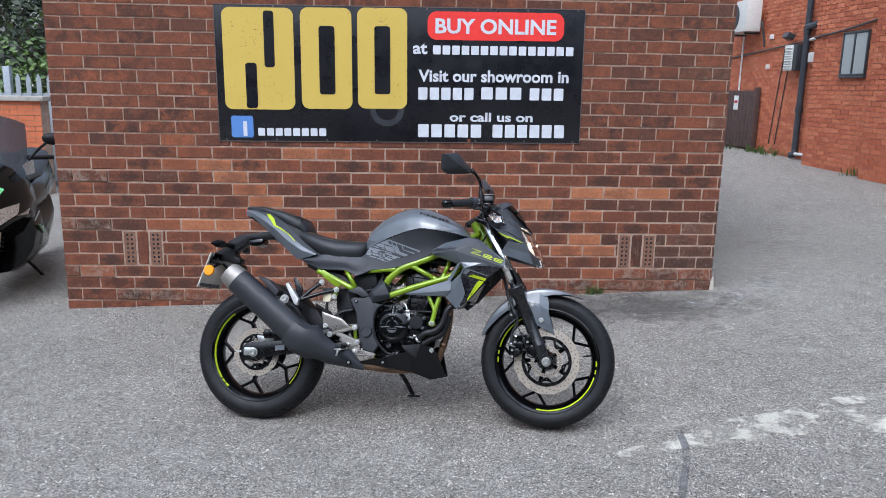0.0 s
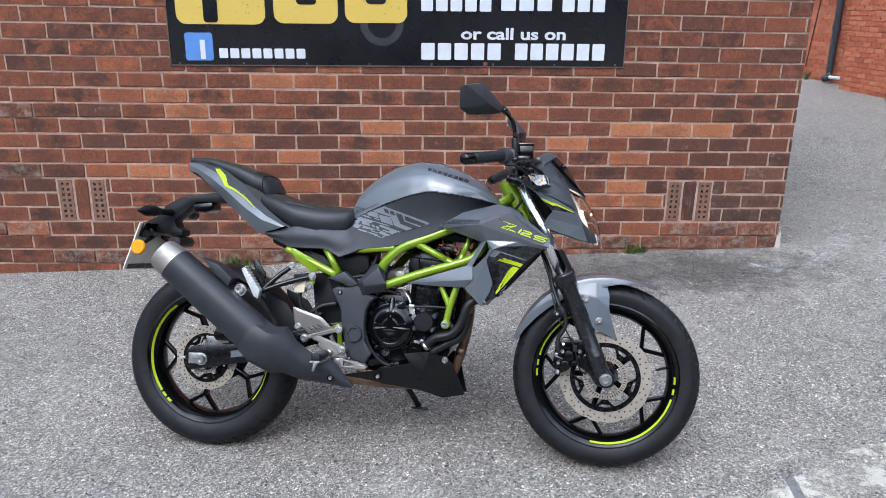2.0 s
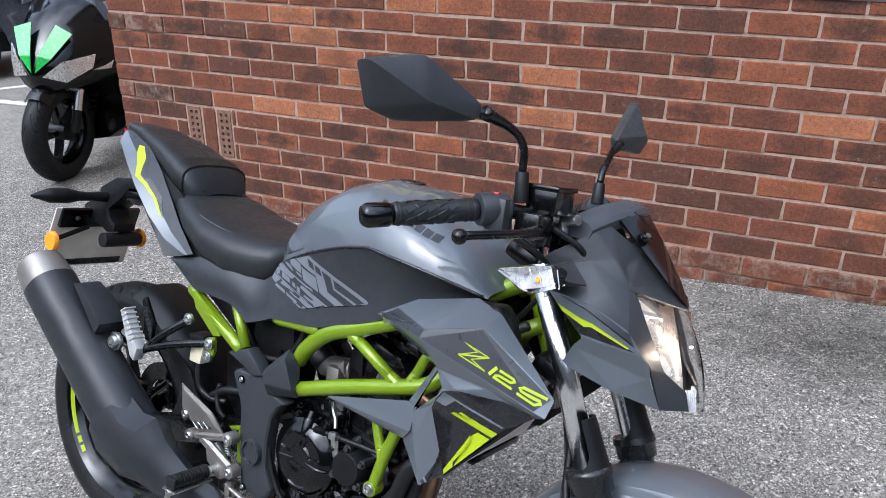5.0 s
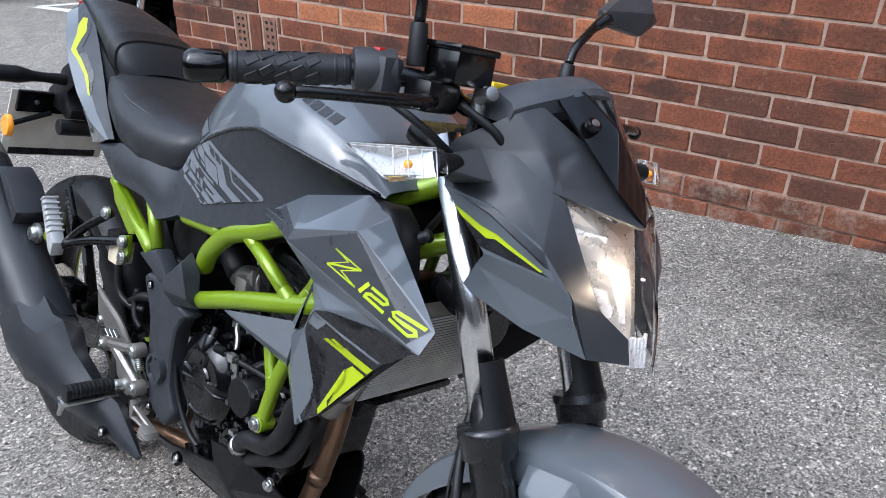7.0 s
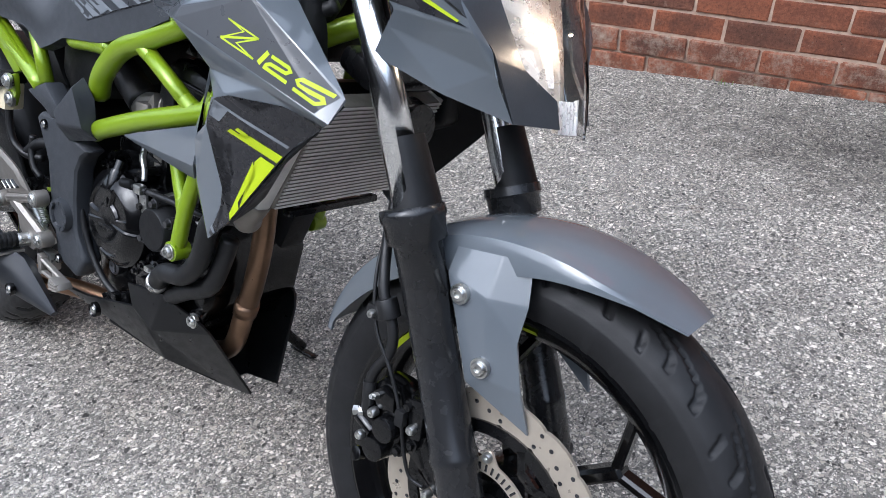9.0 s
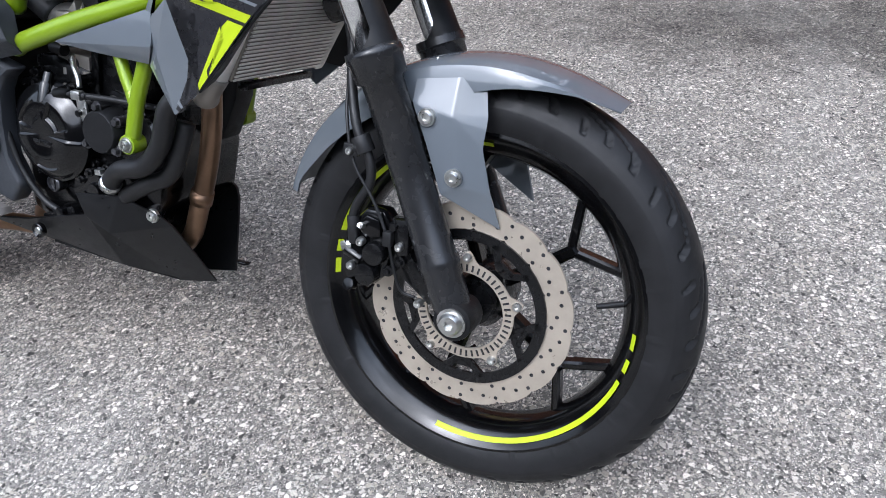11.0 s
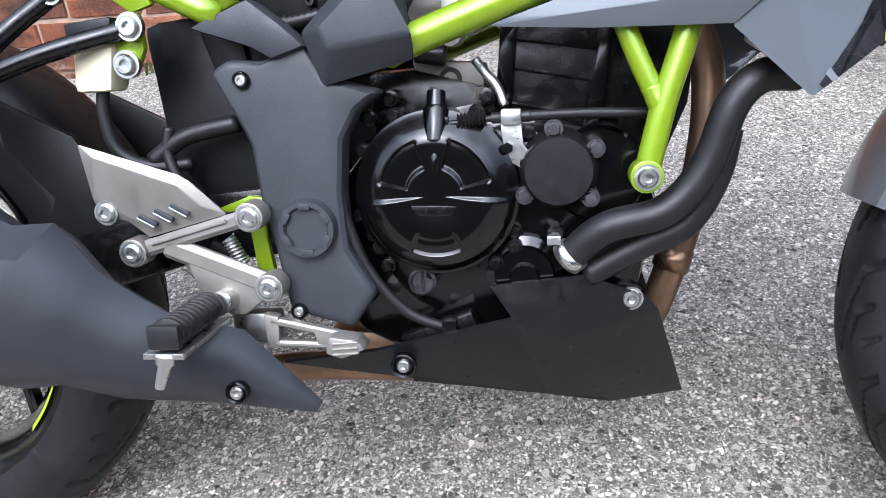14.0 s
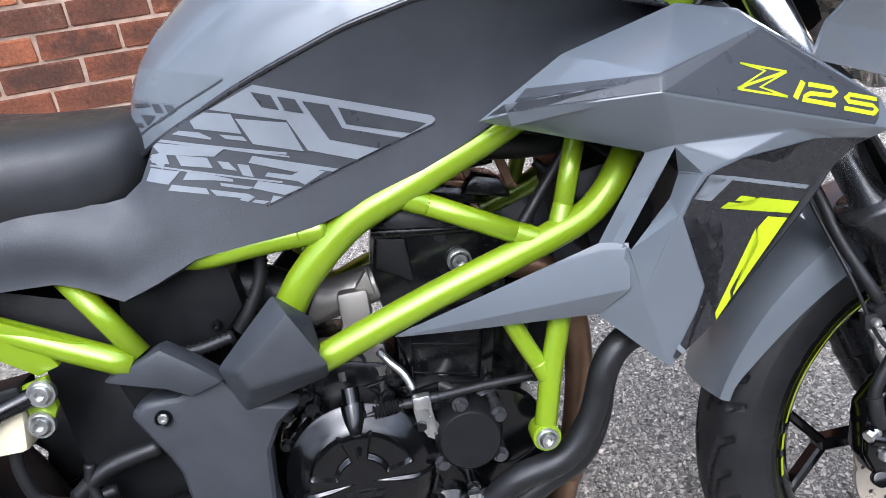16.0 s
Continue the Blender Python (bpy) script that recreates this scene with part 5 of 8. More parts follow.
tank_bm = tank_body()
tank = part("fuel_tank", tank_bm, M["grey"], bike, "glossy graphite grey fuel tank", 30)
both("tank_seam", lambda: tube([(x, -spline(TANK_WIDE, x) - 0.0025, spline(TANK_EDGE, x) + 0.001) for x in [0.505 + 0.035 * i for i in range(15)]], 0.0028, 8, 3), M["film_black"], "dark seam along the tank edge", 60, tank)
part("fuel_cap", join(spin([(0.0, 0.0), (0.0, 0.040), (-0.012, 0.044), (-0.02, 0.044)], (0, 0, 0), "z", 36), spin([(0.001, 0.0), (0.004, 0.010), (0.004, 0.024), (0.001, 0.026)], (0, 0, 0), "z", 24)), M["black_satin"], tank, "round black filler cap").matrix_local = Matrix.Translation((0.742, 0, 0.972)) @ Matrix.Rotation(radians(4), 4, "Y")

PANEL_TOP = ((0.225, 0.734), (0.33, 0.755), (0.42, 0.750), (0.495, 0.742), (0.516, 0.752), (0.526, 0.778), (0.540, 0.789), (0.625, 0.823), (0.710, 0.851), (0.780, 0.866), (0.857, 0.857), (0.930, 0.844), (1.00, 0.826))
PANEL_LOW = ((0.225, 0.727), (0.318, 0.687), (0.389, 0.686), (0.438, 0.684), (0.484, 0.658), (0.522, 0.671), (0.555, 0.685), (0.66, 0.694), (0.734, 0.715), (0.812, 0.747), (0.90, 0.790), (1.0, 0.815))
PANEL_Y = ((0.225, 0.112), (0.33, 0.124), (0.42, 0.122), (0.50, 0.108), (0.540, 0.107), (0.625, 0.134), (0.710, 0.152), (0.780, 0.161), (0.857, 0.161), (0.93, 0.149), (1.0, 0.122))
PANEL_YL = ((0.225, 0.112), (0.33, 0.128), (0.50, 0.130), (0.625, 0.134), (0.80, 0.132), (1.0, 0.110))


def side_panel():
    rows = []
    for i in range(46):
        x = 0.225 + 0.775 * i / 45
        zt, zl, y0, y1 = spline(PANEL_TOP, x), spline(PANEL_LOW, x), spline(PANEL_Y, x), spline(PANEL_YL, x)
        row = []
        for j in range(9):
            t = j / 8
            dent = -0.010 * math.sin(math.pi * t) * max(0.0, min(1.0, (x - 0.55) / 0.2)) + 0.007 * math.sin(math.pi * min(1, t * 1.2)) * max(0.0, min(1.0, (0.58 - x) / 0.1))
            row.append((x, -(y0 + (y1 - y0) * t + dent), zt + (zl - zt) * t))
        row.append((x, -(y1 - 0.018), zl - 0.004))
        rows.append(row)
    b = loft(rows, False)
    return b


both("side_panel", side_panel, M["panel_dark"], "dark grey textured side panel", 40)


def seat_rows(table, n, crown, sag=1.0):
    """table: x, half width, top z, edge z."""
    rows = []
    for i in range(n):
        x = table[0][0] + (table[-1][0] - table[0][0]) * i / (n - 1)
        w, zt, ze = [spline([(r[0], r[k]) for r in table], x) for k in (1, 2, 3)]
        row = []
        zc = ze + 0.42 * (zt - ze)
        for j in range(23):
            a = radians(-128 + 256 * j / 22)
            cs, sn = math.cos(a), math.sin(a)
            y = w * math.copysign(abs(sn) ** 0.72, sn)
            row.append((x, y, zc + (zt - zc) * cs ** (2.0 / crown) if cs > 0 else zc - (zc - ze) * abs(cs) * 1.7))
        rows.append(row)
    return loft(rows, False)


rider_seat = part("rider_seat", seat_rows(((0.180, 0.070, 0.862, 0.832), (0.200, 0.096, 0.874, 0.818), (0.250, 0.118, 0.866, 0.786), (0.320, 0.134, 0.842, 0.752), (0.400, 0.134, 0.829, 0.730), (0.465, 0.122, 0.824, 0.728), (0.500, 0.110, 0.822, 0.738), (0.518, 0.096, 0.818, 0.752), (0.532, 0.060, 0.806, 0.778)), 36, 2.9), M["seat"], bike, "black vinyl rider seat", 60)
hem = plain("seat_stitching", (0.06, 0.06, 0.062), 0.6)
for s in (-1, 1):
    part("stitching", tube([(0.245, s * 0.094, 0.850), (0.32, s * 0.110, 0.830), (0.42, s * 0.100, 0.813), (0.51, s * 0.070, 0.806)], 0.0011, 6), hem, rider_seat, "stitched seam")
PILLION = ((-0.100, 0.016, 0.982, 0.976), (-0.085, 0.036, 0.996, 0.976), (0.0, 0.060, 0.992, 0.958), (0.10, 0.078, 0.968, 0.912), (0.165, 0.086, 0.944, 0.872), (0.200, 0.085, 0.928, 0.858), (0.222, 0.074, 0.900, 0.844), (0.234, 0.050, 0.872, 0.844))
pillion = part("pillion_seat", seat_rows(PILLION, 40, 3.6), M["seat"], bike, "black vinyl pillion seat", 60)


def strap():
    """A flat passenger strap that follows the seat's section."""
    rows = []
    for j in range(25):
        a = radians(-108 + 216 * j / 24)
        row = []
        for x, grow in ((0.170, 0.000), (0.171, 0.0035), (0.200, 0.0035), (0.201, 0.000)):
            w, zt, ze = [spline([(r[0], r[k]) for r in PILLION], x) for k in (1, 2, 3)]
            zc = ze + 0.42 * (zt - ze)
            cs, sn = math.cos(a), math.sin(a)
            y = (w + grow) * math.copysign(abs(sn) ** 0.72, sn)
            row.append((x, y, zc + (zt + grow - zc) * cs ** (2.0 / 3.6) if cs > 0 else zc - (zc - ze) * abs(cs) * 1.7))
        rows.append(row)
    return loft(rows, True, True)


part("seat_strap", strap(), M["rubber"], pillion, "flat black passenger strap", 40)


def tail_side(piece="outer"):
    up = [(-0.092, -0.020, 0.985), (-0.028, -0.040, 0.982), (0.043, -0.064, 0.957), (0.123, -0.084, 0.905), (0.185, -0.098, 0.850), (0.238, -0.112, 0.806), (0.305, -0.126, 0.757)]
    mid = [(-0.094, -0.036, 0.970), (-0.040, -0.082, 0.952), (0.035, -0.112, 0.912), (0.100, -0.130, 0.866), (0.160, -0.136, 0.816), (0.222, -0.136, 0.774), (0.290, -0.134, 0.752)]
    low = [(-0.092, -0.034, 0.948), (-0.045, -0.066, 0.936), (0.030, -0.086, 0.879), (0.094, -0.100, 0.821), (0.150, -0.110, 0.776), (0.203, -0.118, 0.731), (0.262, -0.124, 0.744)]
    rows = [[p, Vector(p).lerp(Vector(m), 0.5) + Vector((0, -0.003, 0)), m, Vector(m).lerp(Vector(q), 0.5) + Vector((0, -0.001, 0)), q] for p, m, q in zip(up, mid, low)]
    b = loft({"outer": [r[1:] for r in rows], "inner": [r[:2] for r in rows], "whole": rows}[piece], False)
    bmesh.ops.solidify(b, geom=b.faces[:], thickness=0.003)
    return b


both("tail_inner", lambda: tail_side("inner"), M["panel_dark"], "dark grey inner tail panel", 28)
both("tail_panel", tail_side, M["grey"], "glossy graphite grey tail panel", 28)
tail_r = bpy.data.meshes.new("tail_form")
whole = tail_side("whole")
whole.to_mesh(tail_r)
whole.free()
for side_flip in (False, True):
    fx = flipped if side_flip else (lambda b: b)
    for name_film, outline, lift in (("lime_flat", ((0.026, 0.950), (0.041, 0.950), (0.070, 0.926), (0.091, 0.891), (0.117, 0.878), (0.157, 0.850), (0.194, 0.815), (0.187, 0.8175), (0.151, 0.8490), (0.113, 0.8735), (0.082, 0.8870), (0.060, 0.916)), 0.0018), ("film_black", ((0.041, 0.950), (0.054, 0.946), (0.080, 0.922), (0.099, 0.896), (0.124, 0.884), (0.164, 0.854), (0.196, 0.815), (0.157, 0.850), (0.117, 0.878), (0.091, 0.891), (0.070, 0.926)), 0.0012)):
        part("tail_stripe", fx(drape(list(outline), tail_r, lift, 10)), M[name_film], bike, "lime green tail stripe" if name_film == "lime_flat" else "black tail stripe")
part("tail_core", loft([[(x, -w, z0), (x, -w * 0.8, z1), (x, w * 0.8, z1), (x, w, z0)] for x, w, z0, z1 in ((-0.085, 0.032, 0.945, 0.978), (0.03, 0.080, 0.882, 0.955), (0.10, 0.098, 0.826, 0.915), (0.20, 0.112, 0.736, 0.870), (0.30, 0.120, 0.735, 0.800), (0.50, 0.085, 0.735, 0.770))], True, True), M["black_matt"], bike, "black tail inner body")
part("tail_lamp", shell([(-0.098, -0.036, 0.978), (-0.098, 0.036, 0.978), (-0.092, 0.036, 0.946), (-0.092, -0.036, 0.946)], [(0, 1, 2, 3)], 0.006, 0, (0, 0, 0.96)), M["red_lens"], bike, "red tail lamp")

# ---- plate holder
holder = part("plate_bracket", slab([(0.047, 0.835), (0.047, 0.872), (0.008, 0.874), (-0.098, 0.859), (-0.124, 0.857), (-0.184, 0.826), (-0.196, 0.800), (-0.254, 0.770), (-0.248, 0.735), (-0.172, 0.727), (-0.150, 0.716), (-0.118, 0.722), (-0.116, 0.742), (-0.140, 0.752), (-0.147, 0.775), (-0.106, 0.803), (-0.067, 0.838), (-0.012, 0.838)], -0.030, 0.030, 0.006), M["black_matt"], bike, "black plastic plate bracket")
part("plate_lamp", slab([(-0.077, 0.832), (-0.004, 0.838), (-0.004, 0.812), (-0.028, 0.802), (-0.068, 0.804)], -0.036, 0.036, 0.006), M["black_gloss"], holder, "small black plate lamp")
part("bracket_damper", rod((-0.131, -0.05, 0.700), (-0.131, 0.05, 0.700), 0.018, sides=22, bevel=0.003), M["rubber"], bike, "round black rubber stop")
for s in (-1, 1):
    part("rear_indicator", tube([(-0.160, s * 0.025, 0.803), (-0.163, s * 0.070, 0.803), (-0.166, s * 0.095, 0.803), (-0.170, s * 0.125, 0.803), (-0.174, s * 0.165, 0.802), (-0.180, s * 0.205, 0.800)], [0.014, 0.011, 0.012, 0.019, 0.018, 0.003], 12), M["black_matt"], bike, "black arrow-shaped rear indicator", 40)
PL = Matrix.Translation((-0.256, 0, 0.684)) @ Matrix.Rotation(radians(21), 4, "Y")
part("number_plate", box((0.004, 0.232, 0.172), bevel=0.001, m=PL), M["white_plate"], bike, "pale backing plate")
board = part("plate_board", box((0.012, 0.210, 0.052), bevel=0.003, m=PL @ Matrix.Translation((0.010, 0, 0.064))), M["black_gloss"], bike, "black board behind the plate")
for v in (-0.035, 0.035):
    part("bolt", ball(PL @ Vector((0.017, v - 0.03, 0.066)), 0.006, 12), M["dark_steel"], board)
part("plate_edge", box((0.0055, 0.200, 0.018), m=PL @ Matrix.Translation((0, 0, -0.074))), M["film_black"], bike, "black bar on the plate")
for s in (-1, 1):
    part("side_reflector", moved(spin([(-0.005, 0), (-0.005, 0.022), (0.0, 0.0255), (0.006, 0.0255)], (0, 0, 0), "y", 28), Matrix.Translation((-0.228, s * 0.122, 0.681)) @ Matrix.Rotation(0 if s < 0 else math.pi, 4, "Z")), M["amber"], bike, "round amber reflector")
    part("reflector_arm", rod((-0.226, s * 0.03, 0.716), (-0.228, s * 0.118, 0.684), 0.006), M["black_matt"], bike)

# ---- frame
def frame_tube(points, r=0.0135, name="frame_tube"):
    both(name, lambda: tube(points, r, 18), M["lime"], "lime green frame tube", 60)


frame_tube([(0.616, -0.112, 0.616), (0.642, -0.120, 0.650), (0.690, -0.122, 0.690), (0.749, -0.120, 0.714), (0.853, -0.108, 0.756), (0.950, -0.075, 0.810), (1.030, -0.025, 0.858)], 0.0152)
frame_tube([(0.618, -0.118, 0.561), (0.640, -0.125, 0.570), (0.747, -0.124, 0.607), (0.859, -0.120, 0.640), (0.912, -0.112, 0.660), (0.950, -0.098, 0.698), (0.985, -0.072, 0.745), (1.060, -0.025, 0.790)], 0.0140)
frame_tube([(0.728, -0.120, 0.7095), (0.858, -0.120, 0.640)], 0.0105)
frame_tube([(0.876, -0.117, 0.648), (0.912, -0.100, 0.745)], 0.0095)
def weld(a, b, r):
    """A raised weld bead where one tube meets another."""
    a, b = Vector(a), Vector(b)
    way = (b - a).normalized()
    both("weld", lambda: tube([a - way * 0.014, a - way * 0.002, a + way * 0.004, a + way * 0.010], [r * 1.14, r * 1.10, r * 1.04, r * 1.005], 16, 3), M["lime"], "", 60)


for p0, p1, rr in (((0.751, -0.120, 0.697), (0.858, -0.120, 0.640), 0.0105), ((0.843, -0.120, 0.648), (0.735, -0.120, 0.706), 0.0105), ((0.880, -0.116, 0.660), (0.912, -0.100, 0.745), 0.0095), ((0.652, -0.121, 0.688), (0.610, -0.120, 0.686), 0.0115), ((0.842, -0.124, 0.515), (0.830, -0.122, 0.540), 0.0090)):
    weld(p0, p1, rr)
frame_tube([(0.528, -0.098, 0.682), (0.560, -0.116, 0.682), (0.610, -0.120, 0.686), (0.668, -0.121, 0.688)], 0.0115)
frame_tube([(0.430, -0.112, 0.690), (0.482, -0.120, 0.605)], 0.0105)
frame_tube([(0.300, -0.112, 0.682), (0.375, -0.118, 0.647), (0.475, -0.124, 0.598)], 0.0125)
frame_tube([(0.812, -0.118, 0.585), (0.830, -0.122, 0.540), (0.846, -0.124, 0.508)], 0.0090)
frame_tube([(0.876, -0.118, 0.605), (0.862, -0.122, 0.555), (0.848, -0.125, 0.510), (0.835, -0.126, 0.455)], 0.0108)
both("gusset", lambda: slab([(0.318, 0.682), (0.334, 0.650), (0.395, 0.606), (0.415, 0.612), (0.405, 0.630), (0.440, 0.628), (0.330, 0.684)], -0.130, -0.122, 0.002), M["lime"], "lime green frame gusset")
part("frame_lug", slab([(0.378, 0.600), (0.402, 0.606), (0.404, 0.575), (0.392, 0.552), (0.378, 0.556)], -0.132, -0.124, 0.002), M["lime"], bike)
both("frame_foot", lambda: rod((0.834, -0.112, 0.451), (0.834, -0.137, 0.451), 0.0140, sides=24, bevel=0.002), M["lime"], "lime green engine mount")
bolt((0.834, -0.137, 0.451), 0.0085, washer=True, proud=0.008)
part("pivot_plate", join(slab([(0.474, 0.440), (0.492, 0.437), (0.490, 0.400), (0.494, 0.366), (0.478, 0.362), (0.474, 0.405)], -0.110, -0.100, 0.002), slab([(0.445, 0.428), (0.479, 0.440), (0.481, 0.431), (0.454, 0.423)], -0.110, -0.100, 0.002)), M["lime"], bike)
part("pivot_lug", slab([(0.545, 0.330), (0.600, 0.335), (0.590, 0.290), (0.55, 0.285)], -0.03, 0.06, 0.004), M["lime"], bike)


def frame_cover():
    o = [(0.505, 0.560), (0.548, 0.574), (0.566, 0.542), (0.612, 0.530), (0.589, 0.514), (0.575, 0.490), (0.570, 0.443), (0.572, 0.392), (0.596, 0.349), (0.571, 0.315), (0.512, 0.332), (0.503, 0.394), (0.494, 0.436), (0.490, 0.486), (0.484, 0.501), (0.458, 0.552), (0.476, 0.563)]
    return slab(o, -0.128, -0.095, 0.009, 3)


both("frame_cover", frame_cover, M["panel_dark"], "dark grey plastic frame cover")
both("cover_wing", lambda: slab([(0.446, 0.590), (0.503, 0.612), (0.530, 0.590), (0.552, 0.570), (0.520, 0.560), (0.500, 0.572)], -0.136, -0.105, 0.006, 2), M["panel_dark"], "dark grey cover wing")


def cover_boss():
    v = [(0.547, -0.131, 0.581), (0.578, -0.131, 0.611), (0.609, -0.131, 0.640), (0.638, -0.131, 0.613), (0.644, -0.131, 0.555), (0.563, -0.131, 0.536), (0.569, -0.156, 0.583), (0.622, -0.156, 0.628), (0.648, -0.156, 0.575), (0.576, -0.156, 0.566)]
    return shell(v, [(0, 1, 6), (1, 2, 7, 6), (2, 3, 4, 8, 7), (4, 5, 9, 8), (5, 0, 6, 9), (6, 7, 8, 9)], 0.003, 0.004, (0.6, 0, 0.57))


both("cover_boss", cover_boss, M["panel_dark"], "faceted dark grey cover boss")
for cap_part in both("pivot_cap", lambda: spin([(-0.006, 0.0), (-0.006, 0.019), (-0.010, 0.021), (-0.010, 0.0255), (0.006, 0.028)], (0.538, -0.128, 0.412), "y", 36), M["panel_dark"], "round pivot cap"):
    turn = (lambda b: b) if cap_part.data.vertices[0].co.y < 0 else flipped
    for k in range(6):
        a = radians(60 * k + 30)
        part("notch_tab", turn(box((0.011, 0.005, 0.006), m=Matrix.Translation((0.538 + 0.021 * math.cos(a), -0.1365, 0.412 + 0.021 * math.sin(a))) @ Matrix.Rotation(-a + math.pi / 2, 4, "Y"), bevel=0.001)), M["panel_dark"], cap_part)
for at in ((0.489, -0.1285, 0.5445), (0.522, -0.1285, 0.333)):
    cup_bolt(at, 0.0052, 0.0078, 0.003)

# ---- engine
part("crankcase", join(slab([(0.560, 0.300), (0.600, 0.280), (0.790, 0.300), (0.835, 0.340), (0.850, 0.420), (0.830, 0.480), (0.740, 0.500), (0.600, 0.500), (0.560, 0.450)], -0.085, 0.095, 0.014, 2),
                       slab([(0.600, 0.500), (0.690, 0.515), (0.700, 0.480), (0.600, 0.470)], -0.070, 0.08, 0.006)), M["black_gloss"], bike, "gloss black engine case")


def step(x, a, b):
    t = max(0.0, min(1.0, (x - a) / (b - a)))
    return t * t * (3 - 2 * t)


def clutch_face():
    """A domed round cover with sunk sectors above and a sunk arc below."""
    def height(r, a):
        h = 0.0165 * (1 - step(r, 0.044, 0.0800) ** 1.2) + 0.011
        for lo, hi in ((12, 74), (106, 168)):
            sector = step(a, lo, lo + 4) * (1 - step(a, hi - 4, hi))
            h -= 0.0042 * sector * step(r, 0.0245, 0.0275) * (1 - step(r, 0.0490, 0.0525))
        low = step(a, 242, 247) * (1 - step(a, 293, 298))
        h -= 0.0034 * low * step(r, 0.037, 0.040) * (1 - step(r, 0.0520, 0.0555))
        # the lower half stands a little proud, with a lip along its upper edge
        lower = step(a, 183, 187) * (1 - step(a, 353, 357))
        return h + 0.0026 * lower * step(r, 0.006, 0.036) * (1 - step(r, 0.066, 0.0715))

    bm = bmesh.new()
    n = 180
    radii = [0.001 + 0.0725 * i / 48 for i in range(49)] + [0.0742, 0.0746]
    rings = [[bm.verts.new((0.653 + r * math.cos(radians(360 * k / n)), -0.095 - height(r, 360 * k / n), 0.437 + r * math.sin(radians(360 * k / n)))) for k in range(n)] for r in radii]
    rings.append([bm.verts.new((v.co.x, -0.065, v.co.z)) for v in rings[-1]])
    for a, b in zip(rings, rings[1:]):
        for k in range(n):
            bm.faces.new((a[k], a[(k + 1) % n], b[(k + 1) % n], b[k]))
    bm.faces.new(rings[0][::-1])
    bmesh.ops.recalc_face_normals(bm, faces=bm.faces)
    return bm


cover = part("clutch_cover", clutch_face(), M["black_gloss"], bike, "gloss black round clutch cover", 50)
part("cover_spout", join(tube([(0.656, -0.100, 0.526), (0.656, -0.106, 0.511)], [0.0085, 0.0085], 20, smooth=False), tube([(0.656, -0.105, 0.513), (0.656, -0.106, 0.510), (0.655, -0.1135, 0.484), (0.655, -0.114, 0.482)], [0.0105, 0.0118, 0.0105, 0.0085], 24, smooth=False), tube([(0.655, -0.112, 0.484), (0.655, -0.1195, 0.468), (0.6545, -0.1215, 0.458)], [0.0066, 0.0052, 0.0022], 16, smooth=False)), M["black_gloss"], cover, smooth=35)
# the raised maker's name is a plain bar
part("cover_script", box((0.074, 0.002, 0.009), bevel=0.0008, m=Matrix.Translation((0.648, -0.1230, 0.424)) @ Matrix.Rotation(radians(2), 4, "Y")), M["black_satin"], cover)
for a in (25, 62, 118, 150, 196, 222, 262, 300, 330):
    rr = 0.0795
    at = (0.653 + rr * math.cos(radians(a)), -0.098, 0.437 + rr * math.sin(radians(a)))
    part("case_bolt", join(rod((at[0], -0.070, at[2]), (at[0], -0.094, at[2]), 0.0072, sides=16), rod((at[0], -0.094, at[2]), (at[0], -0.099, at[2]), 0.0048, 0.0044, 6)), M["black_satin"], bike)
cap = part("pump_cover", spin([(0.040, 0.036), (-0.006, 0.035), (-0.010, 0.0325), (-0.019, 0.0312), (-0.0215, 0.029), (-0.0225, 0.0)], (0.762, -0.098, 0.455), "y", 56), M["black_matt"], bike, "matt black round filter cover")
for a in (96, 30, 215, 318):
    x, z = 0.762 + 0.0365 * math.cos(radians(a)), 0.455 + 0.0365 * math.sin(radians(a))
    part("case_bolt", join(rod((x, -0.08, z), (x, -0.113, z), 0.0082, sides=16), rod((x, -0.113, z), (x, -0.119, z), 0.0058, 0.0052, 6)), M["dark_steel"], bike)
part("side_cover", spin([(0.04, 0.045), (-0.002, 0.044), (-0.006, 0.040), (-0.006, 0.0)], (0.797, -0.082, 0.447), "y", 40), M["black_gloss"], bike)
part("water_pump", spin([(0.03, 0.038), (-0.006, 0.036), (-0.010, 0.028), (-0.016, 0.026), (-0.016, 0.014), (-0.022, 0.012), (-0.022, 0)], (0.730, -0.090, 0.358), "y", 40), M["black_gloss"], bike, "gloss black water pump")
for x, z in ((0.722, 0.386), (0.758, 0.398), (0.705, 0.372)):
    part("case_bolt", join(rod((x, -0.08, z), (x, -0.108, z), 0.0068, sides=14), rod((x, -0.108, z), (x, -0.113, z), 0.0045, 0.004, 6)), M["black_satin"], bike)
part("oil_cap", spin([(0.02, 0.014), (-0.008, 0.0135), (-0.010, 0.011), (-0.006, 0.0095), (-0.006, 0.0)], (0.634, -0.092, 0.352), "y", 28), M["dark_steel"], bike, "slotted steel inspection plug")
part("cap_slot", box((0.003, 0.002, 0.020), (0.634, -0.0985, 0.352)), M["film_black"], bike)
cylinder = part("cylinder", join(slab([(0.705, 0.480), (0.792, 0.478), (0.818, 0.580), (0.712, 0.590)], -0.062, 0.062, 0.005), slab([(0.785, 0.470), (0.842, 0.455), (0.856, 0.545), (0.815, 0.600)], -0.020, 0.062, 0.008)), M["black_satin"], bike, "black liquid-cooled cylinder")
for outline in (((0.713, 0.590), (0.727, 0.590), (0.719, 0.500), (0.704, 0.500)), ((0.804, 0.585), (0.818, 0.583), (0.796, 0.478), (0.781, 0.478))):
    part("stud_boss", slab(list(outline), -0.070, -0.060, 0.003), M["black_gloss"], cylinder)
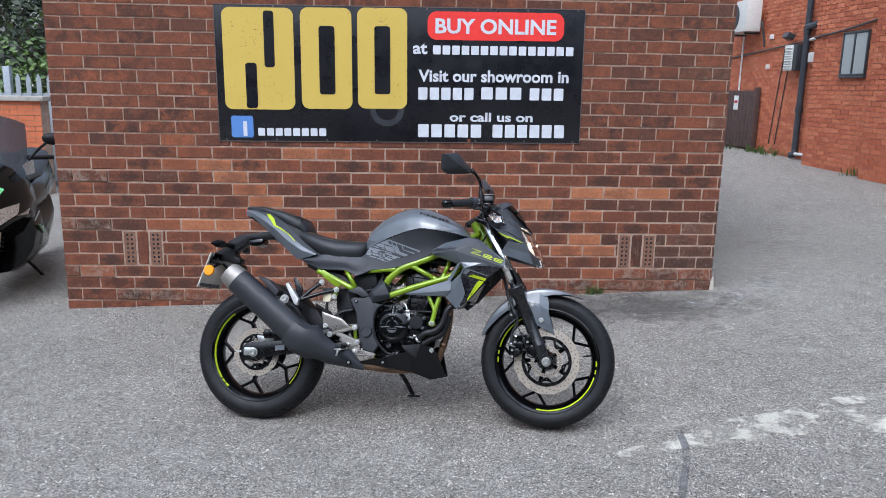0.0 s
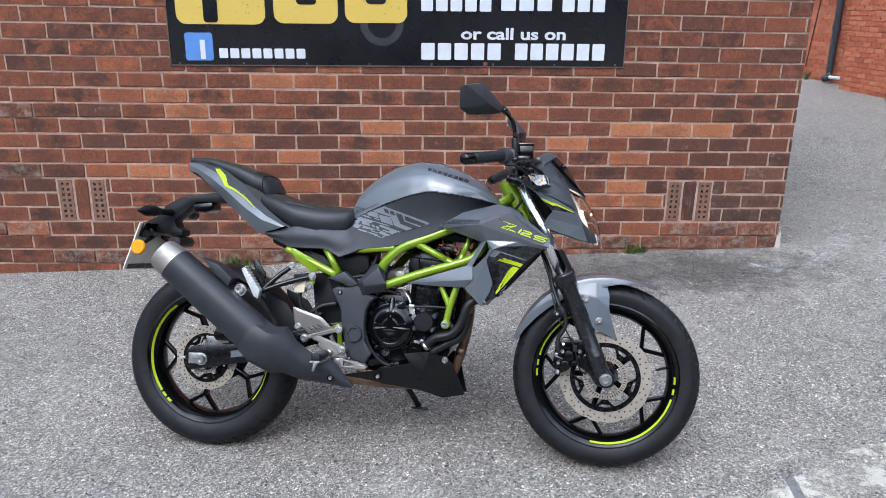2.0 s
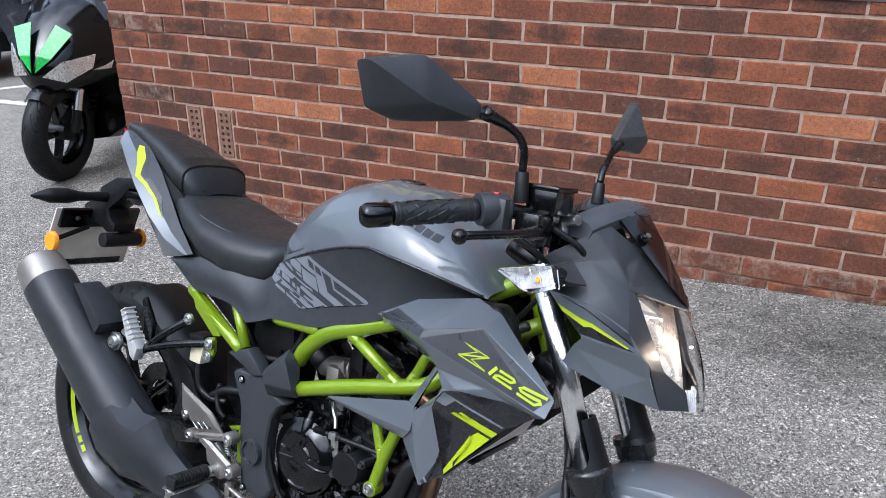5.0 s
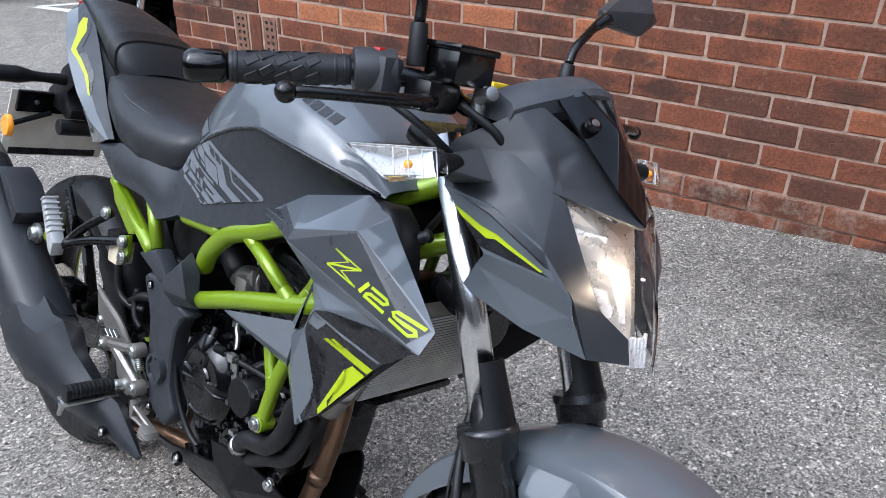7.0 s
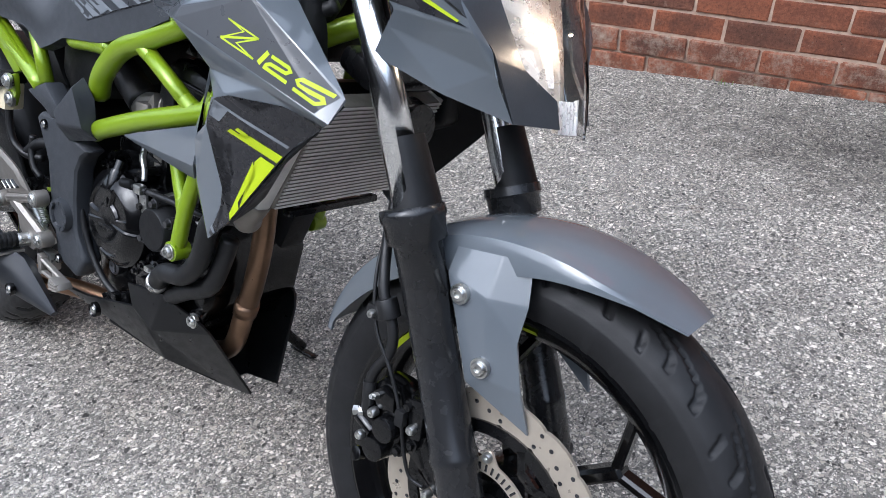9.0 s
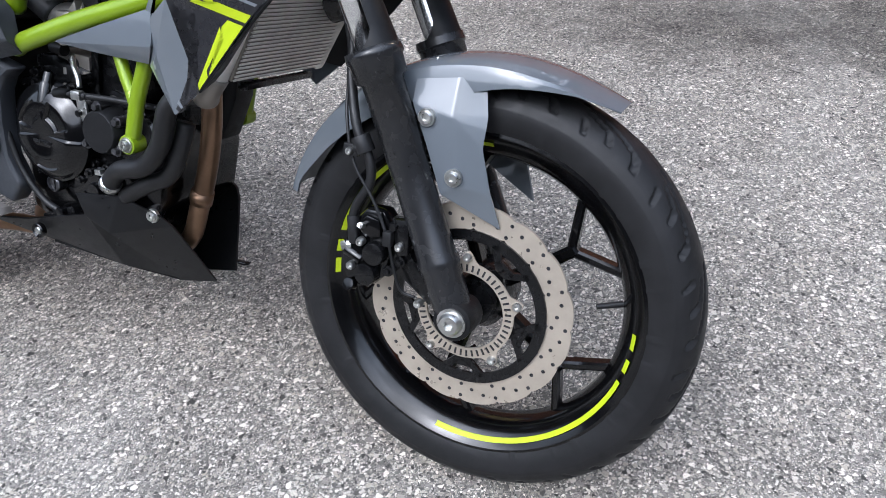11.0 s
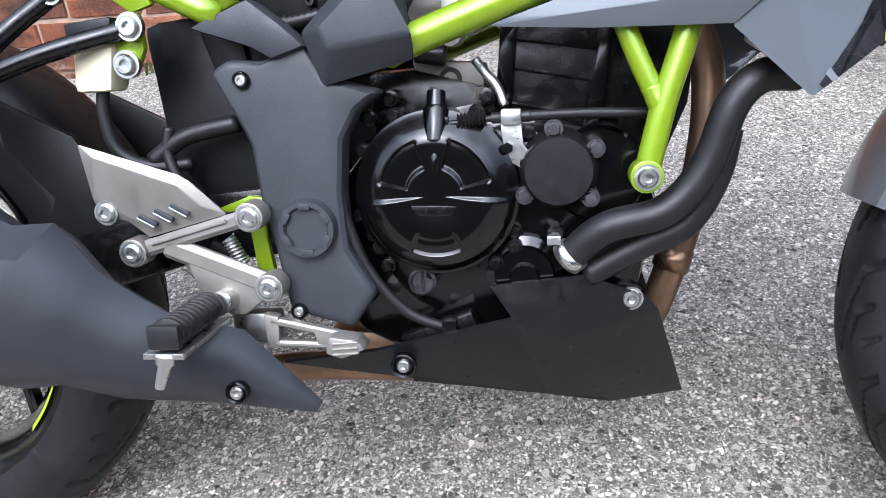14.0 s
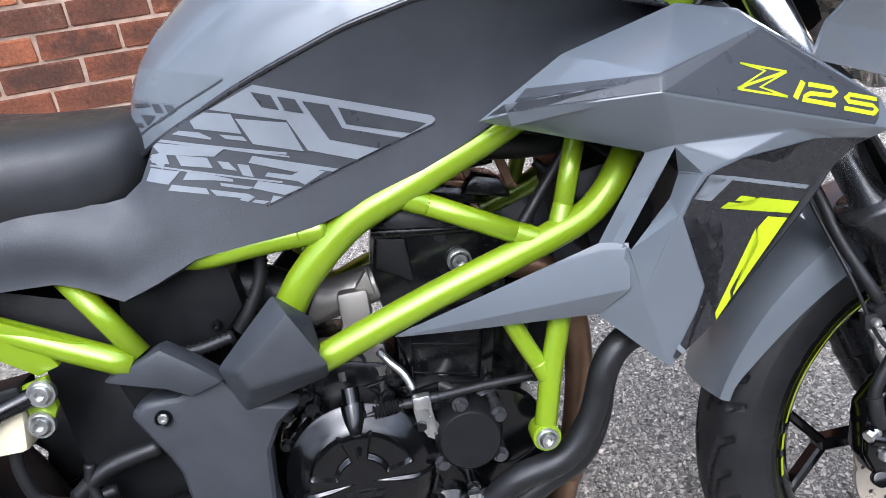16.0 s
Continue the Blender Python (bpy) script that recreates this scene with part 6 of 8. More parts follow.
for a, c in (((0.722, 0.543), (0.792, 0.529)), ((0.716, 0.513), (0.786, 0.496)), ((0.726, 0.568), (0.800, 0.556))):
    part("casting_seam", bar_xz(a, c, 0.0022, -0.0638, -0.060, 0.0005), M["black_gloss"], cylinder)
part("cylinder_head", join(slab([(0.700, 0.582), (0.826, 0.574), (0.836, 0.640), (0.812, 0.668), (0.735, 0.690), (0.706, 0.674), (0.696, 0.628)], -0.066, 0.070, 0.010, 2), slab([(0.742, 0.690), (0.760, 0.700), (0.800, 0.690), (0.818, 0.668)], -0.045, 0.05, 0.006), slab([(0.704, 0.668), (0.820, 0.652), (0.821, 0.645), (0.703, 0.660)], -0.071, 0.074, 0.002)), M["black_satin"], bike, "black cylinder head cover")
part("head_pocket", slab([(0.702, 0.630), (0.708, 0.660), (0.735, 0.655), (0.737, 0.610)], -0.0715, -0.066, 0.003), M["black_matt"], bike)
bolt((0.784, -0.072, 0.623), 0.0095, washer=True, proud=0.007)
part("throttle_body", join(rod((0.628, -0.050, 0.600), (0.700, -0.050, 0.612), 0.021, 0.019, 20, 0.002), box((0.030, 0.045, 0.040), (0.675, -0.060, 0.595), 0.005), rod((0.668, -0.082, 0.575), (0.668, -0.05, 0.575), 0.010), slab([(0.678, 0.615), (0.693, 0.632), (0.697, 0.605)], -0.075, -0.06, 0.002)), M["alloy"], bike, "alloy throttle body")
# added filler block keeps the gap behind the frame cover dark
part("battery_box", slab([(0.372, 0.600), (0.470, 0.610), (0.500, 0.560), (0.490, 0.440), (0.430, 0.420), (0.385, 0.470)], -0.075, 0.080, 0.012, 2), M["black_matt"], bike, "plain black filler block behind the frame cover")
part("case_top", slab([(0.585, 0.545), (0.630, 0.548), (0.706, 0.528), (0.720, 0.480), (0.590, 0.470)], -0.066, 0.075, 0.010, 2), M["black_satin"], bike, "black upper engine case")
for x, z in ((0.590, 0.505), (0.612, 0.522), (0.700, 0.520), (0.735, 0.486), (0.588, 0.395), (0.600, 0.365), (0.712, 0.405)):
    part("case_bolt", join(rod((x, -0.06, z), (x, -0.090, z), 0.0075, sides=14, bevel=0.001), rod((x, -0.090, z), (x, -0.095, z), 0.0050, 0.0046, 6)), M["black_satin"], bike)
part("starter_bracket", join(slab([(0.628, 0.556), (0.696, 0.550), (0.695, 0.520), (0.637, 0.522)], -0.062, -0.020, 0.004), rod((0.648, -0.060, 0.520), (0.648, -0.060, 0.530), 0.008, sides=6), rod((0.688, -0.060, 0.518), (0.688, -0.060, 0.528), 0.008, sides=6)), M["alloy"], bike, "cast alloy mounting block")
part("bracket_seal", spin([(0.0, 0.0065), (-0.002, 0.0070), (-0.002, 0.0105), (0.0, 0.0110)], (0.664, -0.0620, 0.536), "y", 28), M["rubber"], bike)
part("plug_cap", rod((0.634, -0.072, 0.560), (0.662, -0.074, 0.557), 0.008, 0.0095, 16, 0.002), M["rubber"], bike, "black rubber cap")
part("airbox", slab([(0.462, 0.668), (0.566, 0.690), (0.575, 0.620), (0.545, 0.590), (0.485, 0.588), (0.455, 0.620)], -0.085, 0.090, 0.012, 2), M["black_matt"], bike, "black plastic airbox")
bolt((0.545, -0.087, 0.610), 0.005, mat="black_satin")
part("airbox_front", slab([(0.700, 0.800), (0.960, 0.812), (0.985, 0.770), (0.930, 0.716), (0.860, 0.712), (0.790, 0.735), (0.715, 0.735)], -0.070, 0.075, 0.014, 2), M["black_matt"], bike, "black airbox under the tank")
part("air_duct", tube([(0.735, -0.055, 0.742), (0.800, -0.060, 0.736), (0.870, -0.058, 0.724), (0.940, -0.045, 0.722)], [0.016, 0.017, 0.015, 0.014], 16), M["rubber"], bike, "black rubber air duct", 60)
part("coil_bracket", join(slab([(0.762, 0.703), (0.858, 0.683), (0.860, 0.677), (0.762, 0.696)], -0.032, 0.030, 0.001), bar_xz((0.800, 0.740), (0.812, 0.690), 0.008, -0.034, -0.028, 0.001), bar_xz((0.838, 0.730), (0.852, 0.682), 0.010, -0.034, -0.028, 0.001)), M["header"], bike, "rust-brown coil bracket")
part("ignition_coil", join(box((0.052, 0.050, 0.026), (0.815, 0.005, 0.716), 0.006), rod((0.800, -0.020, 0.716), (0.772, -0.040, 0.700), 0.008, sides=14)), M["black_gloss"], bike, "black ignition coil")
part("stay_rod", rod((0.912, -0.068, 0.722), (0.848, -0.072, 0.644), 0.0062, sides=14), M["rubber"], bike, "black cable stay")
part("breather_box", join(slab([(0.726, 0.694), (0.742, 0.712), (0.764, 0.708), (0.772, 0.690)], -0.052, 0.02, 0.005), slab([(0.798, 0.684), (0.812, 0.702), (0.840, 0.694), (0.848, 0.672)], -0.056, 0.02, 0.005)), M["black_satin"], bike, "black head breather cover")
for a, c, r in (((0.90, -0.05, 0.74), (0.965, -0.055, 0.66), 0.004), ((0.93, -0.045, 0.75), (0.975, -0.05, 0.67), 0.003), ((0.88, -0.03, 0.70), (0.93, -0.03, 0.62), 0.005)):
    part("wiring_lead", tube([a, Vector(a).lerp(Vector(c), 0.5) + Vector((0.012, -0.004, 0)), c], r, 10), M["rubber"], bike, "black wiring lead", 60)
# added slab with no real counterpart; it hides the far frame tube
part("regulator", slab([(0.842, 0.610), (0.905, 0.605), (0.892, 0.500), (0.862, 0.430), (0.838, 0.440)], 0.030, 0.075, 0.006, 2), M["black_matt"], bike, "plain black filler slab that hides the far frame tube")
part("fan_shroud", slab([(0.900, 0.690), (0.965, 0.700), (0.985, 0.640), (0.960, 0.570), (0.915, 0.600)], -0.080, 0.090, 0.010, 2), M["black_matt"], bike, "black radiator fan shroud")
part("intake_duct", tube([(0.560, -0.04, 0.640), (0.600, -0.045, 0.620), (0.635, -0.050, 0.603)], 0.024, 18), M["rubber"], bike, smooth=60)
hose([(0.600, -0.085, 0.685), (0.596, -0.088, 0.650), (0.580, -0.09, 0.620), (0.565, -0.088, 0.600)], 0.0065, "wiring_sleeve", label="ribbed wiring sleeve", wave=0.15, steps=14)
hose([(0.56, -0.095, 0.598), (0.52, -0.098, 0.592), (0.48, -0.095, 0.596)], 0.006, "wiring_sleeve", label="ribbed wiring sleeve", wave=0.15, steps=14)
hose([(0.860, -0.098, 0.500), (0.79, -0.105, 0.503), (0.735, -0.110, 0.503)], 0.0046, "clutch_cable", label="black clutch cable")
part("cable_end", join(rod((0.738, -0.110, 0.503), (0.705, -0.110, 0.502), 0.0052, 0.0048, 14), rod((0.705, -0.110, 0.502), (0.660, -0.112, 0.498), 0.0028), tube([(0.700, -0.11, 0.502), (0.692, -0.11, 0.502), (0.684, -0.11, 0.501), (0.676, -0.11, 0.500)], 0.0062, 12, 5, 0.2)), M["rubber"], bike, "cable adjuster with rubber boot")
part("cable_bracket", join(box((0.018, 0.012, 0.014), (0.722, -0.112, 0.503), 0.003), slab([(0.712, 0.500), (0.730, 0.500), (0.732, 0.478), (0.742, 0.464), (0.734, 0.455), (0.722, 0.462), (0.714, 0.480)], -0.108, -0.104, 0.001)), M["zinc"], bike, "bright steel cable bracket")
for at in ((0.718, -0.108, 0.476), (0.733, -0.108, 0.462)):
    part("case_bolt", rod(at, (at[0], at[1] - 0.005, at[2]), 0.0055, 0.005, 6), M["black_satin"], bike)
part("clutch_arm", join(rod((0.655, -0.105, 0.492), (0.655, -0.108, 0.512), 0.009), box((0.020, 0.010, 0.010), (0.658, -0.110, 0.500), 0.002)), M["black_satin"], bike)
part("oil_pipe", tube([(0.690, -0.086, 0.552), (0.700, -0.094, 0.540), (0.710, -0.098, 0.528), (0.716, -0.102, 0.512)], 0.0042, 10), M["zinc"], bike, "bright steel oil pipe", 60)
part("pressure_switch", join(rod((0.745, -0.07, 0.490), (0.757, -0.098, 0.494), 0.010, 0.008, 16), rod((0.757, -0.098, 0.494), (0.760, -0.106, 0.495), 0.005, sides=10)), M["zinc"], bike)
hose([(0.565, -0.115, 0.430), (0.585, -0.112, 0.370), (0.620, -0.108, 0.325), (0.665, -0.104, 0.305)], 0.0052, "overflow_hose", label="black overflow hose")
hose([(0.766, -0.112, 0.374), (0.800, -0.122, 0.405), (0.850, -0.124, 0.420), (0.882, -0.124, 0.455), (0.902, -0.126, 0.508), (0.925, -0.120, 0.528), (0.955, -0.105, 0.528)], 0.0140, "coolant_hose", label="thick black coolant hose")
hose([(0.785, -0.100, 0.358), (0.830, -0.102, 0.384), (0.872, -0.100, 0.405), (0.895, -0.100, 0.445), (0.905, -0.095, 0.485)], 0.0130, "coolant_hose", label="thick black coolant hose")
part("hose_clip", tube([Vector((0.767, -0.1122, 0.3752)), Vector((0.775, -0.1146, 0.3825))], 0.0160, 28, smooth=False), M["zinc"], bike, "bright hose clip")
part("clip_screw", box((0.012, 0.010, 0.008), (0.757, -0.118, 0.395), 0.001), M["zinc"], bike)
# exhaust header and under-engine pipe
part("exhaust_header", tube([(0.835, -0.028, 0.600), (0.872, -0.030, 0.588), (0.895, -0.032, 0.550), (0.899, -0.034, 0.490), (0.889, -0.034, 0.420), (0.868, -0.034, 0.345), (0.835, -0.030, 0.275), (0.760, -0.028, 0.245), (0.640, -0.034, 0.240), (0.520, -0.07, 0.255), (0.450, -0.12, 0.270), (0.380, -0.165, 0.310)], 0.0152, 24, 8), M["header"], bike, "heat-tinted steel exhaust header", 60)
part("pipe_joint", tube([(0.874, -0.034, 0.366), (0.868, -0.034, 0.346)], 0.0178, 24, smooth=False), M["header"], bike)
part("lambda_box", box((0.16, 0.10, 0.055), (0.60, -0.01, 0.262), 0.018), M["header"], bike, "brown steel exhaust box")
part("sump", slab([(0.600, 0.300), (0.780, 0.310), (0.770, 0.270), (0.640, 0.262)], -0.06, 0.07, 0.01), M["black_satin"], bike)
part("engine_bracket", join(slab([(0.610, 0.300), (0.680, 0.325), (0.690, 0.300), (0.620, 0.280)], -0.108, -0.09, 0.003), box((0.014, 0.014, 0.022), (0.660, -0.110, 0.309), 0.002)), M["black_satin"], bike)
# radiator
RA = [(0.992, 0.552), (1.062, 0.690), (1.040, 0.700), (0.970, 0.562)]
rad = part("radiator", slab(RA, -0.105, 0.105, 0.002), M["radiator_core"], bike, "alloy radiator with fine fins")
fins = bmesh.new()
for i in range(26):
    t = (i + 0.5) / 26
    bmesh.ops.create_cube(fins, size=1.0, matrix=Matrix.Translation((0.995 + 0.070 * t, 0, 0.552 + 0.138 * t)) @ Matrix.Rotation(radians(-27 - 90), 4, "Y") @ Matrix.Diagonal((0.0022, 0.206, 0.005, 1)))
tagged(part("fin_pack", fins, M["radiator"], rad, "thin bright cooling fins", None), kind="stuff")
both("radiator_tank", lambda: slab([(0.985, 0.545), (1.068, 0.694), (1.040, 0.706), (0.962, 0.560)], -0.128, -0.104, 0.006), M["radiator"], "alloy radiator end tank")
part("radiator_elbow", tube([(0.978, -0.115, 0.560), (0.965, -0.118, 0.540), (0.955, -0.110, 0.528)], 0.0175, 18), M["alloy"], bike, smooth=60)
part("horn", join(spin([(0.02, 0.0), (0.02, 0.030), (0.0, 0.036), (-0.006, 0.030), (-0.006, 0)], (1.05, 0.06, 0.66), "x", 28)), M["black_satin"], bike)
part("radiator_stay", box((0.014, 0.16, 0.010), (0.990, 0.0, 0.543), 0.003), M["black_satin"], bike)


# ---- shrouds with their films
def shroud():
    v = [(0.812, -0.150, 0.760), (0.890, -0.148, 0.803), (0.996, -0.140, 0.829), (1.045, -0.150, 0.816), (1.040, -0.192, 0.800), (0.951, -0.210, 0.777), (0.947, -0.216, 0.763), (0.836, -0.163, 0.763),
         (1.159, -0.170, 0.721), (1.140, -0.190, 0.701), (0.968, -0.184, 0.716), (0.949, -0.162, 0.711), (1.066, -0.192, 0.713), (1.011, -0.196, 0.697), (1.132, -0.172, 0.686), (1.090, -0.170, 0.656),
         (1.071, -0.170, 0.636), (0.995, -0.168, 0.549), (0.950, -0.164, 0.512), (0.895, -0.145, 0.568), (0.932, -0.170, 0.584), (0.923, -0.169, 0.628), (0.973, -0.169, 0.689), (0.923, -0.160, 0.634), (0.862, -0.150, 0.742), (0.902, -0.152, 0.637), (0.964, -0.169, 0.669),
         (0.984, -0.193, 0.689), (0.964, -0.185, 0.656)]
    f = [(0, 1, 5), (1, 2, 5), (2, 3, 4, 5), (0, 5, 6, 7), (5, 4, 8, 9, 6), (3, 8, 4), (0, 7, 24), (7, 6, 10, 11, 24), (6, 9, 12, 10), (9, 14, 12), (12, 14, 15, 13), (10, 12, 13),
         (10, 13, 27, 22), (27, 28, 26, 22), (28, 20, 21, 26), (13, 15, 16, 17, 20, 28, 27), (20, 17, 18), (19, 20, 18), (23, 21, 20, 19), (11, 10, 23, 25)]
    b = shell(v, f, 0.004, 0.0022, (0.98, 0, 0.68))
    bmesh.ops.triangulate(b, faces=b.faces[:])
    return b


shroud_r, _ = both("radiator_shroud", shroud, M["grey"], "faceted graphite grey radiator shroud")


def fin():
    v = [(0.704, -0.128, 0.578), (0.902, -0.1535, 0.637), (0.925, -0.1635, 0.635), (0.921, -0.168, 0.594), (0.896, -0.147, 0.569), (0.790, -0.134, 0.572), (0.810, -0.143, 0.610)]
    return shell(v, [(0, 6, 3), (6, 1, 2, 3), (0, 3, 4, 5)], 0.004, 0.002, (0.85, 0, 0.6))


both("shroud_fin", fin, M["grey"], "pointed grey shroud fin", 16)
both("shroud_inner", lambda: shell([(1.052, -0.150, 0.800), (1.152, -0.164, 0.712), (1.085, -0.172, 0.640), (0.995, -0.166, 0.546), (0.985, -0.115, 0.560), (1.055, -0.115, 0.700), (1.000, -0.105, 0.800)], [(0, 1, 5, 6), (1, 2, 5), (2, 3, 4, 5)], 0.003, 0.0, (1.1, -0.3, 0.7)), M["black_matt"], "black inner shroud duct")
both("tank_front_cover", lambda: slab([(0.900, 0.780), (0.985, 0.822), (1.036, 0.826), (1.056, 0.806), (1.066, 0.770), (1.072, 0.720), (1.068, 0.660), (1.030, 0.640), (0.985, 0.690), (0.960, 0.720), (0.905, 0.740)], -0.150, -0.105, 0.012, 3), M["black_matt"], "matt black duct beside the steering head")


def shroud_film(outline, mat, label, lift):
    part("shroud_film", drape(list(outline), shroud_r, lift, 0), mat, shroud_r, label)


dark_film = plain("dark_grey_film", (0.030, 0.032, 0.036), 0.34, vary=0.10, spec=0.35)
shroud_film(((1.017, 0.6972), (1.0507, 0.6868), (1.0883, 0.7002), (1.146, 0.690), (1.090, 0.646), (0.996, 0.549), (0.963, 0.514), (0.9537, 0.5211), (0.9642, 0.5373), (1.0069, 0.6129), (1.0035, 0.641), (0.9672, 0.6538), (0.9755, 0.6714), (0.9874, 0.6869), (0.9952, 0.6908)), M["film_black"], "black graphic film", 0.0007)
shroud_film(((0.8350, 0.7650), (0.8555, 0.7805), (0.949, 0.7776), (1.0395, 0.7996), (1.154, 0.722), (1.138, 0.704), (0.947, 0.7645)), dark_film, "dark grey graphic film", 0.0007)
shroud_film(((0.9903, 0.6881), (1.012, 0.6824), (1.0886, 0.6582), (1.0848, 0.6554), (1.0102, 0.6792), (0.9918, 0.6638), (0.9764, 0.669), (0.9783, 0.6717), (0.9885, 0.6689), (1.0047, 0.6809), (0.9884, 0.6854)), M["film_grey"], "pale grey graphic film", 0.0012)
shroud_film(((0.9602, 0.5335), (0.9690, 0.5225), (0.9660, 0.5190), (0.9573, 0.529)), M["film_grey"], "pale grey graphic film", 0.0012)
for outline in (((1.0083, 0.6596), (1.0316, 0.6528), (1.0382, 0.6577), (1.0785, 0.6452), (1.0700, 0.6360), (1.0011, 0.6554)), ((1.0199, 0.6633), (1.0342, 0.6585), (1.0302, 0.6547), (1.0148, 0.6597)), ((1.0358, 0.6297), (1.036, 0.615), (1.0099, 0.5755), (1.0105, 0.5678), (0.9955, 0.55), (0.9949, 0.5579)), ((1.0474, 0.6379), (1.0670, 0.6325), (1.0128, 0.57), (1.013, 0.5732), (1.0385, 0.6135), (1.0384, 0.6302))):
    shroud_film(outline, M["lime_flat"], "lime green graphic film", 0.0012)
# an outlined zigzag emblem and the engine size in rounded figures
for line, wide in ((((1.0183, 0.7740), (1.0595, 0.7605)), 0.0016), (((1.0190, 0.7738), (1.0400, 0.7645), (1.0127, 0.7549)), 0.0016), (((1.0590, 0.7607), (1.0127, 0.7553)), 0.0022), (((1.0595, 0.7605), (1.0334, 0.7527), (1.0572, 0.7409)), 0.0018), (((1.0127, 0.7549), (1.0572, 0.7409)), 0.0018)):
    part("emblem_stroke", drape(ribbon(line, wide), shroud_r, 0.0012, 0), M["lime_flat"], shroud_r, "lime green zigzag emblem")
for line, wide in ((((1.0736, 0.7504), (1.0639, 0.7383)), 0.0052), (((1.0781, 0.7473), (1.1003, 0.7403), (1.1030, 0.7368), (1.0981, 0.7345), (1.079, 0.7398), (1.0735, 0.7385), (1.0722, 0.7358), (1.1011, 0.7262)), 0.0036), (((1.1500, 0.7222), (1.1171, 0.7322), (1.1125, 0.7304), (1.1149, 0.7268), (1.1410, 0.7187), (1.1436, 0.7150), (1.1368, 0.7130), (1.1092, 0.7225)), 0.0036)):
    part("figure", drape(ribbon(line, wide), shroud_r, 0.0012, 0), M["lime_flat"], shroud_r, "lime green figure")

# angular pale films on the side panels and a dark maker's bar on the tank
panel_r = next(o for o in bike.children if o.name == "side_panel")
def panel_film(*outline, mat=None, lift=0.0008):
    part("panel_film", drape(list(outline), panel_r, lift, 5), mat or M["film_grey"], panel_r, "pale grey graphic film" if mat is None else "dark grey graphic block")


panel_film((0.6329, 0.8210), (0.7751, 0.7711), (0.7784, 0.7671), (0.7744, 0.7639), (0.7058, 0.7450), (0.6662, 0.7599), (0.6539, 0.7878), (0.5912, 0.8070))
panel_film((0.5857, 0.8055), (0.6088, 0.8005), (0.6144, 0.7828), (0.5933, 0.7885), (0.5750, 0.7932), (0.5724, 0.8003))
panel_film((0.6117, 0.7962), (0.6539, 0.7858), (0.6627, 0.7596), (0.6219, 0.7729))
panel_film((0.5951, 0.7854), (0.6149, 0.7804), (0.6178, 0.7760), (0.6000, 0.7807))
panel_film((0.5608, 0.7938), (0.5778, 0.7899), (0.5880, 0.7835), (0.5872, 0.7822), (0.5539, 0.7918))
panel_film((0.5430, 0.7890), (0.6484, 0.7611), (0.6476, 0.7593), (0.5400, 0.7872))
panel_film((0.6003, 0.7734), (0.6497, 0.7579), (0.6499, 0.7564), (0.5989, 0.7717))
panel_film((0.5385, 0.7865), (0.5973, 0.7734), (0.5869, 0.7677), (0.5275, 0.7790))
panel_film((0.5275, 0.7778), (0.5451, 0.7776), (0.5469, 0.7673), (0.5317, 0.7707))
panel_film((0.5535, 0.7741), (0.5804, 0.7678), (0.5833, 0.7586), (0.5568, 0.7645))
panel_film((0.5885, 0.7636), (0.5979, 0.7612), (0.6035, 0.7529), (0.5923, 0.7562))
panel_film((0.6048, 0.7586), (0.6142, 0.7561), (0.6166, 0.7450), (0.6075, 0.7484))
panel_film((0.6192, 0.7632), (0.6894, 0.7395), (0.6837, 0.7381), (0.6585, 0.7465), (0.6516, 0.7438), (0.6146, 0.7580))
panel_film((0.6606, 0.7447), (0.6772, 0.7397), (0.6578, 0.7313), (0.6527, 0.7352), (0.6258, 0.7444), (0.6289, 0.7473), (0.6481, 0.7415))
panel_film((0.5299, 0.7695), (0.6395, 0.7376), (0.6392, 0.7361), (0.5285, 0.7682))
panel_film((0.5294, 0.7667), (0.5548, 0.7600), (0.5426, 0.7506), (0.5232, 0.7564))
panel_film((0.5612, 0.7586), (0.5834, 0.7522), (0.5981, 0.7465), (0.5985, 0.7440), (0.5824, 0.7480), (0.5558, 0.7526))
panel_film((0.5456, 0.7502), (0.5743, 0.7424), (0.5761, 0.7368), (0.5416, 0.7459))
panel_film((0.5770, 0.7410), (0.6088, 0.7320), (0.6139, 0.7282), (0.6103, 0.7273), (0.5816, 0.7349))
panel_film((0.5868, 0.7453), (0.6148, 0.7369), (0.6096, 0.7358), (0.5872, 0.7423))
panel_film((0.6193, 0.7416), (0.6555, 0.7297), (0.6394, 0.7257), (0.6236, 0.7320), (0.6136, 0.7361))
panel_film((0.6034, 0.7299), (0.6118, 0.7275), (0.6073, 0.7253), (0.6000, 0.7280))
panel_film((0.6135, 0.7263), (0.6255, 0.7227), (0.6203, 0.7212), (0.6101, 0.7244))
panel_film((0.6294, 0.7270), (0.6381, 0.7239), (0.6250, 0.7203))
panel_film((0.6297, 0.8155), (0.6456, 0.8100), (0.6498, 0.7971), (0.6360, 0.8018), mat=dark_film, lift=0.0013)
panel_film((0.6505, 0.8083), (0.6646, 0.8036), (0.6695, 0.7909), (0.6543, 0.7958), mat=dark_film, lift=0.0013)
panel_film((0.6698, 0.8013), (0.6913, 0.7943), (0.6986, 0.7733), (0.7474, 0.7563), (0.7266, 0.7507), (0.6859, 0.7658), mat=dark_film, lift=0.0013)
panel_film((0.6983, 0.7912), (0.7701, 0.7651), (0.7552, 0.7589), (0.7025, 0.7760), mat=dark_film, lift=0.0013)
part("panel_seam", drape(ribbon(((0.6220, 0.7190), (0.7000, 0.7425), (0.7770, 0.7640)), 0.0014), panel_r, 0.0009, 5), M["film_black"], panel_r, "thin dark seam")
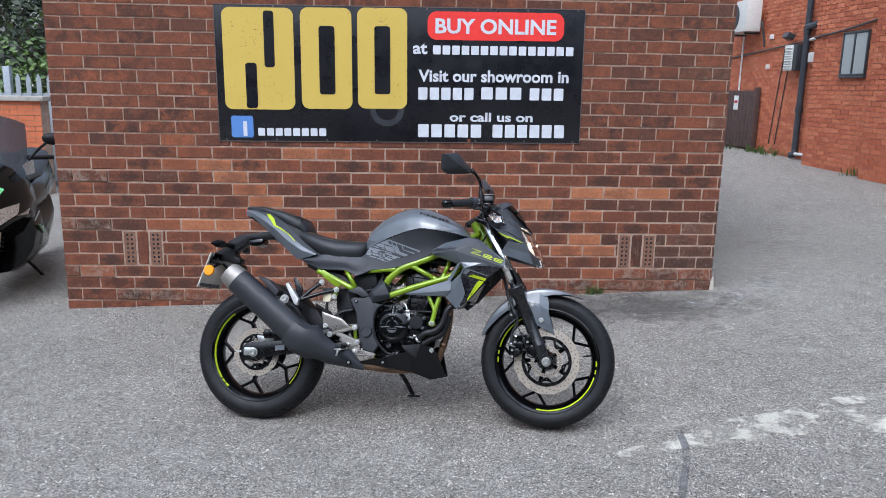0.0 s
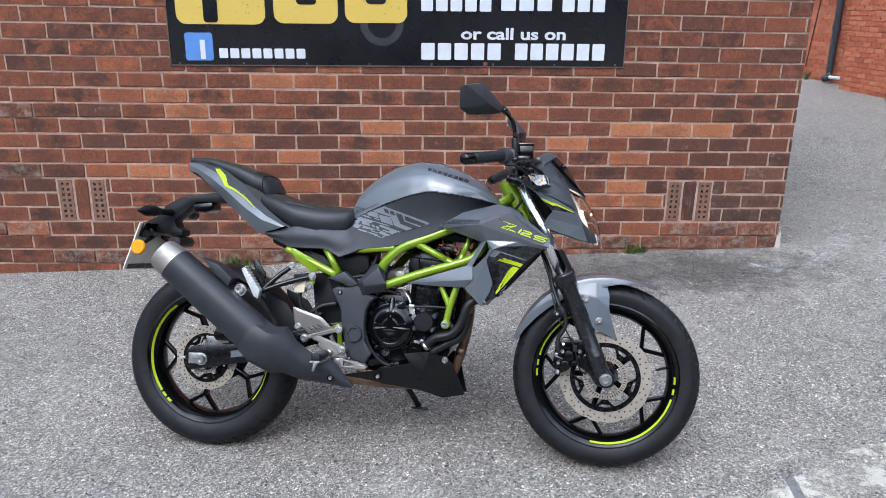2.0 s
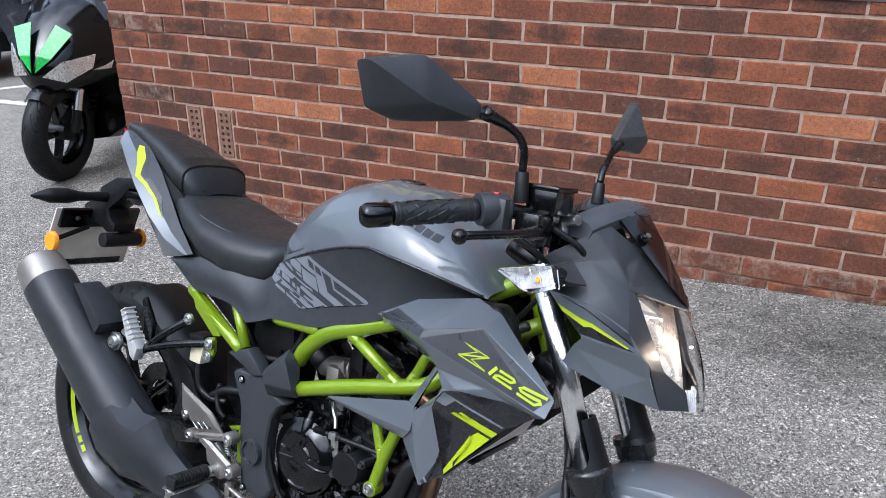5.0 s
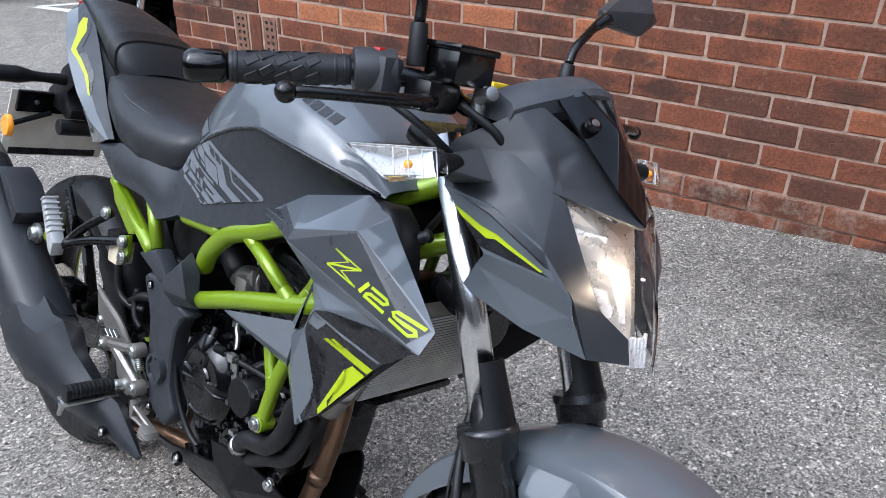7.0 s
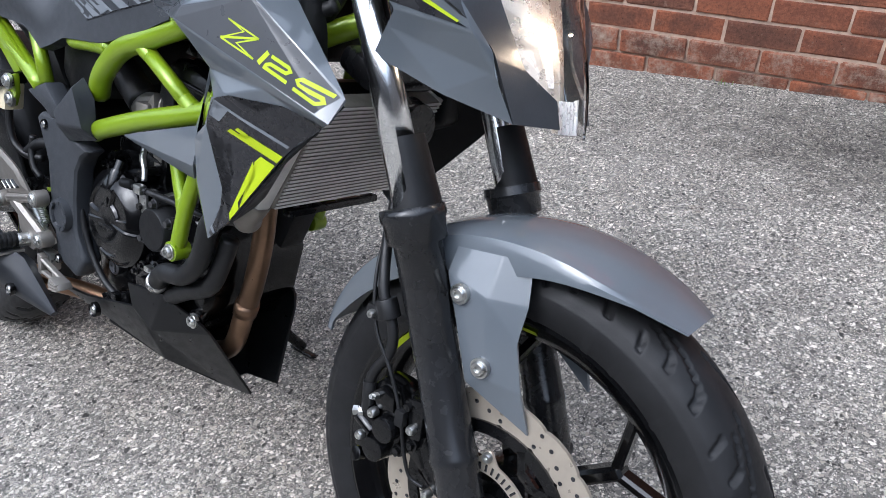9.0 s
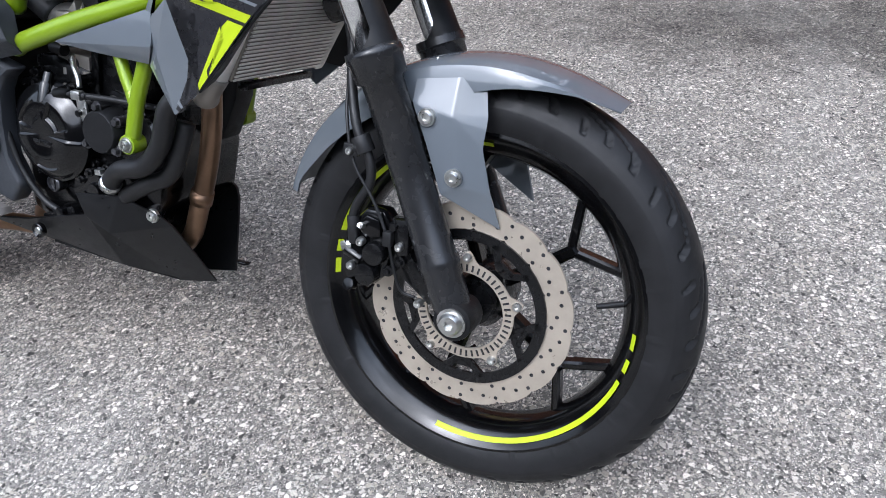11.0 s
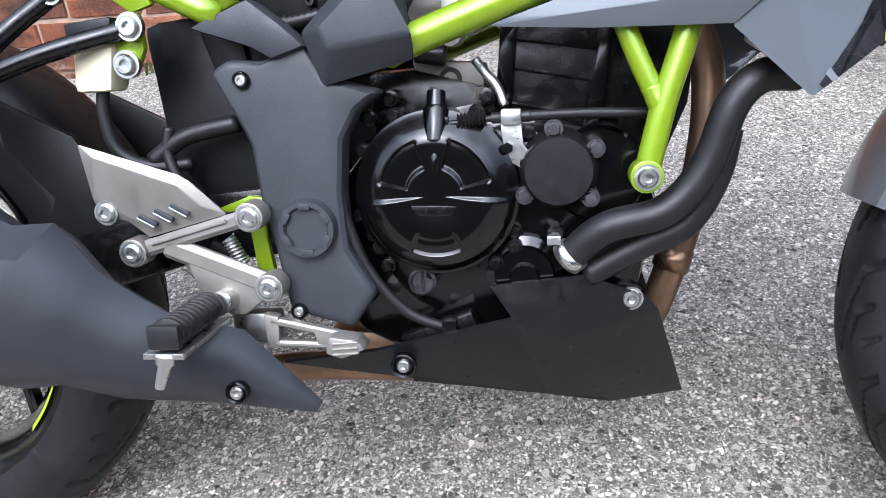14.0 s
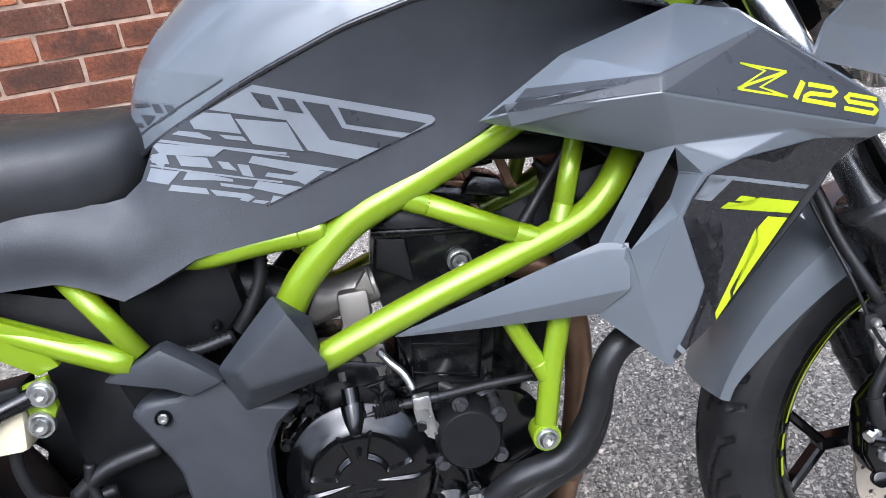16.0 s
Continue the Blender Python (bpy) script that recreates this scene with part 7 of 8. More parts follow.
part("tank_pad", drape([(0.5285, 0.8526), (0.6057, 0.832), (0.6071, 0.8294), (0.5662, 0.8145), (0.5170, 0.8265)], tank, 0.0010, 6), plain("matt_grey_pad", (0.092, 0.103, 0.113), 0.55, vary=0.05, spec=0.3), tank, "matt grey protective pad")
for outline in (((0.5180, 0.8225), (0.5351, 0.8206), (0.5380, 0.8173), (0.5185, 0.8190)), ((0.5386, 0.8196), (0.5464, 0.8180), (0.5490, 0.8104), (0.5413, 0.8115)), ((0.5505, 0.8169), (0.5583, 0.8153), (0.5614, 0.8104), (0.5537, 0.8072)), ((0.5254, 0.8121), (0.5401, 0.8092), (0.5363, 0.8058), (0.5305, 0.8016), (0.5282, 0.8073)), ((0.5120, 0.8060), (0.5250, 0.8047), (0.5264, 0.8006), (0.5110, 0.8030)), ((0.5076, 0.8010), (0.5185, 0.7995), (0.5076, 0.7980)), ((0.5449, 0.8071), (0.5526, 0.8074), (0.5413, 0.8022))):
    part("tank_film", drape(list(outline), tank, 0.0010, 3), dark_film, tank, "dark grey graphic block")
part("tank_film", drape(ribbon(((0.5124, 0.7921), (0.5400, 0.8035), (0.5662, 0.8140), (0.6076, 0.8293)), 0.0014), tank, 0.0010, 6), dark_film, tank, "thin dark line")
for i in range(8):
    u0, u1 = i / 8 + 0.012, (i + 1) / 8 - 0.012
    a, b = (0.768 + 0.134 * u0, 0.942 - 0.042 * u0), (0.768 + 0.134 * u1, 0.942 - 0.042 * u1)
    part("name_bar", drape([(a[0], a[1] - 0.005), (b[0], b[1] - 0.005), (b[0] + 0.001, b[1] + 0.005), (a[0] + 0.001, a[1] + 0.005)], tank, 0.0012, 2), M["film_black"], tank, "small black bar of writing")


# ---- belly pan
def pan():
    v = [(0.699, -0.116, 0.352), (0.783, -0.112, 0.361), (0.840, -0.092, 0.335), (0.852, -0.082, 0.319), (0.884, -0.026, 0.214), (0.812, -0.026, 0.200), (0.745, -0.080, 0.232), (0.497, -0.116, 0.276), (0.592, -0.121, 0.291), (0.722, -0.120, 0.319), (0.762, -0.117, 0.300)]
    return shell(v, [(0, 1, 10, 9), (1, 2, 3, 10), (10, 3, 4, 5), (9, 10, 5, 6), (8, 9, 6, 7)], 0.004, 0.0025, (0.75, 0, 0.35))


both("belly_pan", pan, M["pan"], "satin black belly pan")
part("pan_floor", shell([(0.812, -0.026, 0.200), (0.745, -0.080, 0.232), (0.62, -0.100, 0.252), (0.62, 0.100, 0.252), (0.745, 0.080, 0.232), (0.812, 0.026, 0.200)], [(0, 1, 4, 5), (1, 2, 3, 4)], 0.004, 0, (0.7, 0, 0.4)), M["black_matt"], bike)
cup_bolt((0.616, -0.121, 0.277), 0.0062, 0.0120)
for at in ((0.822, -0.090, 0.333),):
    part("pan_tab", rod((0.815, -0.070, 0.335), (0.826, -0.090, 0.333), 0.013, sides=20), M["black_satin"], bike)
    bolt((0.826, -0.092, 0.333), 0.0085, washer=True)

# ---- silencer and its shield
def oct_rows(stations, sides=24, power=2.0):
    rows = []
    for (x, y, z), (hx, hz), ry, rn in stations:
        n = Vector((hx, 0, hz)).normalized()
        row = []
        for j in range(sides):
            a = 2 * math.pi * j / sides
            c, s = math.cos(a), math.sin(a)
            c, s = math.copysign(abs(c) ** (2 / power), c), math.copysign(abs(s) ** (2 / power), s)
            row.append(Vector((x, y, z)) + Vector((0, -1, 0)) * ry * c + n * rn * s)
        rows.append(row)
    return rows


T0, T1 = Vector((-0.070, -0.236, 0.664)), Vector((0.262, -0.206, 0.382))
N = (0.65, 0.76)
can = part("silencer", loft(oct_rows([(T0.lerp(T1, t), N, 0.050 + 0.006 * t, 0.056 + 0.007 * t) for t in (0.13, 0.135, 0.3, 0.6, 1.0)], 32, 2.3), True, True), M["silencer"], bike, "matt black silencer with a bare metal tip", 40)
part("silencer_tip", loft(oct_rows([(T0.lerp(T1, t), N, r, r * 1.12) for t, r in ((0.04, 0.026), (-0.01, 0.030), (-0.005, 0.043), (0.02, 0.046), (0.132, 0.0505))], 32, 2.3), True, True), M["alloy"], can, "brushed metal end cap", 30)
part("tip_hole", loft(oct_rows([(T0.lerp(T1, t), N, r, r) for t, r in ((-0.011, 0.027), (-0.011, 0.024), (-0.011, 0.002))], 24), True, True), M["film_black"], can)
shield = part("heat_shield", loft(oct_rows([((0.225, -0.214, 0.408), N, 0.060, 0.066), ((0.262, -0.214, 0.380), N, 0.062, 0.074), ((0.318, -0.210, 0.362), (0.35, 0.93), 0.056, 0.080), ((0.352, -0.202, 0.340), (0.40, 0.91), 0.044, 0.056), ((0.400, -0.186, 0.310), (0.42, 0.9), 0.036, 0.046), ((0.465, -0.166, 0.292), (0.45, 0.89), 0.026, 0.040), ((0.540, -0.148, 0.246), (0.5, 0.86), 0.006, 0.006)], 8, 2.0), True, True), M["silencer"], bike, "faceted matt black exhaust heat shield", 42)
cup_bolt((0.479, -0.186, 0.277), 0.0062, 0.0105)
part("hanger_tab", slab([(0.060, 0.650), (0.150, 0.560), (0.165, 0.585), (0.115, 0.630)], -0.232, -0.170, 0.003), M["silencer"], bike)

# ---- foot controls
hang = part("footrest_hanger", slab([(0.425, 0.395), (0.445, 0.395), (0.485, 0.372), (0.500, 0.352), (0.478, 0.336), (0.462, 0.336), (0.448, 0.352), (0.434, 0.360)], -0.149, -0.138, 0.003), M["alloy"], bike, "brushed alloy footrest hanger")
part("hanger_arm", bar_xz((0.378, 0.396), (0.492, 0.427), 0.015, -0.150, -0.136, 0.004), M["alloy"], hang)
part("hanger_arm", bar_xz((0.404, 0.402), (0.504, 0.362), 0.021, -0.150, -0.136, 0.005), M["alloy"], hang)
part("arm_ridge", bar_xz((0.396, 0.404), (0.470, 0.424), 0.004, -0.1525, -0.149, 0.001), M["alloy"], hang)
for x, z in ((0.492, 0.427), (0.378, 0.396), (0.504, 0.362)):
    part("hanger_eye", rod((x, -0.132, z), (x, -0.154, z), 0.0135, sides=24, bevel=0.002), M["alloy"], hang)
heel = part("heel_plate", shell([(0.338, -0.150, 0.496), (0.430, -0.150, 0.466), (0.439, -0.149, 0.460), (0.469, -0.146, 0.429), (0.392, -0.144, 0.409), (0.374, -0.145, 0.424), (0.349, -0.146, 0.431), (0.345, -0.148, 0.446), (0.352, -0.153, 0.484), (0.428, -0.153, 0.457), (0.448, -0.150, 0.437), (0.385, -0.148, 0.424)], [(0, 1, 9, 8), (1, 2, 9), (2, 3, 10, 9), (8, 9, 10, 11), (3, 4, 11, 10), (4, 5, 11), (5, 6, 7, 11), (7, 8, 11), (0, 8, 7)], 0.004, 0.001, (0.4, 0, 0.45)), M["alloy"], bike, "brushed alloy heel plate")
# dark bars paint the shade in the slots, bright bars their lower highlight
for i in range(3):
    part("heel_slot", bar_xz((0.388 + 0.016 * i, 0.4305 + 0.0045 * i), (0.404 + 0.016 * i, 0.4215 + 0.0045 * i), 0.0040, -0.1530, -0.144, 0.0006), M["panel_dark"], heel)
    part("slot_edge", bar_xz((0.3865 + 0.016 * i, 0.4285 + 0.0045 * i), (0.4025 + 0.016 * i, 0.4195 + 0.0045 * i), 0.0015, -0.1536, -0.144, 0.0004), M["zinc"], heel)
for at in ((0.492, -0.154, 0.427), (0.378, -0.154, 0.396), (0.504, -0.154, 0.362), (0.355, -0.148, 0.433)):
    bolt(at, 0.0088, washer=True, proud=0.004)
rest = part("footrest", box((0.026, 0.084, 0.020), (0.4485, -0.2000, 0.3475), 0.008), M["rubber"], bike, "ribbed rubber footrest", 30)
for i in range(11):
    part("rib", moved(rod((0, -0.0025, 0), (0, 0.0025, 0), 0.0150, sides=22, bevel=0.0012), Matrix.Translation((0.4485, -0.1625 - 0.0072 * i, 0.3490)) @ Matrix.Rotation(radians(-6), 4, "X") @ Matrix.Diagonal((1, 1, 0.84, 1))), M["rubber"], rest)
part("end_block", box((0.028, 0.008, 0.021), (0.4485, -0.2410, 0.3480), 0.0035), M["rubber"], rest)
part("footrest_core", join(rod((0.466, -0.138, 0.352), (0.458, -0.162, 0.350), 0.011, sides=18), slab([(0.431, 0.336), (0.466, 0.336), (0.466, 0.331), (0.431, 0.331)], -0.247, -0.156, 0.001), rod((0.449, -0.243, 0.333), (0.448, -0.244, 0.326), 0.0085, 0.0075, 16), rod((0.448, -0.244, 0.327), (0.441, -0.246, 0.306), 0.0058, 0.0040, 14, 0.001)), M["zinc"], bike, "bright footrest core and feeler")
part("footrest_pin", rod((0.4645, -0.150, 0.3525), (0.4645, -0.163, 0.3535), 0.0075, sides=18, bevel=0.0015), M["zinc"], bike)
part("brake_pedal", join(bar_xz((0.500, 0.331), (0.565, 0.317), 0.007, -0.152, -0.142, 0.002), bar_xz((0.500, 0.309), (0.568, 0.307), 0.006, -0.152, -0.142, 0.002), slab([(0.495, 0.338), (0.510, 0.335), (0.508, 0.304), (0.497, 0.304)], -0.152, -0.140, 0.003), slab([(0.540, 0.323), (0.575, 0.318), (0.575, 0.304), (0.545, 0.306)], -0.152, -0.142, 0.003), slab([(0.560, 0.321), (0.585, 0.318), (0.592, 0.309), (0.570, 0.300), (0.555, 0.305)], -0.166, -0.142, 0.003), *[bar_xz((0.562, 0.3045 + 0.005 * i), (0.586, 0.3065 + 0.005 * i), 0.002, -0.1680, -0.160, 0.0006) for i in range(3)]), M["alloy"], bike, "alloy brake pedal with a ridged toe pad")
part("return_spring", tube([(0.4575 + 0.00030 * i + 0.0062 * math.cos(i * 1.2) * 0.88, -0.124 + 0.0062 * math.sin(i * 1.2), 0.403 - 0.00058 * i + 0.0062 * math.cos(i * 1.2) * 0.46) for i in range(46)], 0.00125, 6, 2), M["zinc"], bike, "coiled return spring", 60)
part("brake_master", join(rod((0.420, -0.118, 0.380), (0.470, -0.118, 0.340), 0.014, sides=18), box((0.045, 0.02, 0.03), (0.48, -0.125, 0.318), 0.004)), M["zinc"], bike, "bright rear brake cylinder")
part("fluid_bottle", join(slab([(0.338, 0.584), (0.378, 0.588), (0.370, 0.540), (0.334, 0.540)], -0.136, -0.104, 0.006, 2)), M["fluid"], bike, "cloudy brake fluid bottle")
part("bottle_cap", slab([(0.334, 0.600), (0.380, 0.604), (0.378, 0.584), (0.336, 0.582)], -0.139, -0.101, 0.004), M["black_matt"], bike)
hose([(0.352, -0.120, 0.545), (0.350, -0.120, 0.515), (0.358, -0.118, 0.485), (0.385, -0.112, 0.470), (0.42, -0.10, 0.470)], 0.0062, "fluid_hose", label="black fluid hose")
hose([(0.385, -0.108, 0.474), (0.420, -0.105, 0.496), (0.470, -0.100, 0.506)], 0.0085, "wiring_loom", label="taped wiring loom")
hose([(0.405, -0.108, 0.505), (0.402, -0.110, 0.480), (0.412, -0.112, 0.455), (0.43, -0.11, 0.44)], 0.0055, "sensor_lead", label="black sensor lead")
for a, b in (((0.330, -0.132, 0.628), (0.235, -0.172, 0.540)), ((0.399, -0.132, 0.594), (0.240, -0.172, 0.545))):
    part("peg_stay", tube([a, Vector(a).lerp(Vector(b), 0.5) + Vector((0, -0.004, 0.004)), b], 0.0085, 14), M["black_satin"], bike, "black passenger footrest stay", 60)
for at in ((0.330, -0.142, 0.628), (0.399, -0.142, 0.594), (0.387, -0.134, 0.563)):
    bolt(at, 0.0095, washer=True, proud=0.006)
peg = part("passenger_footrest", slab([(0.180, 0.612), (0.192, 0.622), (0.244, 0.548), (0.236, 0.520), (0.222, 0.528)], -0.196, -0.172, 0.004), M["cast_alloy"], bike, "folded alloy passenger footrest")
for i in range(7):
    part("tooth", box((0.016, 0.028, 0.004), m=Matrix.Translation((0.189 + 0.0060 * i, -0.184, 0.619 - 0.0090 * i)) @ Matrix.Rotation(radians(-35), 4, "Y"), bevel=0.001, segments=1), M["cast_alloy"], peg)
part("peg_plate", slab([(0.205, 0.640), (0.215, 0.650), (0.250, 0.600), (0.245, 0.555), (0.225, 0.560)], -0.165, -0.155, 0.003), M["black_satin"], bike)
bolt((0.180, -0.200, 0.549), 0.0150, proud=0.012, washer=True)

# ---- back end
both("swingarm", lambda: slab([(-0.060, 0.330), (-0.036, 0.350), (0.180, 0.368), (0.420, 0.440), (0.540, 0.450), (0.540, 0.385), (0.400, 0.370), (0.180, 0.305), (-0.046, 0.268), (-0.062, 0.290)], -0.104, -0.082, 0.006, 2), M["black_satin"], "black box-section swingarm")
part("swingarm_film", slab([(0.105, 0.338), (0.150, 0.345), (0.150, 0.322), (0.105, 0.316)], -0.1052, -0.104), M["film_grey"], bike, "small pale sticker")
bolt((0.0, -0.104, 0.307), 0.0160, proud=0.014, washer=True)
part("axle_adjuster", join(box((0.050, 0.006, 0.036), (-0.020, -0.106, 0.310), 0.002), rod((-0.055, -0.095, 0.310), (-0.085, -0.095, 0.308), 0.004)), M["zinc"], bike)
part("rear_caliper", join(box((0.075, 0.04, 0.042), (0.085, -0.088, 0.392), 0.008), rod((0.065, -0.105, 0.392), (0.065, -0.118, 0.392), 0.017, sides=20, bevel=0.002), box((0.05, 0.01, 0.02), (0.12, -0.095, 0.372), 0.003)), M["black_satin"], bike, "black rear brake caliper")
part("caliper_bracket", slab([(0.020, 0.350), (0.130, 0.372), (0.135, 0.385), (0.060, 0.380), (0.010, 0.385)], -0.094, -0.088, 0.001), M["zinc"], bike)


def hugger():
    rows = []
    for i in range(16):
        a = radians(8 + 72 * i / 15)
        r = 0.326
        rows.append([(RX + (r - 0.03 * abs(u) ** 4) * math.cos(a), u * 0.078, RZ + (r - 0.03 * abs(u) ** 4) * math.sin(a)) for u in [-1 + j / 5 for j in range(11)]])
    b = loft(rows, False)
    bmesh.ops.solidify(b, geom=b.faces[:], thickness=0.004)
    return b


part("rear_hugger", hugger(), M["black_matt"], bike, "black rear wheel hugger", 50)
both("hugger_side", lambda: slab([(0.220, 0.540), (0.300, 0.500), (0.350, 0.420), (0.360, 0.370), (0.250, 0.385), (0.270, 0.440), (0.225, 0.490)], -0.100, -0.092, 0.004), M["black_matt"], "black hugger side plate")
part("undertray", slab([(0.230, 0.735), (0.300, 0.700), (0.420, 0.660), (0.470, 0.600), (0.490, 0.520), (0.455, 0.520), (0.430, 0.600), (0.330, 0.660), (0.240, 0.700)], -0.085, 0.085, 0.006), M["black_matt"], bike, "black inner mudguard")
part("shock_absorber", join(tube([(0.455, 0.01, 0.620), (0.400, 0.01, 0.430)], 0.020, 18, smooth=False)), M["black_satin"], bike)
part("drive_chain", slab([(-0.02, 0.342), (0.50, 0.430), (0.50, 0.424), (-0.02, 0.334)], 0.060, 0.072), M["black_satin"], bike)
part("chain_sprocket", spin([(0, 0.05), (0, 0.095), (0.006, 0.095), (0.006, 0.05), (0, 0.05)], (RX, 0.062, RZ), "y", 48), M["black_satin"], bike)
part("side_stand", join(tube([(0.600, 0.105, 0.270), (0.640, 0.200, 0.190), (0.668, 0.285, 0.105)], 0.0105, 14), box((0.06, 0.045, 0.007), m=Matrix.Translation((0.672, 0.298, 0.092)) @ Matrix.Rotation(radians(-17), 4, "X"), bevel=0.002)), M["black_satin"], bike, "black side stand, folded out", 60)

# ---------------------------------------------------------------- around the yard
def brick_face(name, label, origin, along, length, height, mats, parent=None, base=0.0):
    """A straight brick wall: mortar body and joined courses. along: unit direction; the face looks to the right of it."""
    ax = Vector(along).normalized()
    out = Vector((ax.y, -ax.x, 0))
    m = Matrix(((ax.x, -out.x, 0, origin[0]), (ax.y, -out.y, 0, origin[1]), (0, 0, 1, origin[2]), (0, 0, 0, 1)))
    wall = link(name, box((length, 0.24, height + 0.6), (length / 2, 0.128, height / 2 - 0.3)), mats[1])
    wall.matrix_world = m
    tagged(wall, label, "wall", kind="structure")
    b = bmesh.new()
    k, z = 0, -0.3
    while z < height - 0.01:
        x = -0.1125 * (k % 2)
        while x < length - 0.01:
            p, q = max(0, x), min(length, x + 0.225)
            if q - p > 0.03:
                bmesh.ops.create_cube(b, size=1.0, matrix=Matrix.Translation(((p + q) / 2, 0.02, z + 0.0375)) @ Matrix.Diagonal((q - p - 0.010, 0.04, 0.065, 1)))
            x += 0.225
        z += 0.075
        k += 1
    tagged(part("brick_courses", b, mats[0], wall, "courses of weathered brick", None), kind="stuff")
    return wall


RED = (M["red_brick"], M["red_mortar"])
# the long red building across the alley: a set-back length and a nearer one
brick_face("wall_alley_far", "weathered red brick side wall", (7.30, 13.2, 0.25), (0, -1), 5.5, 4.6, RED)
brick_face("wall_alley_near", "weathered red brick side wall standing forward", (6.88, 7.72, 0.25), (0, -1), 2.0, 4.6, RED)
brick_face("wall_alley_buttress", "red brick buttress", (6.70, 5.74, 0.25), (0, -1), 2.6, 4.6, RED)
# unseen walls added to close the yard and darken what surfaces reflect
unseen_wall_mat = plain("unseen_wall_dark", (0.066, 0.060, 0.057), 0.9, vary=0.30, scale=2)
for name, size, at in (("wall_south", (34, 0.3, 6.6), (-1, -13, 2.9)), ("wall_west", (0.3, 14, 4.0), (-17, -7, 1.6)), ("wall_east", (0.3, 17, 5.5), (8.6, -5.4, 2.6))):
    tagged(link(name, box(size, at), unseen_wall_mat), "plain dark wall added out of view to dim reflections", "wall", kind="structure")

pvc = plain("dark_grey_plastic_pipe", (0.030, 0.034, 0.042), 0.4)
white_pvc = plain("weathered_white_plastic", (0.62, 0.61, 0.58), 0.5, vary=0.15)
casing = plain("cream_metal_casing", (0.55, 0.54, 0.50), 0.45, vary=0.1)
frame_dark = plain("dark_window_frame", (0.03, 0.033, 0.036), 0.4)

dp = thing("downpipe", "dark grey plastic downpipe on the red brick wall", "pipe")
part("pipe", rod((7.22, 8.66, 0.45), (7.22, 8.66, 4.6), 0.055, sides=16), pvc, dp)
part("shoe", tube([(7.22, 8.66, 0.50), (7.20, 8.64, 0.44), (7.12, 8.62, 0.42)], 0.058, 14), pvc, dp)
part("branch", tube([(7.22, 8.68, 2.72), (7.20, 8.45, 2.72), (7.20, 8.25, 2.75), (7.20, 8.10, 2.86), (7.20, 8.02, 2.98)], 0.058, 14), pvc, dp, "side branch with an elbow", 60)
for z in (2.62, 1.2, 3.6):
    part("collar", rod((7.22, 8.66, z), (7.22, 8.66, z + 0.10), 0.068, sides=16), pvc, dp)
wp = thing("waste_pipe", "weathered white waste pipe on the red brick wall", "pipe")
part("pipe", tube([(7.24, 8.56, 2.48), (7.23, 8.1, 2.53), (7.23, 7.74, 2.62), (7.22, 7.66, 2.70), (7.22, 7.64, 2.86)], 0.028, 12), white_pvc, wp, smooth=60)
wl2 = thing("low_pipe", "white pipe lying along the wall foot", "pipe")
part("pipe", rod((7.18, 8.55, 0.45), (7.18, 7.74, 0.47), 0.030, sides=12), white_pvc, wl2)


def make_condenser():
    ac = thing("air_conditioner", "cream outdoor air-conditioning unit on a bracket", "air conditioner")
    part("casing", box((0.32, 0.95, 0.62), (7.02, 10.95, 3.06), 0.02), casing, ac)
    part("grille", spin([(-0.162, 0.06), (-0.166, 0.25), (-0.162, 0.26)], (7.02, 11.05, 3.06), "x", 32), frame_dark, ac, "round fan grille")
    for y in (10.62, 11.28):
        part("bracket", box((0.34, 0.03, 0.04), (7.08, y, 2.72), 0.004), frame_dark, ac)
    part("pipe_run", tube([(7.18, 10.45, 2.95), (7.24, 10.40, 2.6), (7.26, 10.40, 2.45)], 0.022, 10), frame_dark, ac, smooth=60)
    part("conduit", rod((7.26, 11.40, 2.78), (7.26, 11.40, 0.45), 0.018, sides=10), white_pvc, ac)


make_condenser()
cab = thing("wall_vent", "white louvred ventilator box on the red brick wall", "vent")
part("box", box((0.16, 0.40, 0.46), (7.20, 8.98, 2.18), 0.008), frame_dark, cab)
part("frame", box((0.02, 0.30, 0.46), (7.115, 9.05, 2.18), 0.006), casing, cab)
for i in range(9):
    part("slat", box((0.022, 0.25, 0.014), m=Matrix.Translation((7.100, 9.05, 1.99 + 0.045 * i)) @ Matrix.Rotation(radians(35), 4, "Y")), casing, cab)
mb = thing("meter_box", "grey meter box beside the downpipe", "box")
part("case", box((0.10, 0.20, 0.17), (7.24, 8.40, 2.17), 0.012), casing, mb)
fl = thing("flood_light", "small dark flood light on the wall", "lamp")
part("head", box((0.14, 0.22, 0.10), m=Matrix.Translation((7.17, 9.24, 2.58)) @ Matrix.Rotation(radians(25), 4, "Y"), bevel=0.01), frame_dark, fl)
part("arm", rod((7.29, 9.24, 2.62), (7.20, 9.24, 2.60), 0.015, sides=10), frame_dark, fl)
for y, z in ((10.15, 2.63), (10.20, 2.05)):
    jb = thing("junction_box", "small white junction box", "box", "junction boxes")
    part("lid", box((0.05, 0.10, 0.09), (7.28, y, z), 0.006), white_pvc, jb)
cb = thing("wall_cable", "dark cable slung along the red brick wall", "cable")
part("cable", tube([(7.28, 12.0, 2.28), (7.27, 10.5, 2.37), (7.27, 8.9, 2.46), (7.27, 7.75, 2.50)], 0.016, 8), frame_dark, cb, smooth=60)
part("cable", tube([(6.86, 7.70, 2.46), (6.85, 6.8, 2.52), (6.85, 5.75, 2.64)], 0.016, 8), frame_dark, cb, smooth=60)
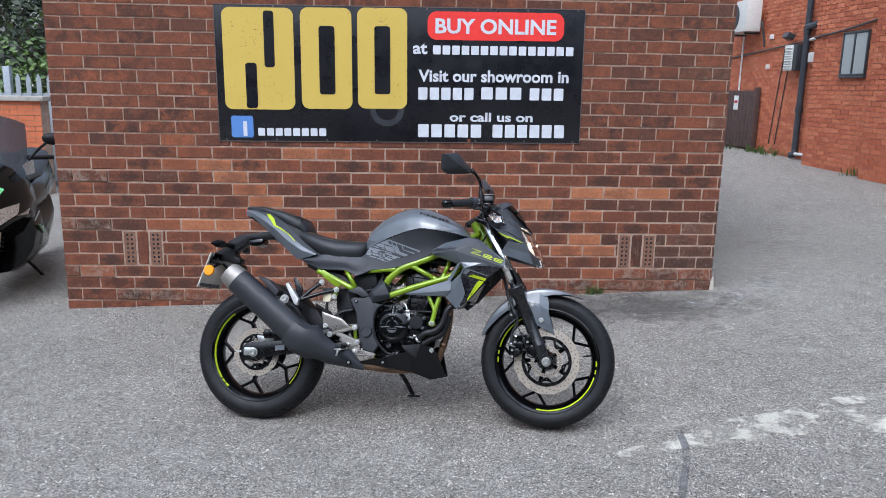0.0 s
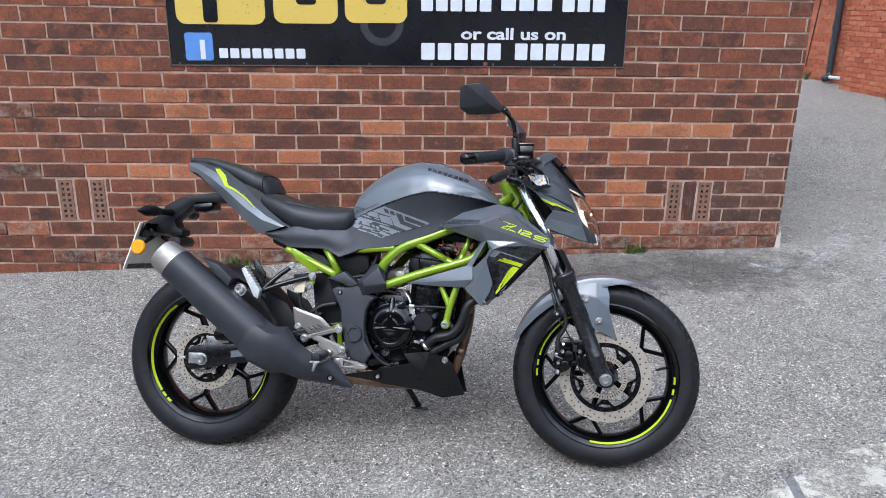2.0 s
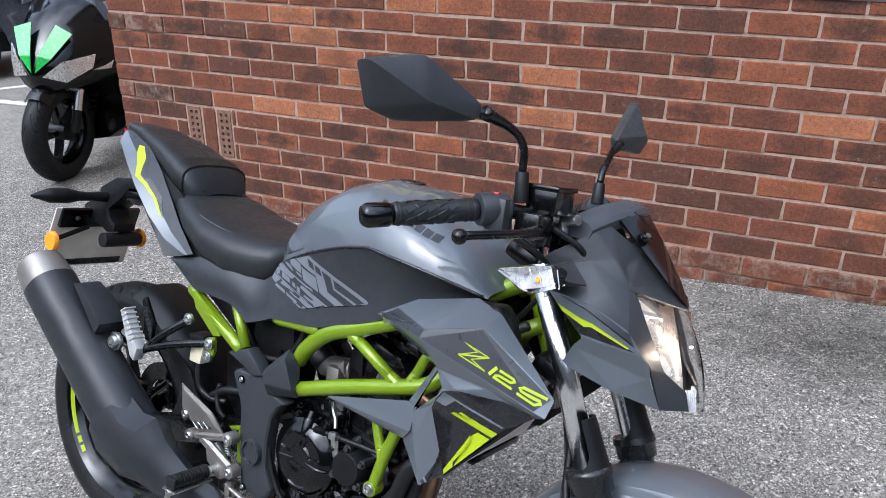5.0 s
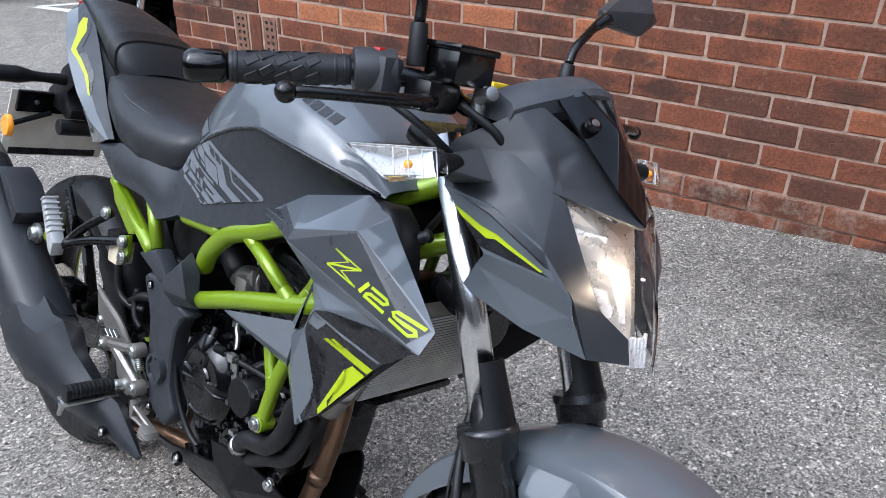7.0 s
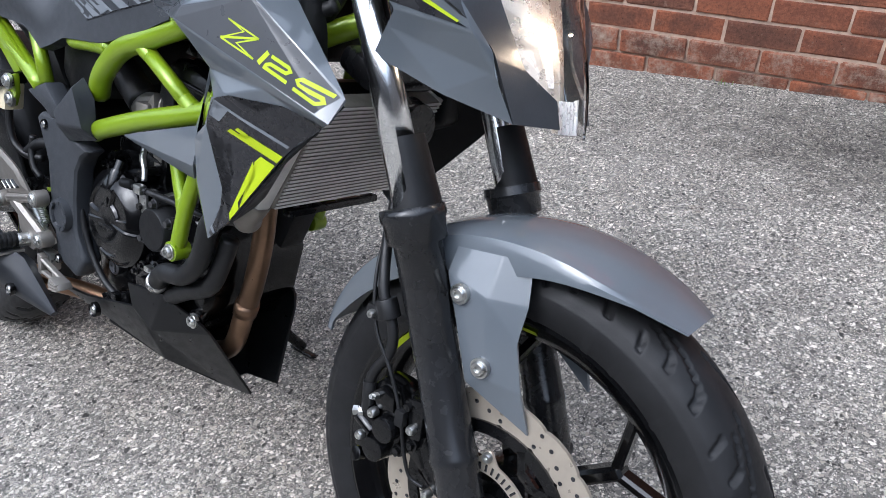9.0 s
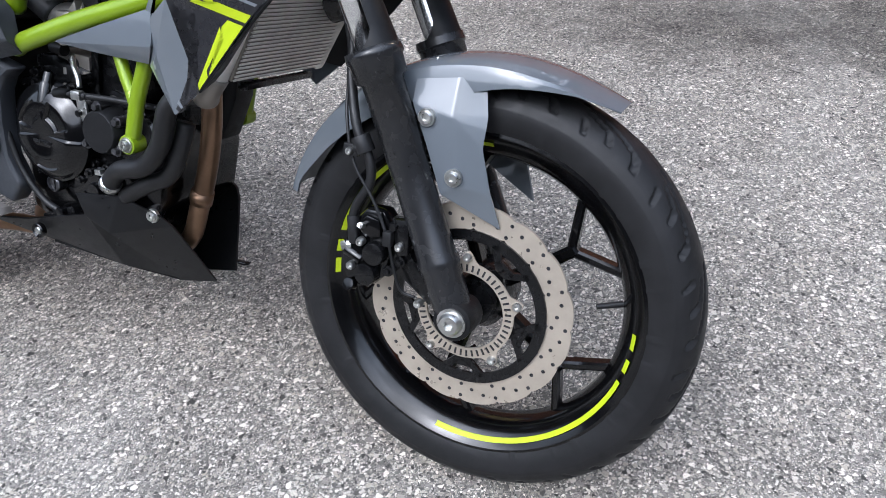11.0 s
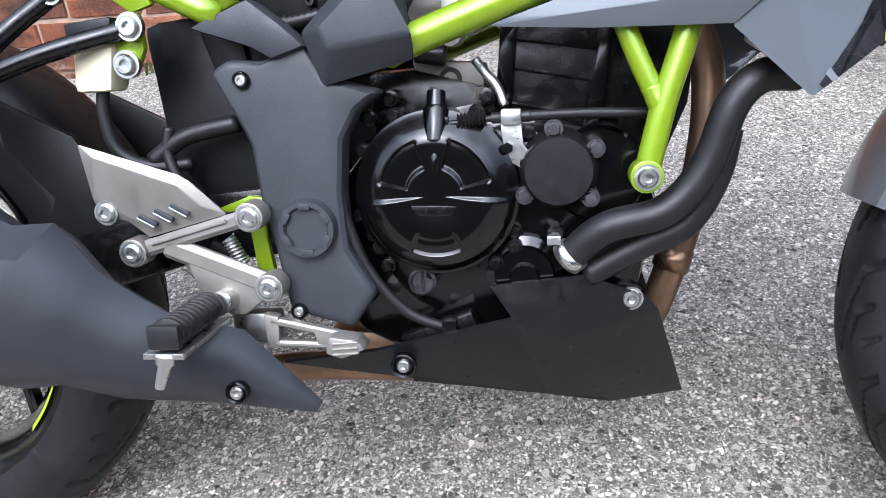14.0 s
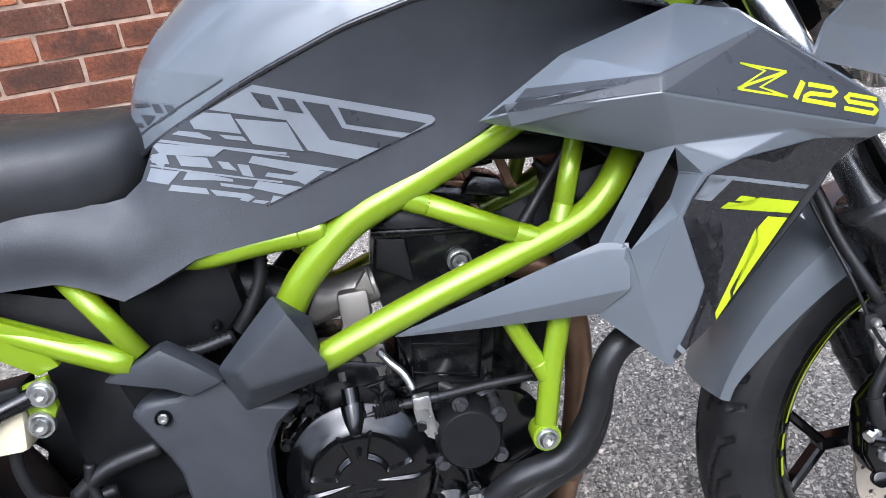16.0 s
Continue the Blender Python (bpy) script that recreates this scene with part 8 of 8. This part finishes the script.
for y in (9.55, 9.30):
    part("drop", rod((7.285, y, 2.45), (7.285, y + 0.3, 0.55), 0.010, sides=8), frame_dark, cb)


def make_gate():
    g = thing("timber_gate", "dark brown boarded timber gate", "gate")
    wood = plain("dark_stained_boards", (0.060, 0.032, 0.025), 0.8, vary=0.35, scale=9)
    for i in range(9):
        part("board", box((0.03, 0.15, 1.18), (7.20, 10.55 + 0.165 * i, 0.98 + 0.006 * (i % 3)), 0.006), wood, g)
    for z in (0.62, 1.36):
        part("rail", box((0.04, 1.50, 0.09), (7.24, 11.20, z), 0.005), wood, g)
    part("notice", box((0.006, 0.22, 0.30), (7.178, 11.30, 1.32), 0.002), white_pvc, g, "small white notice")
    part("notice_bar", box((0.004, 0.15, 0.06), (7.173, 11.30, 1.34)), M["red_lens"], g, "red bar of writing")
    part("post", box((0.10, 0.10, 1.25), (7.22, 10.42, 1.02), 0.01), wood, g)


make_gate()


def make_window():
    w = thing("window_1", "dark framed casement window in red brick", "window", kind="structure")
    part("window_frame", join(*[box((0.06, a, b), (6.872, y, z), 0.004) for a, b, y, z in ((0.66, 0.03, 6.48, 2.47), (0.66, 0.03, 6.48, 1.83), (0.03, 0.66, 6.81, 2.15), (0.03, 0.66, 6.16, 2.15), (0.03, 0.62, 6.50, 2.15))]), frame_dark, w)
    for y in (6.65, 6.33):
        part("pane", box((0.01, 0.295, 0.60), (6.862, y, 2.15)), M["glass"], w)
    part("window_sill", box((0.07, 0.68, 0.03), (6.86, 6.48, 1.80), 0.008), frame_dark, w)


make_window()


# ---- left: low wall, railings and greenery
low = brick_face("wall_low", "low orange-red brick boundary wall with stone coping", (-9.6, 6.0, -0.15), (1, 0), 4.48, 1.40, (plain("orange_brick", (0.46, 0.13, 0.05), 0.85, vary=0.25, scale=5), M["mortar"]))
part("coping", box((4.6, 0.34, 0.07), (2.24, 0.12, 1.435), 0.012), plain("pale_stone", (0.33, 0.31, 0.27), 0.9, vary=0.25, scale=12, bumps=0.3, bump_scale=80), low, "weathered stone coping")


def make_fence():
    fence = thing("palisade_fence", "galvanised steel palisade railings behind the low wall", "fence")
    steel = plain("galvanised_steel", (0.34, 0.37, 0.40), 0.5, metal=0.4, vary=0.15)
    for i in range(9):
        x = -5.92 + 0.155 * i
        b = slab([(x, 0.0), (x + 0.07, 0.0), (x + 0.07, 1.56), (x + 0.035, 1.64), (x, 1.56)], 7.00, 7.012)
        part("pale", b, steel, fence)
    part("post", box((0.10, 0.10, 1.78), (-6.05, 7.05, 0.85), 0.006), steel, fence)
    for z in (0.4, 1.32):
        part("rail", box((1.9, 0.04, 0.05), (-5.3, 7.04, z)), steel, fence)


make_fence()


def leaf_cloud(count, place, size, seed):
    """Many small folded leaves; place(rnd) gives a point."""
    rnd = random.Random(seed)
    verts, faces = [], []
    for _ in range(count):
        c = Vector(place(rnd))
        s = size * rnd.uniform(0.6, 1.3)
        m = Euler((rnd.uniform(-1.2, 1.2), rnd.uniform(-1.2, 1.2), rnd.uniform(0, 6.3))).to_matrix()
        n = len(verts)
        for p in ((0, -1, 0), (0.45, 0, 0.12), (0, 1, 0), (-0.45, 0, 0.12)):
            verts.append(c + m @ (Vector(p) * s))
        faces += [(n, n + 1, n + 2), (n, n + 2, n + 3)]
    me = bpy.data.meshes.new("leaves")
    me.from_pydata(verts, [], faces)
    b = bmesh.new()
    b.from_mesh(me)
    bpy.data.meshes.remove(me)
    return b


def leaf_mat(name, a, b):
    m = Nodes(name)
    r = m.t.nodes.new("ShaderNodeNewGeometry").outputs["Random Per Island"]
    m.set(colour=m.ramp(r, (0.0, a), (1.0, b)), rough=0.45, spec=0.5)
    return m.mat


M["leaf_dark"] = leaf_mat("dark_evergreen_leaf", (0.012, 0.022, 0.010), (0.060, 0.080, 0.035))
M["leaf_light"] = leaf_mat("fresh_leaf", (0.040, 0.085, 0.014), (0.13, 0.19, 0.040))
M["bark"] = plain("bark", (0.08, 0.06, 0.045), 0.9, vary=0.3, scale=20, bumps=0.5, bump_scale=60)


def make_tree(x, y, z, high, spread, seed):
    tree = thing("tree", "dense dark evergreen tree behind the railings", "tree", "trees behind the railings")
    rnd = random.Random(seed)
    limbs = [tube([(x, y, z), (x + 0.05, y, z + high * 0.3), (x - 0.05, y + 0.05, z + high * 0.6)], [0.16, 0.12, 0.07], 10)]
    tips = []
    for i in range(9):
        a = 2.4 * i
        t = Vector((x + spread * 0.6 * math.cos(a), y + spread * 0.5 * math.sin(a), z + high * rnd.uniform(0.35, 0.95)))
        limbs.append(tube([(x, y, z + high * 0.25 + 0.1 * i), Vector((x, y, z + high * 0.4)).lerp(t, 0.6), t], [0.06, 0.04, 0.015], 7))
        tips.append(t)
    part("trunk", join(*limbs), M["bark"], tree, "grey-brown trunk and limbs")

    def place(r):
        t = r.choice(tips)
        return t + Vector((r.gauss(0, spread * 0.30), r.gauss(0, spread * 0.30), r.gauss(0, high * 0.13)))

    tagged(part("crown", leaf_cloud(5200, place, 0.075, seed), M["leaf_dark"], tree, "dark glossy foliage", None), kind="stuff")


make_tree(-6.6, 9.6, -0.1, 4.4, 1.5, 3)
make_tree(-8.6, 10.4, -0.1, 4.8, 1.7, 5)
make_tree(-4.6, 10.8, -0.1, 4.6, 1.6, 8)


def make_shrub(x, y, z, w, h, seed, size=0.055, count=1500, name="shrub", label="bright green shrub growing behind the railings"):
    s = thing(name, label, name)
    rnd = random.Random(seed)
    part("stems", join(*[tube([(x + rnd.uniform(-w, w) * 0.3, y, z), (x + rnd.uniform(-w, w) * 0.7, y + rnd.uniform(-0.1, 0.1), z + h * rnd.uniform(0.6, 0.95))], [0.008, 0.003], 5, smooth=False) for _ in range(7)]), M["bark"], s)
    tagged(part("leaves", leaf_cloud(count, lambda r: (x + r.gauss(0, w * 0.45), y + r.gauss(0, w * 0.25), z + abs(r.gauss(0.45, 0.28)) * h), size, seed), M["leaf_light"], s, "fresh green leaves", None), kind="stuff")


make_shrub(-6.3, 7.9, 0.0, 1.1, 2.1, 11, 0.07, 2600)
make_shrub(-5.2, 7.6, 0.0, 0.9, 1.5, 12, 0.06, 1800)


def make_weed(x, y, count, tall, seed, wide=0.05):
    """A tuft of narrow blades in a crack."""
    rnd = random.Random(seed)
    b = bmesh.new()
    z = ground_z(x, y)
    for _ in range(count):
        px, py = x + rnd.gauss(0, wide), y + rnd.gauss(0, wide * 0.3)
        d = Vector((rnd.uniform(-1, 1), rnd.uniform(-0.9, 0.3), 0)) * tall * 0.7
        h = tall * rnd.uniform(0.5, 1.1)
        side = Vector((-d.y, d.x, 0)).normalized() * tall * 0.055
        p0, p1, p2 = Vector((px, py, z - 0.004)), Vector((px, py, z + h * 0.6)) + d * 0.4, Vector((px, py, z + h)) + d
        v = [b.verts.new(q) for q in (p0 - side, p0 + side, p1 + side, p1 - side, p2)]
        b.faces.new((v[0], v[1], v[2], v[3]))
        b.faces.new((v[3], v[2], v[4]))
    w = link("weed", b, M["leaf_light"], smooth=None)
    tagged(w, "small green weeds growing at the wall foot", "weeds", "weeds at the wall foot", "stuff")


for x, y, count, tall, seed, wide in ((1.36, -0.03, 40, 0.075, 1, 0.035), (-0.93, -0.035, 46, 0.085, 2, 0.05), (1.20, -0.03, 12, 0.03, 3, 0.04), (-0.2, -0.03, 14, 0.03, 4, 0.06), (0.6, -0.03, 10, 0.025, 5, 0.06)):
    make_weed(x, y, count, tall, seed, wide)
for i in range(7):
    make_weed(7.16, 9.2 + 0.2 * i, 16, 0.12 + 0.04 * (i % 3), 20 + i, 0.09)
make_weed(6.80, 6.05, 22, 0.14, 40, 0.07)
make_weed(7.1, 10.9, 30, 0.14, 41, 0.3)


# ---- marks on the ground
def paint_mat(name, colour, low, high):
    m = Nodes(name)
    wear = m.ramp(m.noise(7.0, 9, 0.72), (low, 0.0), (high, 1.0))
    chips = m.ramp(m.noise(160, 3, 0.6), (0.30, 0.15), (0.46, 1.0))
    m.set(colour=m.ramp(m.noise(30, 5), (0.3, tuple(c * 0.8 for c in colour)), (0.7, colour)), rough=0.75)
    m.put(m.bsdf.inputs["Alpha"], m.math("MULTIPLY", wear, chips))
    m.bump(m.noise(200, 3), 0.4, 0.002)
    return m.mat


M["old_paint"] = paint_mat("worn_cream_paint", (0.47, 0.44, 0.365), 0.46, 0.60)
M["thick_paint"] = paint_mat("thick_cream_paint", (0.44, 0.415, 0.345), 0.42, 0.56)
M["tar"] = paint_mat("tar_seal", (0.150, 0.147, 0.146), 0.42, 0.60)
M["faint_paint"] = paint_mat("faded_white_paint", (0.46, 0.45, 0.43), 0.52, 0.70)
M["line_paint"] = paint_mat("white_line_paint", (0.72, 0.72, 0.70), 0.20, 0.34)


def ground_strip(name, points, width, mat, label, lift=0.0035):
    """A painted band along the ground."""
    b = bmesh.new()
    line = curve_points([(x, y, 0) for x, y in points], 8)
    rows = []
    for i, p in enumerate(line):
        d = (line[min(i + 1, len(line) - 1)] - line[max(i - 1, 0)]).normalized()
        n = Vector((-d.y, d.x, 0))
        k = i / (len(line) - 1)
        w = width[0] + (width[1] - width[0]) * k
        rows.append([b.verts.new((q.x, q.y, ground_z(q.x, q.y) + lift)) for q in [p + n * w * u for u in (-0.5, -0.25, 0, 0.25, 0.5)]])
    for a, c in zip(rows, rows[1:]):
        for j in range(4):
            b.faces.new((a[j], c[j], c[j + 1], a[j + 1]))
    return tagged(link(name, b, mat, smooth=None), label, "road marking", kind="structure")


ground_strip("paint_patch_1", [(0.90, -2.38), (1.15, -2.30), (1.45, -2.24), (1.75, -2.17), (2.05, -2.16), (2.5, -2.22)], (0.06, 0.30), M["old_paint"], "worn cream painted marking on asphalt")
ground_strip("paint_patch_2", [(1.96, -2.02), (2.12, -1.94), (2.3, -1.96), (2.6, -2.02)], (0.08, 0.16), M["old_paint"], "worn cream painted marking on asphalt")
ground_strip("paint_patch_5", [(1.30, -2.275), (1.46, -2.245), (1.62, -2.20), (1.76, -2.19)], (0.05, 0.12), M["thick_paint"], "thick cream paint left on asphalt", 0.0045)
ground_strip("paint_patch_6", [(1.42, -2.13), (1.62, -2.09), (1.86, -2.05)], (0.03, 0.07), M["thick_paint"], "thick cream paint left on asphalt", 0.0045)
ground_strip("tar_seam", [(1.215, -2.18), (1.175, -2.39), (1.03, -2.74), (0.90, -3.10)], (0.034, 0.024), M["tar"], "dark tar-sealed crack in asphalt", 0.0040)
ground_strip("paint_patch_3", [(1.95, -0.35), (2.45, -0.1), (2.9, 0.4)], (0.25, 0.10), M["faint_paint"], "faded pale smear on asphalt")
ground_strip("paint_patch_4", [(3.1, 1.6), (3.5, 1.2)], (0.3, 0.2), M["faint_paint"], "faded pale smear on asphalt")
ground_strip("bay_line_1", [(-5.92, 1.52), (-5.35, 2.25), (-5.0, 2.7)], (0.09, 0.09), M["line_paint"], "white painted bay line")
ground_strip("bay_line_2", [(-5.92, 1.52), (-5.3, 1.52), (-4.3, 1.50)], (0.09, 0.09), M["line_paint"], "white painted bay line")
tagged(link("mortar_fillet", shell([(2.205, -0.012, 0.15), (2.238, -0.022, 0.15), (2.238, 0.05, 0.16), (2.231, -0.010, 0.27), (2.212, -0.010, 0.23)], [(0, 1, 3, 4), (1, 2, 3)], 0.006, 0.003), plain("pale_render", (0.40, 0.36, 0.30), 0.9, vary=0.2, scale=30)), "splash of pale mortar at the wall corner", "trim", kind="structure")


# ---- the scooter parked beyond the corner
def make_scooter():
    at = Matrix.Translation((-3.04, 0.44, ground_z(-3.04, 0.44) - 0.004)) @ Matrix.Rotation(radians(284), 4, "Z") @ Matrix.Rotation(radians(-5), 4, "X")
    sc = thing("scooter", "black and green maxi scooter parked round the corner", "scooter", at=at)
    gloss, matt, green = M["black_gloss"], M["black_matt"], plain("bright_green_paint", (0.03, 0.34, 0.05), 0.25, coat=0.8, vary=0.05)
    white = plain("pearl_white_paint", (0.34, 0.35, 0.36), 0.25, coat=0.8, vary=0.05)
    wheel = part("front_wheel", spin([(-0.03, 0.185), (-0.035, 0.17), (0, 0.15), (0.035, 0.17), (0.03, 0.185)], (0.30, 0, 0.29), "y", 40), gloss, sc)
    part("tyre", tyre_body(0.30, 0.29, 0.288, 0.060, 0.185), M["tyre"], wheel, "black scooter tyre", 25)
    part("hub", rod((0.30, -0.05, 0.29), (0.30, 0.05, 0.29), 0.05), matt, wheel)
    for n in range(5):
        a = 2 * math.pi * n / 5
        part("spoke", bar_xz((0.30 + 0.04 * math.cos(a), 0.29 + 0.04 * math.sin(a)), (0.30 + 0.165 * math.cos(a), 0.29 + 0.165 * math.sin(a)), 0.03, -0.02, 0.02), gloss, wheel)
    rows = []
    for i in range(14):
        a = radians(48 + 118 * i / 13)
        rows.append([(0.30 + (0.306 - 0.05 * abs(u) ** 3) * math.cos(a), u * 0.072, 0.29 + (0.306 - 0.05 * abs(u) ** 3) * math.sin(a)) for u in [-1 + j / 4 for j in range(9)]])
    b = loft(rows, False)
    bmesh.ops.solidify(b, geom=b.faces[:], thickness=0.004)
    part("mudguard", b, gloss, sc, "gloss black mudguard", 50)
    for s in (-1, 1):
        part("fork_leg", rod((0.30, s * 0.09, 0.29), (0.12, s * 0.09, 0.80), 0.024), matt, sc)
        part("fork_cap", rod((0.26, s * 0.09, 0.41), (0.22, s * 0.09, 0.52), 0.028), M["chrome"], sc)
    # nose and side body as lofted sections, then seat
    def sections(table, n=15):
        out = []
        for x, w, z0, z1 in table:
            out.append([(x, w * math.cos(radians(-90 + 360 * j / n)), (z0 + z1) / 2 + (z1 - z0) / 2 * math.sin(radians(-90 + 360 * j / n))) for j in range(n)])
        return loft(out, True, True)
    part("front_cowl", sections(((0.46, 0.02, 0.59, 0.65), (0.42, 0.12, 0.53, 0.74), (0.30, 0.21, 0.50, 0.88), (0.12, 0.27, 0.48, 1.02), (-0.02, 0.30, 0.36, 1.02), (-0.14, 0.26, 0.30, 0.96))), gloss, sc, "gloss black front cowl", 40)
    part("leg_shield", sections(((0.02, 0.30, 0.16, 0.80), (-0.12, 0.33, 0.13, 0.85), (-0.30, 0.27, 0.12, 0.62), (-0.75, 0.25, 0.12, 0.50), (-1.05, 0.24, 0.18, 0.75))), gloss, sc, "gloss black lower fairing", 40)
    part("tail_body", sections(((-0.70, 0.16, 0.45, 0.78), (-0.95, 0.20, 0.45, 0.82), (-1.35, 0.19, 0.55, 0.90), (-1.70, 0.08, 0.72, 0.92))), gloss, sc, "gloss black tail", 40)
    part("saddle", sections(((-0.62, 0.12, 0.76, 0.82), (-0.85, 0.18, 0.76, 0.88), (-1.15, 0.17, 0.82, 0.95), (-1.45, 0.12, 0.88, 0.98))), M["seat"], sc, "black vinyl saddle", 50)
    rear = part("rear_wheel", spin([(-0.03, 0.185), (-0.035, 0.17), (0, 0.15), (0.035, 0.17), (0.03, 0.185)], (-1.25, 0, 0.29), "y", 40), gloss, sc)
    part("tyre", spin([(-0.06, 0.185), (-0.065, 0.23), (-0.04, 0.28), (0, 0.288), (0.04, 0.28), (0.065, 0.23), (0.06, 0.185)], (-1.25, 0, 0.29), "y", 48), M["tyre"], rear)
    scr = Nodes("smoked_perspex")
    scr.set(colour=(0.050, 0.058, 0.070), rough=0.10, alpha=0.72, coat=0.6)
    rows = []
    for i in range(9):
        t = i / 8
        rows.append([(0.20 - 0.30 * t - 0.10 * u * u, u * (0.24 - 0.06 * t * t), 0.90 + 0.42 * t - 0.05 * u * u * t) for u in [-1 + j / 4 for j in range(9)]])
    b = loft(rows, False)
    bmesh.ops.solidify(b, geom=b.faces[:], thickness=0.004)
    part("windscreen", b, scr.mat, sc, "tall smoked windscreen", 60)
    for s in (-1, 1):
        lamp = part("headlamp", shell([(0.462, s * 0.045, 0.630), (0.415, s * 0.150, 0.605), (0.300, s * 0.240, 0.675), (0.275, s * 0.245, 0.745), (0.410, s * 0.130, 0.710)], [(0, 1, 4), (1, 2, 3, 4)], 0.006, 0.003), M["reflector"], sc, "slanted clear headlamp")
        part("indicator", shell([(0.30, s * 0.235, 0.66), (0.22, s * 0.275, 0.68), (0.18, s * 0.290, 0.70), (0.20, s * 0.285, 0.66)], [(0, 1, 2, 3)], 0.006, 0), M["reflector"], sc)
        part("green_panel", shell([(0.470, s * 0.012, 0.650), (0.440, s * 0.090, 0.725), (0.345, s * 0.165, 0.850), (0.335, s * 0.070, 0.885), (0.448, s * 0.020, 0.735)], [(0, 1, 4), (1, 2, 3, 4)], 0.005, 0.002), green, sc, "bright green nose panel")
        part("white_panel", shell([(0.14, s * 0.235, 1.00), (0.02, s * 0.275, 1.03), (-0.10, s * 0.26, 1.00), (-0.02, s * 0.285, 0.93), (0.12, s * 0.265, 0.93)], [(0, 1, 4), (1, 2, 3, 4)], 0.005, 0.002), white, sc, "pearl white side panel")
        part("green_stripe", shell([(0.02, s * 0.318, 0.56), (-0.10, s * 0.334, 0.52), (-0.20, s * 0.330, 0.44), (-0.05, s * 0.330, 0.50)], [(0, 1, 2, 3)], 0.004, 0), green, sc)
        part("silver_strip", bar_xz((0.10, 0.60), (-0.05, 0.64), 0.012, s * 0.305, s * 0.311, 0.001), M["zinc"], sc)
        part("mirror_arm", tube([(-0.02, s * 0.24, 1.02), (-0.03, s * 0.30, 1.10), (-0.02, s * 0.36, 1.16)], 0.010, 10), matt, sc, smooth=60)
        part("mirror", ball((-0.01, s * 0.40, 1.19), 0.06, 16, (0.45, 1.2, 0.75)), matt, sc, "black oval mirror")
        part("grip", rod((-0.12, s * 0.20, 1.03), (-0.18, s * 0.38, 1.04), 0.018), M["rubber"], sc)
    part("intake_grille", join(*[box((0.01, 0.20, 0.012), (0.10 - 0.01 * i, 0, 0.36 + 0.03 * i)) for i in range(6)]), matt, sc)
    part("handlebar_cover", box((0.14, 0.34, 0.08), (-0.08, 0, 1.02), 0.03), matt, sc)
    part("stand", rod((-0.45, 0.12, 0.20), (-0.55, 0.26, 0.01), 0.012), matt, sc)


make_scooter()


# ---- the van beyond the bays
def make_van():
    ang = math.degrees(math.atan2(0.82, 0.57))
    x0, y0 = -6.16, 2.02
    at = Matrix.Translation((x0, y0, ground_z(x0, y0))) @ Matrix.Rotation(radians(ang), 4, "Z") @ Matrix.Scale(0.92, 4)
    van = thing("van", "dark navy van parked beyond the bays", "van", at=at)
    navy = plain("dark_navy_paint", (0.010, 0.016, 0.030), 0.2, coat=1.0, vary=0.05, scale=3)
    trim = M["black_matt"]
    # x runs along the side; y into the body; the front axle is at x = 0
    prof = [(-3.6, 0.30), (-3.6, 1.90), (0.1, 1.95), (0.55, 1.30), (1.0, 1.05), (1.05, 0.35), (0.42, 0.30), (0.40, 0.45), (0.28, 0.68), (0.0, 0.78), (-0.28, 0.68), (-0.40, 0.45), (-0.42, 0.24), (-2.48, 0.24), (-2.5, 0.45), (-2.62, 0.68), (-2.9, 0.78), (-3.18, 0.68), (-3.3, 0.45), (-3.32, 0.30)]
    part("body", slab(prof, 0.0, 1.80, 0.03), navy, van)
    part("sill", box((2.05, 0.06, 0.16), (-1.45, -0.005, 0.28), 0.02), trim, van, "black plastic sill")
    part("side_strip", box((2.0, 0.02, 0.05), (-1.45, -0.012, 0.55), 0.008), plain("silver_strip", (0.30, 0.33, 0.36), 0.3, metal=0.6), van, "pale side strip")
    part("underbody", box((4.2, 1.5, 0.2), (-1.4, 0.9, 0.36)), trim, van)
    part("side_window", box((0.85, 0.01, 0.55), (-0.55, -0.004, 1.50), 0.02), M["smoke"], van)
    alloy = plain("silver_alloy_wheel", (0.62, 0.62, 0.60), 0.3, metal=0.85)
    for wx in (0.0, -2.9):
        for wy in (0.10, 1.68):
            wheel = part("wheel", spin([(-0.09, 0.225), (-0.10, 0.235), (-0.11, 0.30), (-0.09, 0.335), (0, 0.342), (0.09, 0.335), (0.11, 0.30), (0.09, 0.22)], (wx, wy, 0.335), "y", 48), M["tyre"], van)
            rim = part("rim", spin([(-0.095, 0.228), (-0.085, 0.215), (-0.03, 0.205), (0.05, 0.205), (0.05, 0.0)], (wx, wy, 0.335), "y", 48), M["black_satin"], wheel)
            for n in range(10):
                a = 2 * math.pi * n / 10
                c, s = math.cos(a), math.sin(a)
                part("spoke", bar_xz((wx + 0.05 * c, 0.335 + 0.05 * s), (wx + 0.212 * c, 0.335 + 0.212 * s), 0.042, wy - 0.085, wy - 0.055, 0.004), alloy, wheel)
            part("wheel_centre", rod((wx, wy - 0.092, 0.335), (wx, wy - 0.05, 0.335), 0.06, sides=24, bevel=0.004), alloy, wheel)


make_van()
